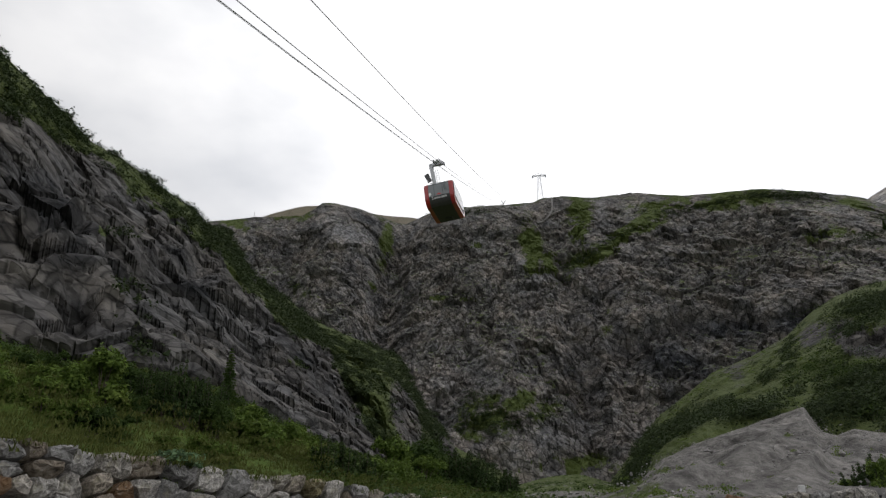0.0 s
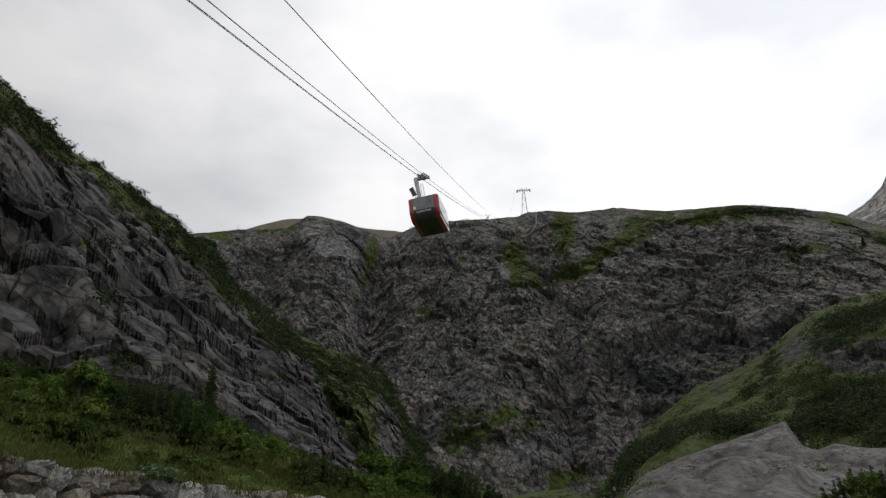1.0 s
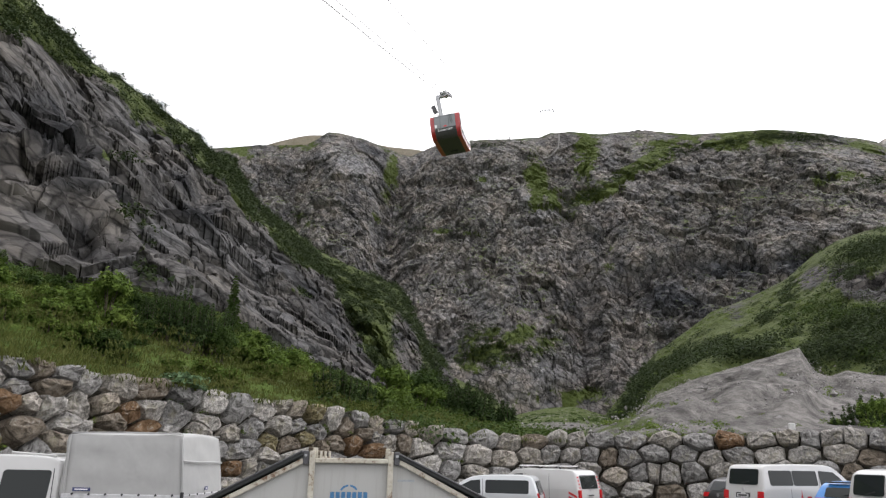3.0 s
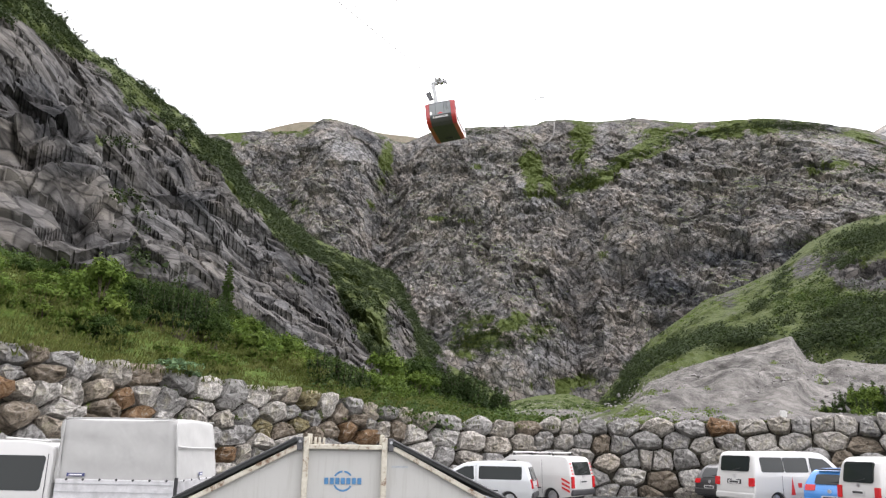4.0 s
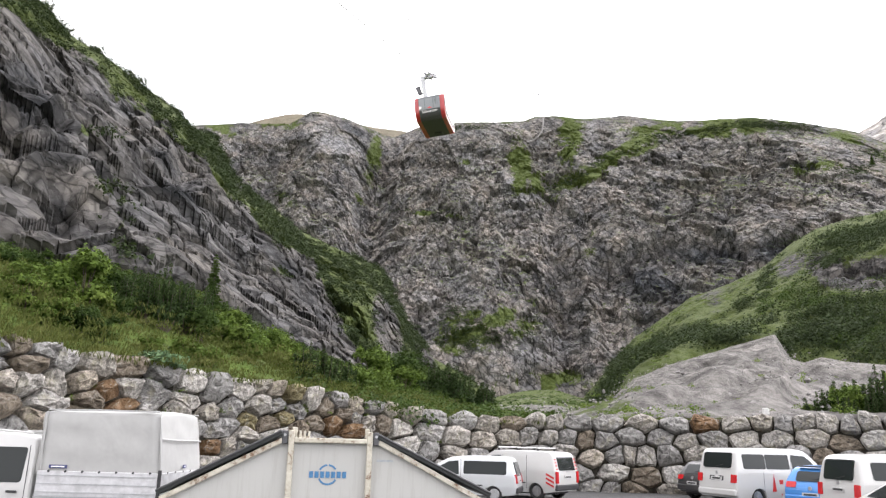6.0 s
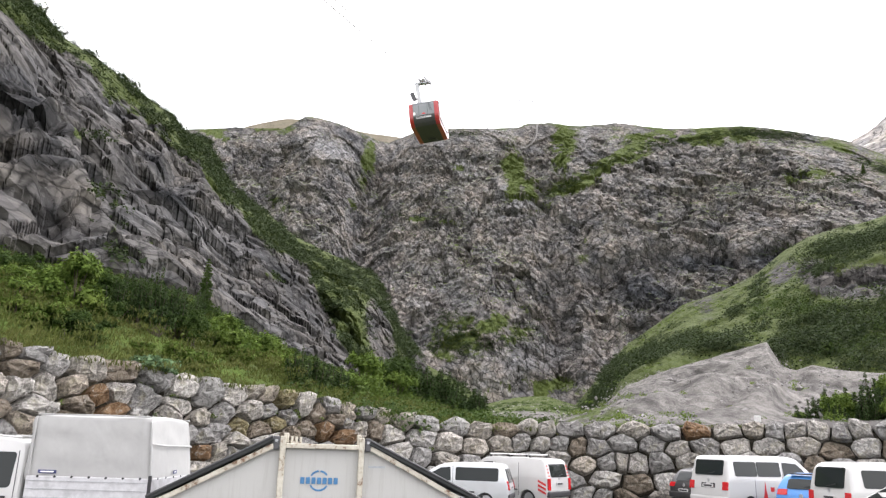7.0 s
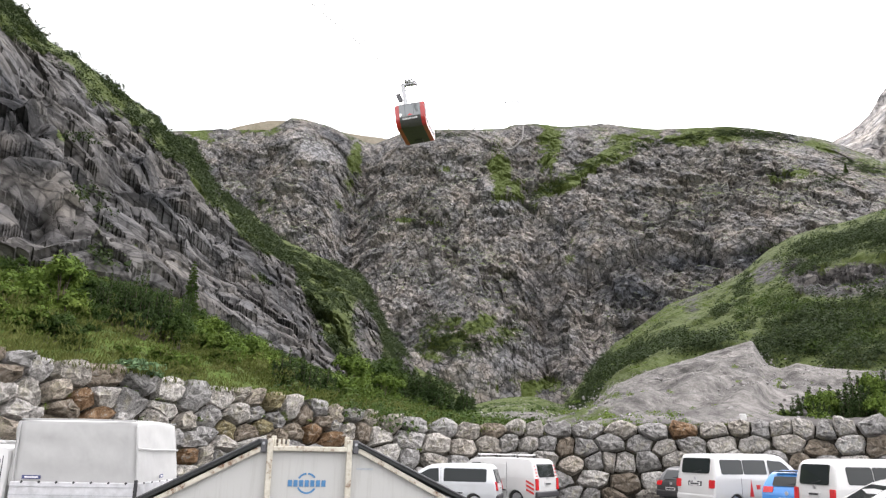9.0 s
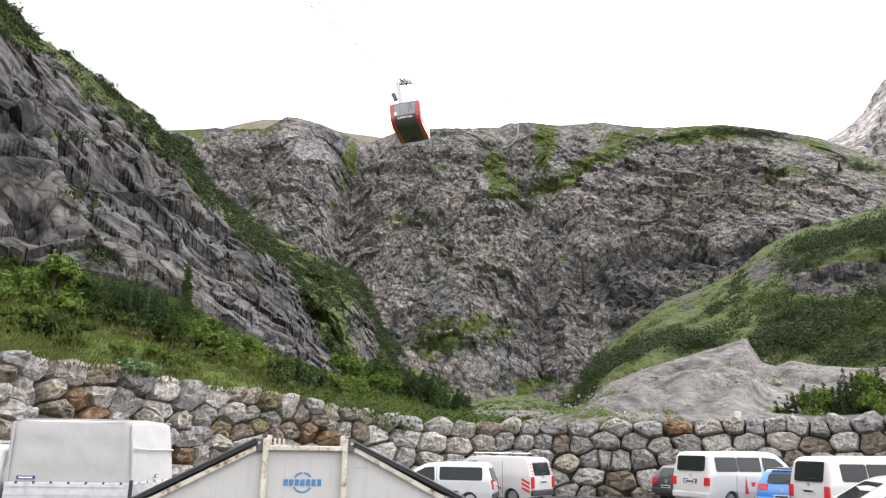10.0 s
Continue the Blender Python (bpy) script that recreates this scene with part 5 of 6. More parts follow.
def motor_car(name, label, category, place, heading, shell, paint, side_panes, rear_pane, lamps, plate_at, group="parked vehicles", handles=(), strip=None, rails=False, rear_wiper=True, screen=None, doors=(), handle_z=0.95):
    ob = thing(name, pose(place[0], place[1], 0, 0, 0, -heading), label, category, group)
    part("body", shell.body(), paint, ob, smooth=False)
    part("underbody", boxed((shell.half * 1.7, shell.axles[0] - shell.axles[-1] + 0.9 if shell.axles[0] > shell.axles[-1] else shell.axles[-1] - shell.axles[0] + 0.9, 0.30), (0, sum(shell.axles) / 2, 0.36)), M_TRIM, ob)
    for sign in (-1, 1):
        for outline in side_panes:
            part("side_window", shell.side(outline, sign), M_GLASS, ob, "dark tinted window pane")
        for y in shell.axles:
            wheel_on(ob, sign * (shell.half - 0.12), y, shell.wheel)
        for y in handles:
            part("door_handle", boxed((0.03, 0.17, 0.03), (sign * (shell.width(handle_z) + 0.02), y, handle_z), (0, 0, 0), 0.01), paint if strip is None else M_TRIM, ob)
        for y, z0, z1 in doors:
            part("door_gap", boxed((0.006, 0.012, z1 - z0), (sign * (shell.width((z0 + z1) / 2) + 0.001), y, (z0 + z1) / 2)), M_TRIM, ob)
        if strip:
            part("rub_strip", boxed((0.03, strip[1] - strip[0], 0.05), (sign * (shell.width(strip[2]) + 0.005), (strip[0] + strip[1]) / 2, strip[2]), (0, 0, 0), 0.01), M_TRIM, ob)
        u0, v0, u1, v1 = lamps
        part("tail_lamp", shell.tail([(sign * u, v) for u, v in rounded(u0, v0, u1, v1, 0.03)], 0.03, 0.10), M_RED_LAMP, ob, "red tail lamp")
        my = shell.front_y(shell.belt + 0.05) - 0.75
        part("mirror", boxed((0.20, 0.12, 0.17), (sign * (shell.half + 0.10), my, shell.belt + 0.10), (0, 0, 0), 0.04), M_TRIM, ob)
        part("headlamp", shell.nose([(sign * u, v) for u, v in rounded(shell.half * 0.5, 0.66, shell.half * 0.9, 0.84, 0.04)], 0.02, 0.08), M_CLEAR_LAMP, ob)
        if rails:
            part("roof_rail", boxed((0.04, 2.0, 0.04), (sign * (shell.width(shell.tall) - 0.08), -0.5, shell.tall + 0.035), (0, 0, 0), 0.012), M_TRIM, ob)
    pane = part("rear_window", shell.tail(rear_pane), M_GLASS, ob, "dark tinted rear window")
    if rear_wiper:
        zc = min(v for u, v in rear_pane) + 0.07
        part("wiper", boxed((0.42, 0.015, 0.02), (0.1, shell.rear_y(zc) - 0.035, zc), (0, -12, 0)), M_TRIM, pane)
    if screen:
        part("windscreen", shell.nose(screen, 0.012, 0.03), M_GLASS, ob, "dark windscreen")
    pw, pz = 0.52, plate_at
    number = part("number_plate", shell.tail(rounded(-pw / 2, pz - 0.055, pw / 2, pz + 0.055, 0.012), 0.03, 0.02), M_PLATE, ob, "white number plate with a dark bar")
    part("plate_bar", shell.tail(rounded(-pw / 2 + 0.06, pz - 0.028, pw / 2 - 0.05, pz + 0.028, 0.008), 0.036, 0.008), M_TRIM, number)
    part("badge", drum(bmesh.new(), 0.062, 0.02, (0, shell.rear_y(pz + 0.17) - 0.012, pz + 0.19), (90, 0, 0), 20), M_RIM, ob)
    bz = 0.47
    part("rear_bumper", boxed((shell.half * 1.94, 0.14, 0.22), (0, shell.rear_y(bz) + 0.02, bz), (0, 0, 0), 0.05), M_TRIM if strip else paint, ob)
    return ob


bus_shell = Shell([(-2.40, 0.30), (-2.47, 0.45), (-2.47, 0.75), (-2.43, 1.08), (-2.33, 1.62), (-2.26, 1.84), (-2.1, 1.94), (-1.7, 1.965), (-0.5, 1.985), (0.5, 1.97), (0.95, 1.88), (1.45, 1.50), (1.8, 1.22), (2.2, 1.08), (2.4, 0.92), (2.46, 0.6), (2.42, 0.30)],
                  (1.50, -1.50), 1.90, 1.10, 0.14, 0.335)
bus_panes = [rounded(-2.08, 1.27, -1.06, 1.77, 0.07), rounded(-1.04, 1.27, 0.06, 1.77, 0.06), [(0.18, 1.24), (1.42, 1.24), (1.12, 1.55), (0.86, 1.73), (0.24, 1.77), (0.18, 1.72)]]
bus_tail = rounded(-0.68, 1.29, 0.68, 1.81, 0.08)
minibus = motor_car("minibus", "white minibus with tinted windows and pennants on its side", "minibus", (12.3, 28.2), 68, bus_shell, M_WHITE, bus_panes, bus_tail,
                    (0.70, 0.80, 0.93, 1.08), 0.93, handles=(0.05, 0.32), doors=((0.10, 0.4, 1.78), (-1.2, 0.5, 1.15)), screen=rounded(-0.7, 1.3, 0.7, 1.78, 0.08), handle_z=1.05)
part("plate_recess", bus_shell.tail(rounded(-0.34, 0.86, 0.34, 1.02, 0.02), 0.008, 0.01), M_TRIM, minibus)
for y, z, flip in ((-0.75, 0.78, 1), (-0.42, 0.66, -1)):
    pen = [(y - 0.10, z - 0.26 * flip), (y + 0.10, z - 0.26 * flip), (y + 0.0, z + 0.34 * flip)]
    part("pennant", bus_shell.side(pen, 1, 0.006, 0.005), M_RED_MARK, minibus, "red pennant painted on the door")

van_shell = Shell([(-2.15, 0.30), (-2.2, 0.48), (-2.2, 0.9), (-2.16, 1.2), (-2.08, 1.62), (-1.98, 1.78), (-1.75, 1.87), (-1.0, 1.90), (0.2, 1.90), (0.62, 1.82), (1.05, 1.5), (1.4, 1.22), (1.9, 1.06), (2.14, 0.9), (2.2, 0.6), (2.16, 0.30)],
                  (1.42, -1.38), 1.82, 1.08, 0.15, 0.32)
van_panes = [rounded(-1.76, 1.2, -0.94, 1.68, 0.07), rounded(-0.92, 1.2, -0.12, 1.68, 0.06), [(0.02, 1.14), (1.12, 1.12), (0.82, 1.42), (0.52, 1.64), (0.06, 1.66)]]
motor_car("van", "white compact people carrier with large tinted windows", "van", (13.57, 22.0), 82, van_shell, M_WHITE, van_panes, rounded(-0.62, 1.18, 0.62, 1.74, 0.08), (0.68, 0.74, 0.88, 1.08), 0.92,
          handles=(-0.05, 0.2), doors=((-0.05, 0.4, 1.7),), screen=rounded(-0.6, 1.25, 0.6, 1.7, 0.08))

silver_shell = Shell([(-2.12, 0.30), (-2.2, 0.45), (-2.2, 0.85), (-2.14, 1.05), (-2.02, 1.45), (-1.92, 1.60), (-1.7, 1.67), (-0.9, 1.69), (0.0, 1.66), (0.55, 1.55), (1.15, 1.18), (1.5, 1.02), (2.0, 0.9), (2.18, 0.72), (2.2, 0.5), (2.14, 0.30)],
                     (1.36, -1.34), 1.79, 0.98, 0.14, 0.32)
silver_panes = [rounded(-1.80, 1.02, -0.15, 1.50, 0.06), [(0.02, 1.0), (1.16, 1.0), (0.75, 1.30), (0.42, 1.47), (0.06, 1.50)]]
silver = motor_car("van", "silver compact van with black side windows and rub strip", "van", (1.03, 26.95), -77, silver_shell, M_SILVER, silver_panes, rounded(-0.6, 0.98, 0.6, 1.48, 0.07), (0.68, 0.72, 0.88, 1.05), 0.80,
                   handles=(-0.05, 0.22), strip=(-0.9, 0.95, 0.62), doors=((-0.05, 0.4, 1.55), (0.95, 0.45, 1.0)), screen=rounded(-0.6, 1.1, 0.6, 1.48, 0.08), handle_z=0.86)

silver.scale = (0.89, 0.89, 0.89)
cargo_shell = Shell([(-2.15, 0.32), (-2.2, 0.5), (-2.2, 0.95), (-2.16, 1.15), (-2.06, 1.55), (-1.98, 1.68), (-1.8, 1.74), (-1.0, 1.77), (0.3, 1.76), (0.75, 1.68), (1.2, 1.30), (1.5, 1.1), (2.0, 0.98), (2.18, 0.8), (2.2, 0.5), (2.14, 0.32)],
                    (1.40, -1.36), 1.78, 1.05, 0.12, 0.32)
cargo_panes = [[(0.22, 1.08), (1.2, 1.08), (0.92, 1.38), (0.66, 1.56), (0.26, 1.58)]]
cargo = motor_car("cargo_van", "white panel van with striped rear corners and roof bars", "van", (3.16, 29.2), -52, cargo_shell, M_WHITE, cargo_panes, rounded(-0.6, 1.08, 0.6, 1.56, 0.05), (0.70, 0.62, 0.87, 1.04), 0.84,
                  handles=(0.15,), strip=(-0.9, 0.9, 0.6), doors=((0.12, 0.4, 1.6), (-0.95, 0.4, 1.6)), screen=rounded(-0.6, 1.2, 0.6, 1.58, 0.08))
cargo.scale = (0.96, 0.96, 0.96)
for y in (-1.3, -0.4, 0.45):
    rack = part("roof_bar", boxed((1.42, 0.07, 0.05), (0, y, 1.87), (0, 0, 0), 0.015), M_WHITE, cargo, "white roof bar")
    for sx in (-0.64, 0.64):
        part("bar_foot", boxed((0.05, 0.06, 0.12), (sx, y, 1.80)), M_TRIM, rack)
for i in range(3):
    z = 0.46 + i * 0.15
    for sign in (-1, 1):
        part("warning_stripe", cargo_shell.side([(-2.12, z), (-1.78, z + 0.15), (-1.78, z + 0.23), (-2.12, z + 0.08)], sign, 0.006, 0.005), M_RED_MARK, cargo, "red warning stripe")
for sign in (-1, 1):
    for i in range(4):
        part("edge_stripe", cargo_shell.tail([(sign * u, v) for u, v in rounded(0.70, 1.10 + i * 0.12, 0.80, 1.15 + i * 0.12, 0.01)], 0.014, 0.01), M_RED_MARK, cargo, "red corner stripe")
part("side_panel", cargo_shell.side(rounded(-0.85, 0.98, 0.02, 1.55, 0.05), -1, 0.01, 0.02), M_WHITE, cargo)

hatch_top = [(-1.88, 0.30), (-1.95, 0.45), (-1.95, 0.72), (-1.86, 0.95), (-1.62, 1.28), (-1.42, 1.41), (-1.0, 1.47), (-0.2, 1.48), (0.3, 1.40), (0.95, 1.02), (1.2, 0.94), (1.7, 0.82), (1.92, 0.66), (1.95, 0.45), (1.9, 0.28)]
hatch_shell = Shell(hatch_top, (1.22, -1.22), 1.70, 0.90, 0.19, 0.295)
hatch_panes = [[(-1.42, 0.98), (-0.55, 0.94), (-0.55, 1.34), (-1.05, 1.34), (-1.3, 1.16)], [(-0.48, 0.94), (0.82, 0.94), (0.40, 1.22), (0.05, 1.35), (-0.48, 1.35)]]
blue = motor_car("hatchback", "small bright blue hatchback with a roof spoiler", "car", (13.4, 25.5), 52, hatch_shell, M_BLUE, hatch_panes, rounded(-0.50, 1.0, 0.50, 1.30, 0.06), (0.46, 0.80, 0.78, 0.98), 0.60,
                 handles=(-0.35, 0.45), doors=((-0.5, 0.4, 1.3),), screen=rounded(-0.55, 1.05, 0.55, 1.36, 0.08), handle_z=0.84)
part("spoiler", boxed((1.05, 0.22, 0.035), (0, -1.52, 1.45), (-6, 0, 0), 0.015), M_TRIM, blue, "dark roof spoiler")
motor_car("hatchback", "black hatchback parked close to the boulder wall", "car", (11.65, 30.1), 68, hatch_shell, M_BLACK_PAINT, hatch_panes, rounded(-0.52, 0.98, 0.52, 1.32, 0.06), (0.52, 0.76, 0.80, 0.92), 0.64,
          screen=rounded(-0.55, 1.05, 0.55, 1.36, 0.08))
sedan_shell = Shell([(-1.98, 0.30), (-2.06, 0.45), (-2.05, 0.8), (-1.95, 1.02), (-1.7, 1.34), (-1.45, 1.50), (-0.9, 1.57), (-0.1, 1.58), (0.4, 1.48), (1.05, 1.10), (1.35, 1.0), (1.8, 0.88), (2.0, 0.7), (2.06, 0.45), (2.0, 0.28)],
                    (1.30, -1.28), 1.78, 0.95, 0.18, 0.31)
sedan = motor_car("car", "white family car with chrome window trim", "car", (9.3, 14.3), -75, sedan_shell, M_WHITE,
                  [[(-1.5, 1.02), (-0.45, 0.99), (-0.45, 1.44), (-1.05, 1.44), (-1.3, 1.28)], [(-0.38, 0.99), (0.9, 0.99), (0.45, 1.28), (0.1, 1.43), (-0.38, 1.44)]],
                  rounded(-0.5, 1.06, 0.5, 1.40, 0.06), (0.5, 0.8, 0.8, 1.0), 0.65, handles=(-0.3, 0.5), doors=((-0.42, 0.4, 1.4),), screen=rounded(-0.58, 1.13, 0.58, 1.46, 0.08))
for sign in (-1, 1):
    part("window_trim", tube(bmesh.new(), [(sign * (sedan_shell.width(z) + 0.012), y, z) for y, z in ((-1.55, 1.02), (-1.3, 1.30), (-1.05, 1.46), (0.1, 1.455), (0.5, 1.28), (0.95, 0.98))], 0.014, 5), M_RIM, sedan, "chrome window trim")

# the pickup with its tarpaulin
cab_shell = Shell([(-0.30, 0.30), (-0.30, 0.5), (-0.30, 1.2), (-0.26, 1.75), (-0.16, 1.90), (0.1, 1.95), (0.7, 1.97), (1.3, 1.94), (1.65, 1.82), (2.05, 1.45), (2.35, 1.18), (2.65, 1.05), (2.82, 0.85), (2.85, 0.55), (2.8, 0.30)],
                  (2.05,), 1.90, 1.10, 0.14, 0.335)
pickup = thing("pickup_truck", pose(-6.84, 13.63, 0, 0, 0, 88), "white double-cab pickup truck with a pale grey tarpaulin bed cover", "pickup truck", "parked vehicles")
part("cab", cab_shell.body(), M_WHITE, pickup)
for sign in (-1, 1):
    part("side_window", cab_shell.side(rounded(-0.12, 1.16, 0.72, 1.72, 0.06, 0.0), sign), M_GLASS, pickup, "dark cab window")
    part("side_window", cab_shell.side([(0.86, 1.14), (2.02, 1.14), (1.80, 1.42), (1.52, 1.68), (0.90, 1.72)], sign), M_GLASS, pickup, "dark cab window")
    for y in (0.0, 0.98):
        part("door_handle", boxed((0.03, 0.18, 0.035), (sign * (cab_shell.width(1.02) + 0.02), y, 1.02), (0, 0, 0), 0.01), M_TRIM, pickup)
    for y in (-0.2, 0.79):
        part("door_gap", boxed((0.006, 0.012, 1.3), (sign * (cab_shell.width(1.1) - 0.002), y, 1.1)), M_TRIM, pickup)
    part("mirror", boxed((0.22, 0.12, 0.24), (sign * 1.08, 1.75, 1.22), (0, 0, 0), 0.04), M_TRIM, pickup)
    for y in (2.05, -1.3):
        wheel_on(pickup, sign * 0.83, y, 0.335)
part("windscreen", cab_shell.nose(rounded(-0.7, 1.3, 0.7, 1.8, 0.08)), M_GLASS, pickup)
part("roof_strip", boxed((1.5, 0.05, 0.05), (0, 0.0, 1.97), (0, 0, 0), 0.015), M_WHITE, pickup)
part("roof_strip", tube(bmesh.new(), [(-0.74, -0.1, 1.95), (-0.74, 0.7, 2.0)], 0.02), M_WHITE, pickup)
part("chassis", boxed((0.9, 3.0, 0.2), (0, -1.1, 0.6)), M_TRIM, pickup)
bed = part("bed", boxed((1.92, 2.04, 0.08), (0, -1.38, 0.95), (0, 0, 0), 0.01), M_STEEL, pickup, "grey aluminium load bed")
for sign in (-1, 1):
    part("drop_side", boxed((0.035, 2.0, 0.40), (sign * 0.955, -1.38, 1.16), (0, 0, 0), 0.012), M_ALU, bed)
    for z in (1.07, 1.20, 1.33):
        part("side_rib", boxed((0.012, 1.98, 0.012), (sign * 0.977, -1.38, z - 0.04)), M_STEEL, bed)
part("tailgate", boxed((1.90, 0.035, 0.40), (0, -2.40, 1.16), (0, 0, 0), 0.012), M_ALU, bed)
for sx in (-0.955, 0.955):
    part("corner_post", boxed((0.05, 0.05, 0.46), (sx, -2.405, 1.18), (0, 0, 0), 0.01), M_TRIM, bed, "dark corner latch post")
bm = bmesh.new()
bmesh.ops.create_cube(bm, size=1.0)
bmesh.ops.subdivide_edges(bm, edges=bm.edges[:], cuts=13, use_grid_fill=True)
for v in bm.verts:
    x, y, z = v.co * 2
    side = 0.955 - 0.015 * (z + 1)
    hang = 0.006 * math.sin(9 * y + 3 * z) * math.cos(5 * x + 2 * z) + 0.014 * noise.noise(Vector((x * 2, y * 2, z * 2)))
    top_in = 0.02 * max(0, z - 0.6) / 0.4
    v.co = (x * (side - top_in * abs(x) ** 3 + hang), -1.38 + y * (1.03 - 0.07 * (z + 1) * (y < 0) - 0.01 * top_in) + hang * abs(y), 1.29 + (z + 1) / 2 * 1.08 - 0.05 * (x * x) * max(0, z) - 0.02 * (1 - y * y) * (z > 0.9) - 0.02 * (abs(y) > 0.95) * (z > 0.95))
cover = part("tarpaulin", bm, M_TARP, pickup, "pale grey canvas tarpaulin with hems", smooth=True)
for i in range(7):
    part("hook", boxed((0.015, 0.03, 0.035), (-0.975, -2.25 + i * 0.28, 1.355), (45, 0, 0)), M_TRIM, cover)
for i in range(5):
    part("hook", boxed((0.02, 0.012, 0.03), (-0.7 + i * 0.35, -2.435, 1.355)), M_TRIM, cover)
label = part("maker_label", boxed((0.008, 0.30, 0.055), (-0.982, -0.72, 1.43)), M_NAVY, cover, "navy label with a pale bar")
part("label_bar", boxed((0.004, 0.22, 0.02), (-0.987, -0.72, 1.43)), M_WHITE_MARK, label)
label = part("maker_label", boxed((0.14, 0.008, 0.055), (0.05, -2.432, 1.44)), M_NAVY, cover)
part("label_bar", boxed((0.08, 0.004, 0.02), (0.05, -2.437, 1.44)), M_WHITE_MARK, label)
part("hem", tube(bmesh.new(), [(-0.96, -2.41, 1.36), (-0.955, -2.37, 1.8), (-0.93, -2.31, 2.24), (-0.85, -2.28, 2.34)], 0.018, 5), M_TARP, cover)
part("hem", tube(bmesh.new(), [(-0.94, -2.365, 1.90), (-0.4, -2.385, 1.875), (0.4, -2.385, 1.87), (0.93, -2.365, 1.86)], 0.018, 5), M_TARP, cover)

for sx in (-0.925, 0.925):
    part("hem", tube(bmesh.new(), [(sx, -2.28, 2.335), (sx, -1.4, 2.345), (sx, -0.40, 2.335)], 0.014, 5), M_TARP, cover)
part("hem", tube(bmesh.new(), [(-0.965, -0.42, 1.37), (-0.955, -0.40, 1.8), (-0.93, -0.385, 2.31)], 0.016, 5), M_TARP, cover)
# the lidded waste container
skip = thing("waste_container", pose(-1.62, 11.86, 0, 0, 0, 7.8), "dirty white steel waste container with sloping black lids", "waste container")
DEEP = 1.9
outline = [(-2.45, 0.15), (2.45, 0.15), (2.45, 1.06), (0.74, 1.94), (-0.74, 1.94), (-2.45, 1.06)]
part("shell", plate(bmesh.new(), outline, DEEP, lambda x, z, d: (x, d, z)), M_SKIP, skip)
for sx in (-0.60, 0.60):
    part("post", boxed((0.085, 0.10, 1.98), (sx, -0.04, 1.10), (0, 0, 0), 0.012), M_SKIP_EDGE, skip, "worn cream steel post with rust")
part("top_rail", boxed((1.12, 0.10, 0.075), (0, -0.035, 1.945), (0, 0, 0), 0.012), M_SKIP_EDGE, skip, "rusty cream top rail")
for sign in (-1, 1):
    slope = math.degrees(math.atan2(0.88, 1.71))
    length = math.hypot(0.88, 1.71)
    cx, cz = sign * 1.595, 1.50
    part("sloping_rim", boxed((length, 0.09, 0.075), (cx, -0.03, cz), (0, sign * slope, 0), 0.01), M_SKIP_EDGE, skip, "rusty cream sloping rim")
    gap = 0.0 if sign < 0 else 2.0
    lid = part("lid", boxed((length + 0.06, DEEP + 0.1, 0.085), (cx + sign * 0.03, DEEP / 2 - 0.05, cz + 0.105), (0, sign * (slope - gap), 0), 0.02), M_LID, skip, "black plastic lid")
    part("lid_rib", boxed((length + 0.04, 0.06, 0.03), (cx + sign * 0.03, -0.085, cz + 0.125), (0, sign * (slope - gap), 0), 0.01), M_TRIM, lid)
    part("hinge_bracket", boxed((0.085, 0.12, 0.20), (sign * 0.70, -0.02, 1.985), (0, 0, 0), 0.012), M_DARK_STEEL, skip)
    part("hinge_bolt", drum(bmesh.new(), 0.022, 0.03, (sign * 0.70, -0.09, 2.02), (90, 0, 0), 10), M_STEEL, skip)
    part("foot", boxed((0.5, DEEP, 0.15), (sign * 1.7, DEEP / 2, 0.075)), M_DARK_STEEL, skip)
for x in (-0.47, -0.405, -0.34):
    part("lug", boxed((0.035, 0.05, 0.11), (x, 0.0, 2.03), (0, 0, 0), 0.006), M_SKIP_EDGE, skip)
part("lug", boxed((0.075, 0.06, 0.15), (-0.56, 0.02, 2.06), (0, 0, 0), 0.01), M_SKIP_EDGE, skip)
part("lug", boxed((0.075, 0.06, 0.15), (0.56, 0.02, 2.06), (0, 0, 0), 0.01), M_SKIP_EDGE, skip)
# the firm's mark, as plain shapes: a broken ring and a row of bars
for a0, a1 in ((35, 85), (95, 150), (205, 330)):
    ring = bmesh.new()
    pts = [(0.155 * math.cos(radians(a)), 0.155 * math.sin(radians(a))) for a in np.linspace(a0, a1, 10)]
    inner = [(0.128 * math.cos(radians(a)), 0.128 * math.sin(radians(a))) for a in np.linspace(a1, a0, 10)]
    part("mark_arc", plate(ring, pts + inner, 0.004, lambda x, z, d: (x - 0.02, -0.007 + d, z + 1.44)), M_BLUE_MARK, skip, "faded blue arc of the firm's mark")
for i in range(7):
    part("mark_bar", boxed((0.062, 0.005, 0.095), (-0.02 + (i - 3) * 0.084, -0.008, 1.44)), M_BLUE_MARK, skip, "faded blue bar in place of lettering")
part("faint_mark", boxed((0.26, 0.004, 0.03), (0.85, -0.006, 1.66)), M_FAINT, skip)


# ---------------------------------------------------------------- cableway
HEAD = 7.4
AHEAD = Vector((math.sin(radians(HEAD)), math.cos(radians(HEAD)), 0))
ASIDE = Vector((math.cos(radians(HEAD)), -math.sin(radians(HEAD)), 0))


def rope_at(s, side, drop=0.0):
    """The sagging line of the ropes, s metres up the valley."""
    z = 26.1 + 0.386 * (s - 33.7) + 1.247e-4 * (s - 33.7) * (s - 72.3)
    return AHEAD * s + ASIDE * side + Vector((0, 0, z - drop))


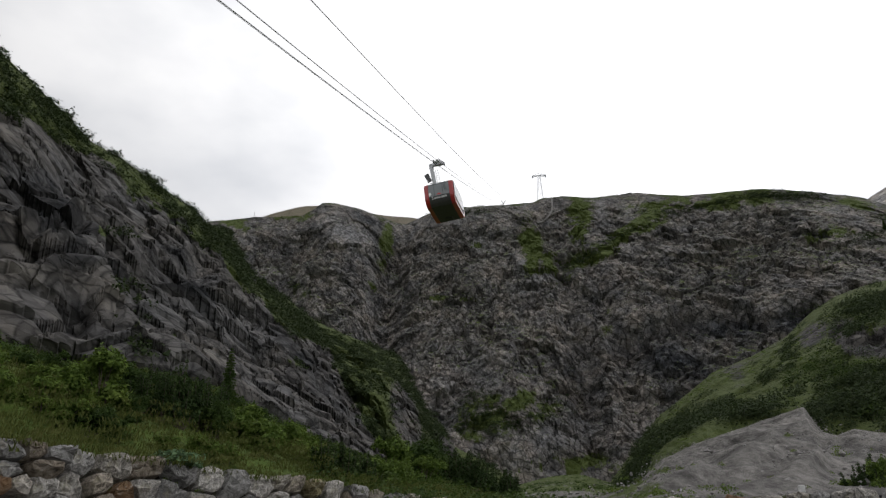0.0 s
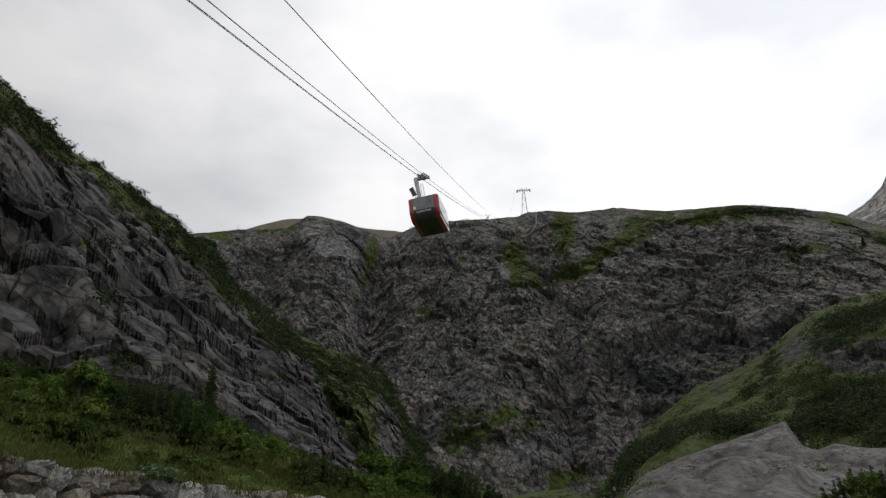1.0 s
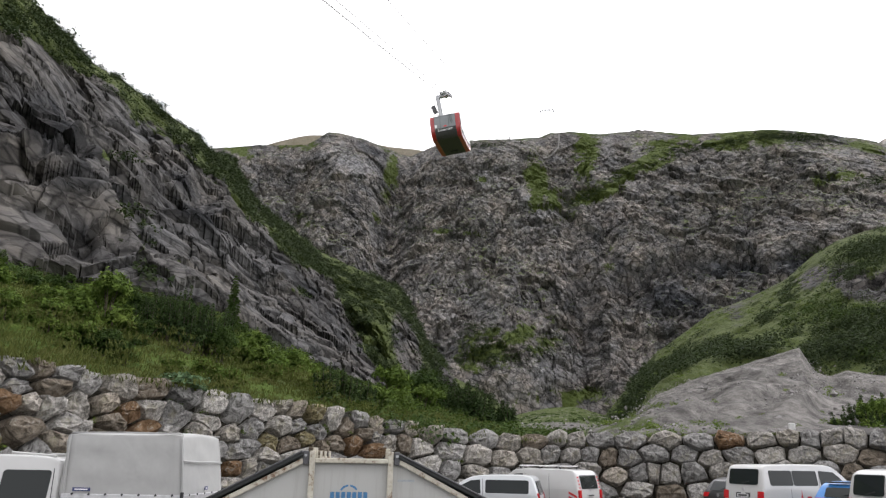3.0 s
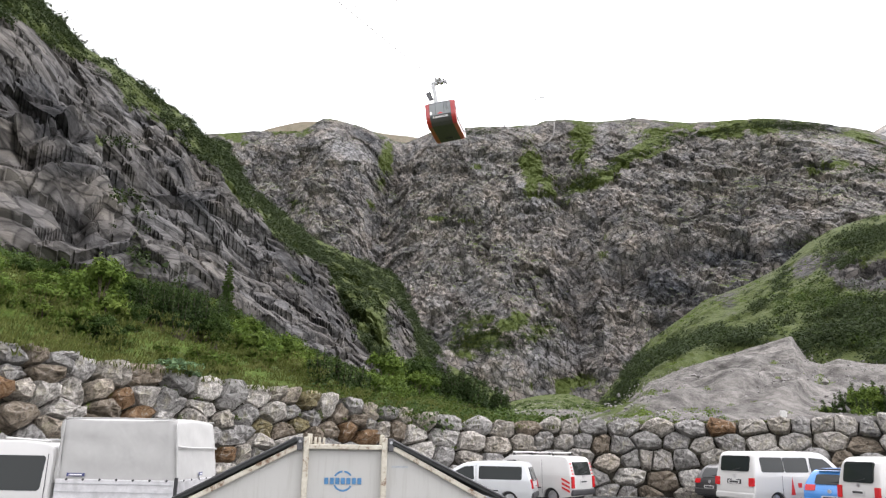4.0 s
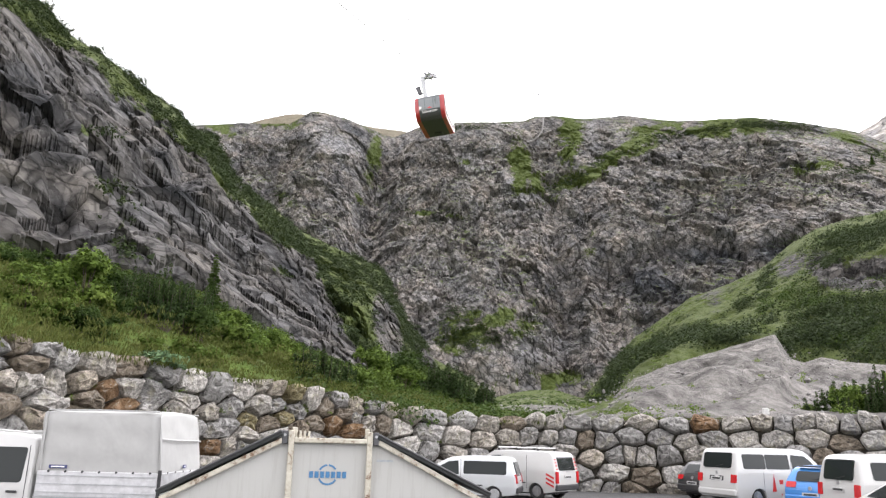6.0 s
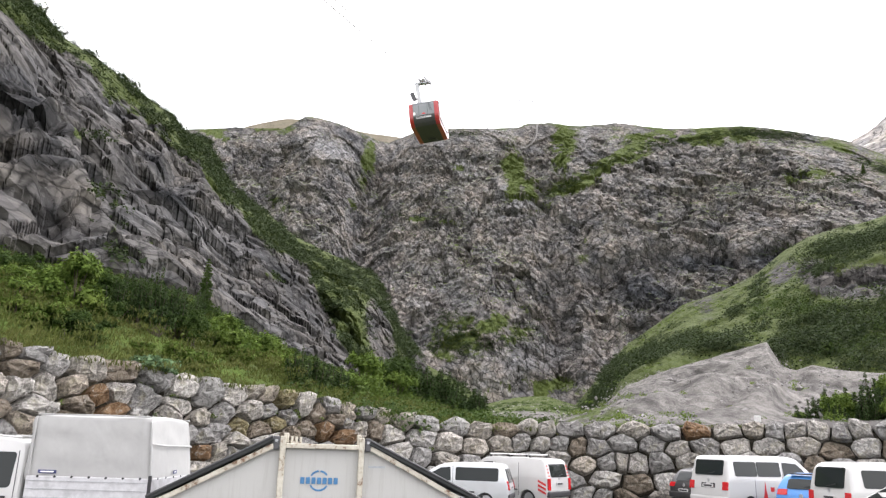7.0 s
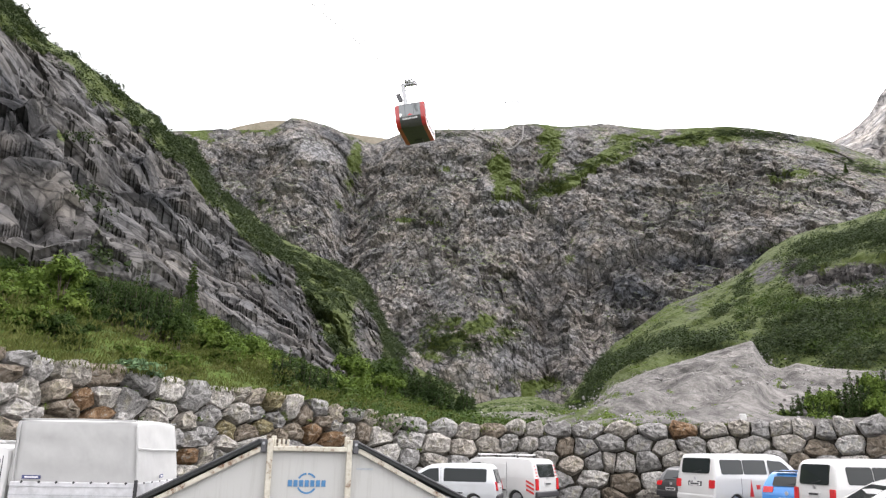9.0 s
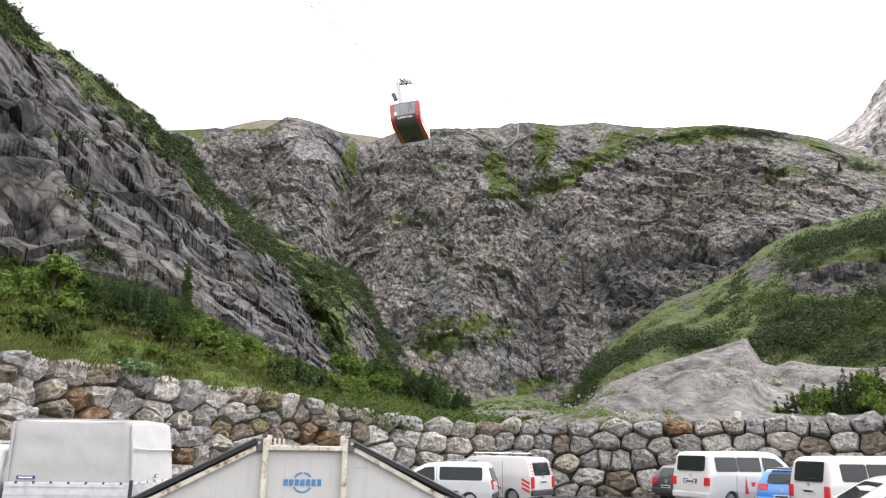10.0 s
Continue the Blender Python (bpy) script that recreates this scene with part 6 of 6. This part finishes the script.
def rope(name, label, side, radius, drop=0.0):
    stops = [-33 + 3 * i for i in range(40)] + [90 + 20 * i for i in range(41)] + [905]
    bm = tube(bmesh.new(), [rope_at(s, side, drop) for s in stops], radius, 6)
    tagged(mesh_object(name, bm, M_CABLE, True), label, "cable", "cableway ropes")


rope("track_cable", "steel track cable of the cableway", -12.0, 0.027)
rope("track_cable", "steel track cable of the cableway", -11.35, 0.027)
rope("haul_cable", "thinner steel haul cable", -11.7, 0.013, 0.35)
rope("return_cable", "single steel cable of the second track", -8.6, 0.024)

where = rope_at(77.5, -11.68)
gondola = thing("cable_car", pose(*where, 0, 0, -HEAD - 5) @ pose(0, 0, 0, 0, -7.0, 0), "red and black cable car cabin hanging from its ropes", "cable car")
LIFT = -3.75
half = 1.42
prof = curved([(-2.45, 0.0), (-2.72, -0.25), (-2.86, -1.35), (-2.86, -2.0), (-2.62, -2.52), (-2.25, -2.84)], 3)
ringed = prof + [(-y, z) for y, z in prof[::-1]]


def slice_of(outline, x0, x1, grow=0.0, round_in=0.0):
    """The cabin's profile between two widths."""
    bm = bmesh.new()
    cy, cz = 0, -1.3
    rows = []
    for x, s in ((x0, 1.0), (x1, 1 - round_in)):
        rows.append([bm.verts.new((x, y * (s + grow), LIFT + cz + (z - cz) * (s + grow))) for y, z in outline])
    n = len(outline)
    for i in range(n):
        bm.faces.new((rows[0][i], rows[0][(i + 1) % n], rows[1][(i + 1) % n], rows[1][i]))
    bm.faces.new(rows[0][::-1])
    bm.faces.new(rows[1])
    bmesh.ops.recalc_face_normals(bm, faces=bm.faces[:])
    return bm


part("cabin_body", slice_of(ringed, -half + 0.12, half - 0.12), M_CABIN_BLACK, gondola, "black cabin shell and floor")
for sign in (-1, 1):
    frame_part = part("side_frame", slice_of(ringed, sign * (half - 0.2), sign * (half + 0.28), 0.012, 0.03), M_RED_PAINT, gondola, "glossy red side frame")
    # side wall: glass panes in dark frames
    x = sign * (half + 0.285)
    wall_bm = plate(bmesh.new(), [(-2.5, -0.14), (-2.70, -1.1), (-2.68, -1.7), (-2.2, -2.42), (2.2, -2.42), (2.68, -1.7), (2.70, -1.1), (2.5, -0.14)], 0.05, lambda y, z, d: (x - sign * d + sign * 0.03, y * 0.95, LIFT + z))
    wall_part = part("side_wall", wall_bm, M_CABIN_BLACK, gondola, "dark side wall round the windows")
    for y0, y1, z0, z1 in ((-2.36, -1.42, -2.0, -0.28), (-1.34, -0.42, -1.3, -0.28), (-1.34, -0.42, -2.2, -1.38), (-0.34, 0.5, -1.3, -0.28), (-0.34, 0.5, -2.2, -1.38), (0.58, 1.42, -2.2, -0.28), (1.5, 2.3, -1.9, -0.28)):
        part("side_pane", plate(bmesh.new(), rounded(y0, z0, y1, z1, 0.06), 0.03, lambda y, z, d: (x + sign * (0.045 - d), y, LIFT + z)), M_CABIN_GLASS, wall_part, "clear side window")


def nose_y(z):
    for (y1, z1), (y2, z2) in zip(prof, prof[1:]):
        if z2 <= z <= z1:
            return y1 + (y2 - y1) * (z - z1) / (z2 - z1 if z2 != z1 else 1)
    return prof[-1][0]


def nose_plate(u0, z0, u1, z1, r, sign, proud=0.02):
    bm = bmesh.new()
    rows = [z0 + (z1 - z0) * i / 6 for i in range(7)]
    grid = [[bm.verts.new((u, sign * (-nose_y(z) + proud), LIFT + z)) for u in (u0, u1)] for z in rows]
    for a, b in zip(grid, grid[1:]):
        bm.faces.new((a[0], a[1], b[1], b[0]))
    bmesh.ops.recalc_face_normals(bm, faces=bm.faces[:])
    bmesh.ops.solidify(bm, geom=bm.faces[:], thickness=0.015)
    return bm


for sign in (-1, 1):
    for u0, u1 in ((-1.2, -0.55), (-0.51, 0.42), (0.46, 1.2)):
        pane = part("end_pane", nose_plate(u0, -1.78, u1, -0.12, 0.05, sign), M_CABIN_GLASS, gondola, "grey tinted end window")
    for u in (0.62, 0.78):
        part("cable_run", tube(bmesh.new(), [(u, sign * (-nose_y(z) + 0.05), LIFT + z) for z in (-0.1, -0.5, -0.9)] + [(u + 0.18, sign * (-nose_y(-1.3) + 0.05), LIFT - 1.35)], 0.022, 5), M_TRIM, gondola)
part("corner_mark", plate(bmesh.new(), [(-1.18, -1.72), (-0.86, -1.5), (-1.0, -1.42), (-0.9, -1.35), (-1.18, -1.25)], 0.006, lambda u, z, d: (u, nose_y(z) - 0.035 + d, LIFT + z)), M_WHITE_MARK, gondola, "white angular mark")
part("roof_mark", plate(bmesh.new(), [(-0.32, -1.66), (0.30, -1.66), (0.08, -1.54), (0.0, -1.44), (-0.1, -1.54)], 0.006, lambda u, z, d: (u, nose_y(z) - 0.035 + d, LIFT + z)), M_RED_MARK, gondola, "red peak-shaped mark")
lettering("cabin_name", "L\u00fcnersee", 0.46, pose(-0.02, nose_y(-1.98) - 0.02, LIFT - 2.0, 90, 0, 0), M_WHITE_MARK, gondola)
part("floor_hatch", boxed((0.9, 0.9, 0.12), (0, 1.6, LIFT - 2.88), (0, 0, 0), 0.03), M_TRIM, gondola)
part("roof_deck", boxed((2.2, 3.8, 0.10), (0, 0, LIFT + 0.04), (0, 0, 0), 0.03), M_STEEL, gondola, "grey roof deck")
# hanger: a box column with a ladder and a side platform
part("hanger_column", boxed((0.46, 0.5, 3.75), (-0.88, 0, LIFT + 1.9), (0, -4, 0), 0.04), M_STEEL, gondola, "galvanised steel hanger column")
lad = part("ladder_rail", tube(bmesh.new(), [(-0.48, -0.15, LIFT + 0.9), (-0.52, -0.15, LIFT + 3.0)], 0.03, 5), M_STEEL, gondola)
part("ladder_rail", tube(bmesh.new(), [(-0.12, -0.15, LIFT + 0.9), (-0.24, -0.15, LIFT + 3.0)], 0.03, 5), M_STEEL, gondola)
for i in range(7):
    part("rung", tube(bmesh.new(), [(-0.49, -0.15, LIFT + 1.0 + i * 0.3), (-0.13 - 0.015 * i, -0.15, LIFT + 1.0 + i * 0.3)], 0.02, 5), M_STEEL, gondola)
part("service_board", boxed((0.55, 0.14, 1.15), (-1.55, 0.0, LIFT + 2.2), (0, -18, 0), 0.03), M_DARK_STEEL, gondola, "dark service platform folded up")
part("board_stay", tube(bmesh.new(), [(-0.85, 0, LIFT + 1.3), (-1.4, 0, LIFT + 1.45)], 0.05, 6), M_STEEL, gondola)
# the carriage on the ropes
pitch = math.degrees(math.atan(0.39))
part("carriage_head", boxed((1.5, 0.5, 0.36), (-0.45, 0, 0.0), (0, 0, 0), 0.08), M_STEEL, gondola)
for sx in (-0.32, 0.33):
    beam = part("carriage_beam", boxed((0.10, 4.2, 0.22), (sx, 0, 0.05), (pitch, 0, 0), 0.03), M_DARK_STEEL, gondola, "dark carriage beam")
    for i in range(8):
        y = -1.85 + i * 0.53
        part("roller", drum(bmesh.new(), 0.19, 0.09, (sx, y, 0.20 + y * 0.39), (0, 90, 0), 16), M_DARK_STEEL, beam)
for y in (-1.5, 1.5):
    part("rope_guide", boxed((0.9, 0.25, 0.25), (0, y, 0.1 + y * 0.39), (pitch, 0, 0), 0.04), M_STEEL, gondola)
part("buffer", boxed((0.35, 0.5, 0.4), (0.25, -2.2, -0.85), (pitch, 0, 0), 0.06), M_STEEL, gondola)

# the support tower on the ridge
mast_base = Vector((905 * math.sin(radians(7.4)), 905 * math.cos(radians(7.4)), 421))
tower = thing("cableway_tower", Matrix.Translation(mast_base) @ pose(0, 0, 0, 0, 0, -HEAD), "grey lattice cableway tower with a wide crossarm", "tower")
TALL, ARM = 29.0, 9.5
legs = [(-3.4, -3.4), (3.4, -3.4), (3.4, 3.4), (-3.4, 3.4)]


def leg_at(i, z):
    f = 1 - 0.62 * z / TALL
    return Vector((legs[i][0] * f, legs[i][1] * f, z))


for i in range(4):
    part("tower_leg", tube(bmesh.new(), [leg_at(i, -6), leg_at(i, TALL)], 0.36, 6), M_STEEL, tower)
    for j in range(5):
        z0, z1 = TALL * j / 5, TALL * (j + 1) / 5
        a, b = (i, (i + 1) % 4) if j % 2 else ((i + 1) % 4, i)
        part("tower_brace", tube(bmesh.new(), [leg_at(a, z0), leg_at(b, z1)], 0.14, 5), M_STEEL, tower)
for z in (TALL, TALL + 1.6):
    for y in (-0.9, 0.9):
        part("crossarm_chord", boxed((2 * ARM, 0.36, 0.36), (0, y, z)), M_STEEL, tower)
for i in range(12):
    x = -ARM + 2 * ARM * i / 12
    part("crossarm_web", tube(bmesh.new(), [(x, -0.9, TALL + (1.6 if i % 2 else 0)), (x + 2 * ARM / 12, -0.9, TALL + (0 if i % 2 else 1.6))], 0.14, 5), M_STEEL, tower)
for x in (-ARM + 0.8, ARM - 0.8):
    part("rope_saddle", boxed((1.6, 6.0, 1.2), (x, 0, TALL - 0.9), (14, 0, 0), 0.2), M_DARK_STEEL, tower, "dark rope saddle")
for x in (-4.5, -2.0, 2.5):
    part("lifting_frame", tube(bmesh.new(), [(x, 0, TALL + 1.6), (x, 0, TALL + 4.4), (x + 2.2, 0, TALL + 4.4)], 0.2, 5), M_STEEL, tower)

# a rope rider far up the line, a ridge pole and small things on the wall's top
rider_at = rope_at(186, -10.2)
rider = thing("rope_rider", Matrix.Translation(rider_at), "small dark rope rider clamped on the cables", "rope rider")
for sign in (-1, 1):
    part("rider_arm", tube(bmesh.new(), [(0, 0, -0.5), (sign * 0.62, 0, 0.55)], 0.09, 5), M_DARK_STEEL, rider)
part("rider_clamp", boxed((0.4, 0.5, 0.3), (0, 0, -0.5), (21, 0, 0), 0.05), M_DARK_STEEL, rider)
pole_at = Vector((915 * math.sin(radians(-16.5)), 915 * math.cos(radians(-16.5)), 389))
pole = tagged(mesh_object("marker_pole", tube(bmesh.new(), [pole_at + Vector((0, 0, -4)), pole_at + Vector((0, 0, 7.5))], 0.28, 6, 0.7), M_DARK_STEEL), "thin dark marker pole on the ridge", "pole")


# ---------------------------------------------------------------- the boulder wall
wall_az = np.array([r[0] for r in WALL])
wall_d = np.array([r[1] for r in WALL])
wall_top = 2 + wall_d * np.tan(np.radians([r[2] for r in WALL]))
run_x, run_y = wall_d * np.sin(np.radians(wall_az)), wall_d * np.cos(np.radians(wall_az))
run = np.concatenate([[0], np.cumsum(np.hypot(np.diff(run_x), np.diff(run_y)))])


def on_wall(s, h, out=0.0):
    """A point of the wall's face: s metres along it, h metres up, out metres proud; the face leans back."""
    x, y = np.interp(s, run, run_x), np.interp(s, run, run_y)
    x2, y2 = np.interp(s + 0.5, run, run_x), np.interp(s + 0.5, run, run_y)
    x1, y1 = np.interp(s - 0.5, run, run_x), np.interp(s - 0.5, run, run_y)
    t = Vector((x2 - x1, y2 - y1, 0)).normalized()
    n = Vector((t.y, -t.x, 0))
    return Vector((x, y, 0)) + n * (out + (1.6 - h) * 0.18) + Vector((0, 0, h + 0.25 * out))


def top_at(s):
    return float(np.interp(s, run, wall_top))


def clip_cell(poly, p, q):
    """Keep the part of a convex outline that is nearer to p than to q."""
    m, d = (p + q) / 2, q - p
    out = []
    for i, a in enumerate(poly):
        b = poly[(i + 1) % len(poly)]
        da, db = (a - m).dot(d), (b - m).dot(d)
        if da <= 0:
            out.append(a)
        if (da < 0) != (db < 0) and abs(da - db) > 1e-9:
            out.append(a + (b - a) * (da / (da - db)))
    return out


boulder_wall = thing("wall_boulders", Matrix(), "dry boulder retaining wall of rough grey and rust-stained limestone", "retaining wall", kind="structure")
# seeds in courses, stretched sideways
STRETCH = 1.5
r = random.Random(5)
seeds = []
tries = 0
coursed = float(np.interp(-2, wall_az, run))
lively = [(r.uniform(0, coursed), r.uniform(-0.6, 6.2), r.uniform(0.0, 1.0) ** 1.5) for _ in range(6500)]
for s, h, k in lively:
    gap = 0.34 + 0.46 * k
    if h < top_at(s) - 0.2 and all((q.x - s / STRETCH) ** 2 + (q.y - h) ** 2 > max(gap, g * 0.9) ** 2 for q, g in seeds if abs(q.x - s / STRETCH) < 1.2):
        seeds.append((Vector((s / STRETCH, h)), gap))
# a mirrored seed over each of the topmost blocks ends them near the wall's top
seeds += [(Vector((q.x, 2 * top_at(q.x * STRETCH) - q.y + r.uniform(-0.12, 0.16))), g) for q, g in seeds if q.y > top_at(q.x * STRETCH) - 0.9]
# further along the blocks are squarer and lie in rough courses
for row in range(-1, 7):
    s = coursed + r.uniform(0.3, 0.9)
    while s < run[-1]:
        wide = r.uniform(0.8, 1.9) if r.random() < 0.75 else r.uniform(0.45, 0.8)
        seeds.append((Vector(((s + wide / 2) / STRETCH, top_at(s) - 0.34 - 0.70 * row + r.uniform(-0.2, 0.2) * (row > -1) * (row != 0) + r.uniform(-0.08, 0.08) * (row == 0))), 0.5))
        s += wide
seeds = [q for q, g in seeds]
boulders, rest = [], []
for i, p in enumerate(seeds):
    sx = p.x * STRETCH
    if p.y > top_at(sx) - 0.06 or p.y < -0.1:
        continue
    poly = [p + Vector(v) for v in ((-1, -1), (1, -1), (1, 1), (-1, 1))]
    for q in seeds:
        if q is not p and abs(q.x - p.x) < 2 and abs(q.y - p.y) < 2:
            poly = clip_cell(poly, p, q)
            if len(poly) < 3:
                break
    if len(poly) >= 3:
        boulders.append((p, poly))


def boulder_mesh(p, poly, rr):
    """One quarried block: an uneven outline, bulging to a broken face."""
    c = sum(poly, Vector((0, 0))) / len(poly)
    # walk the outline evenly, with its corners knocked off
    lens = [(poly[(i + 1) % len(poly)] - a).length for i, a in enumerate(poly)]
    total, ring, n = sum(lens), [], 11
    for k2 in range(n):
        want, i = total * (k2 + rr.uniform(-0.25, 0.25)) / n % total, 0
        while want > lens[i]:
            want -= lens[i]
            i += 1
        q = poly[i].lerp(poly[(i + 1) % len(poly)], want / max(lens[i], 1e-6))
        ring.append(c + (q - c) * rr.uniform(0.89, 1.01))
    deep = rr.uniform(0.18, 0.5)
    tilt = Vector((rr.uniform(-0.4, 0.4), rr.uniform(-0.3, 0.5)))
    verts, faces = [], []
    for scale, out in ((1.0, -0.30), (1.0, 0.02), (0.89, deep * 0.75), (0.45, deep)):
        for q in ring:
            d = (q - c) * scale
            o = out + (d.dot(tilt) + rr.uniform(-0.09, 0.09) if out > 0.0 else 0)
            verts.append(on_wall((c.x + d.x) * STRETCH, c.y + d.y, o))
    verts.append(on_wall(c.x * STRETCH, c.y, deep + rr.uniform(-0.04, 0.06)))
    for k2 in range(3):
        for j in range(n):
            a, b = k2 * n + j, k2 * n + (j + 1) % n
            faces.append((a, b, b + n, a + n))
    for j in range(n):
        faces.append((3 * n + j, 3 * n + (j + 1) % n, 4 * n))
    return verts, faces


spare_v, spare_f = [], []
seen_from, seen_to = float(np.interp(-35, wall_az, run)), float(np.interp(36, wall_az, run))
rr = random.Random(9)
rusty = float(np.interp(-3, wall_az, run))
inside = [b for b in boulders if seen_from < b[0].x * STRETCH < seen_to]
keep = set(id(b) for b in sorted(inside, key=lambda b: -b[0].y)[:300])
for b in boulders:
    verts, faces = boulder_mesh(*b, rr)
    if id(b) in keep:
        me = bpy.data.meshes.new("boulder")
        origin = sum(verts, Vector()) / len(verts)
        me.from_pydata([v - origin for v in verts], [], faces)
        k = rr.random() * (0.36 if b[0].x * STRETCH < rusty else 1.0)
        me.materials.append(M_RUST if k < 0.035 else M_BROWN if k < 0.125 else M_OCHRE if k < 0.155 else M_WHITE_STONE if k < 0.18 or k > 0.78 else M_BOULDER)
        ob = new("boulder", me)
        ob.location = origin
        ob.parent = boulder_wall
    else:
        base = len(spare_v)
        spare_v += verts
        spare_f += [tuple(i + base for i in f) for f in faces]
me = bpy.data.meshes.new("boulder_rest")
me.from_pydata(spare_v, [], spare_f)
me.materials.append(M_BOULDER_REST)
ob = new("lower_boulders", me)
ob.parent = boulder_wall
tagged(ob, "lower course of grey boulders", kind="stuff")
# earth behind the joints
grid_v, grid_f = [], []
ns = 160
for i in range(ns + 1):
    s = run[-1] * i / ns
    for h, o in ((-0.3, -0.06), (top_at(s) * 0.5, -0.06), (top_at(s) - 0.25, -0.10), (top_at(s) - 0.15, -0.7), (top_at(s) - 0.2, -2.6), (0, -2.6)):
        p = on_wall(s, h, o)
        if o < -0.5:
            p.z = h
        grid_v.append(p)
for i in range(ns):
    for j in range(5):
        a = i * 6 + j
        grid_f.append((a, a + 6, a + 7, a + 1))
me = bpy.data.meshes.new("joint_fill")
me.from_pydata(grid_v, [], grid_f)
me.materials.append(M_EARTH)
ob = new("joint_fill", me)
ob.parent = boulder_wall

# growth on the wall's top and in its joints
rg = np.random.default_rng(77)
tops = [on_wall(s, top_at(s) - 0.12, -rg.uniform(0.35, 1.5)) for s in rg.uniform(seen_from, seen_to, 1000)]
for p in tops:
    p.z = top_at(float(np.interp(math.degrees(math.atan2(p.x, p.y)), wall_az, run))) - 0.12
tops = np.array([tuple(p) for p in tops])
tagged(foliage("wall_top_weeds", tops, rg.uniform(0.08, 0.22, len(tops)), 0.2, 46, M_BLADE, 0.7, 1.2, 78), "low weeds and grass along the wall's top", "weeds", kind="stuff")
cracks = np.array([tuple(on_wall(s, rg.uniform(0.8, top_at(s) - 0.2), 0.10)) for s in rg.uniform(seen_from, float(np.interp(2, wall_az, run)), 90)])
tagged(foliage("joint_weeds", cracks, rg.uniform(0.10, 0.26, len(cracks)), 0.2, 60, M_LEAF, 0.9, 1.0, 79), "small green weeds growing from the wall's joints", "weeds", kind="stuff")

# the road's edge above the wall's end
cap = bmesh.new()
rows = []
for s in np.linspace(float(np.interp(24.8, wall_az, run)), run[-1], 24):
    t = top_at(s)
    row = []
    for out, z in ((-0.12, t - 0.22), (-0.12, t + 0.05), (-2.4, t + 0.06), (-2.4, t - 0.22)):
        p = on_wall(s, t, out)
        p.z = z + 0.012 * math.sin(3.1 * s)
        row.append(cap.verts.new(p))
    rows.append(row)
for a, b in zip(rows, rows[1:]):
    for j in range(4):
        cap.faces.new((a[j], b[j], b[(j + 1) % 4], a[(j + 1) % 4]))
cap.faces.new(rows[0])
cap.faces.new(rows[-1][::-1])
bmesh.ops.recalc_face_normals(cap, faces=cap.faces[:])
tagged(mesh_object("road_edge", cap, M_CAP), "grey concrete road edge above the boulder wall", "kerb", kind="structure")
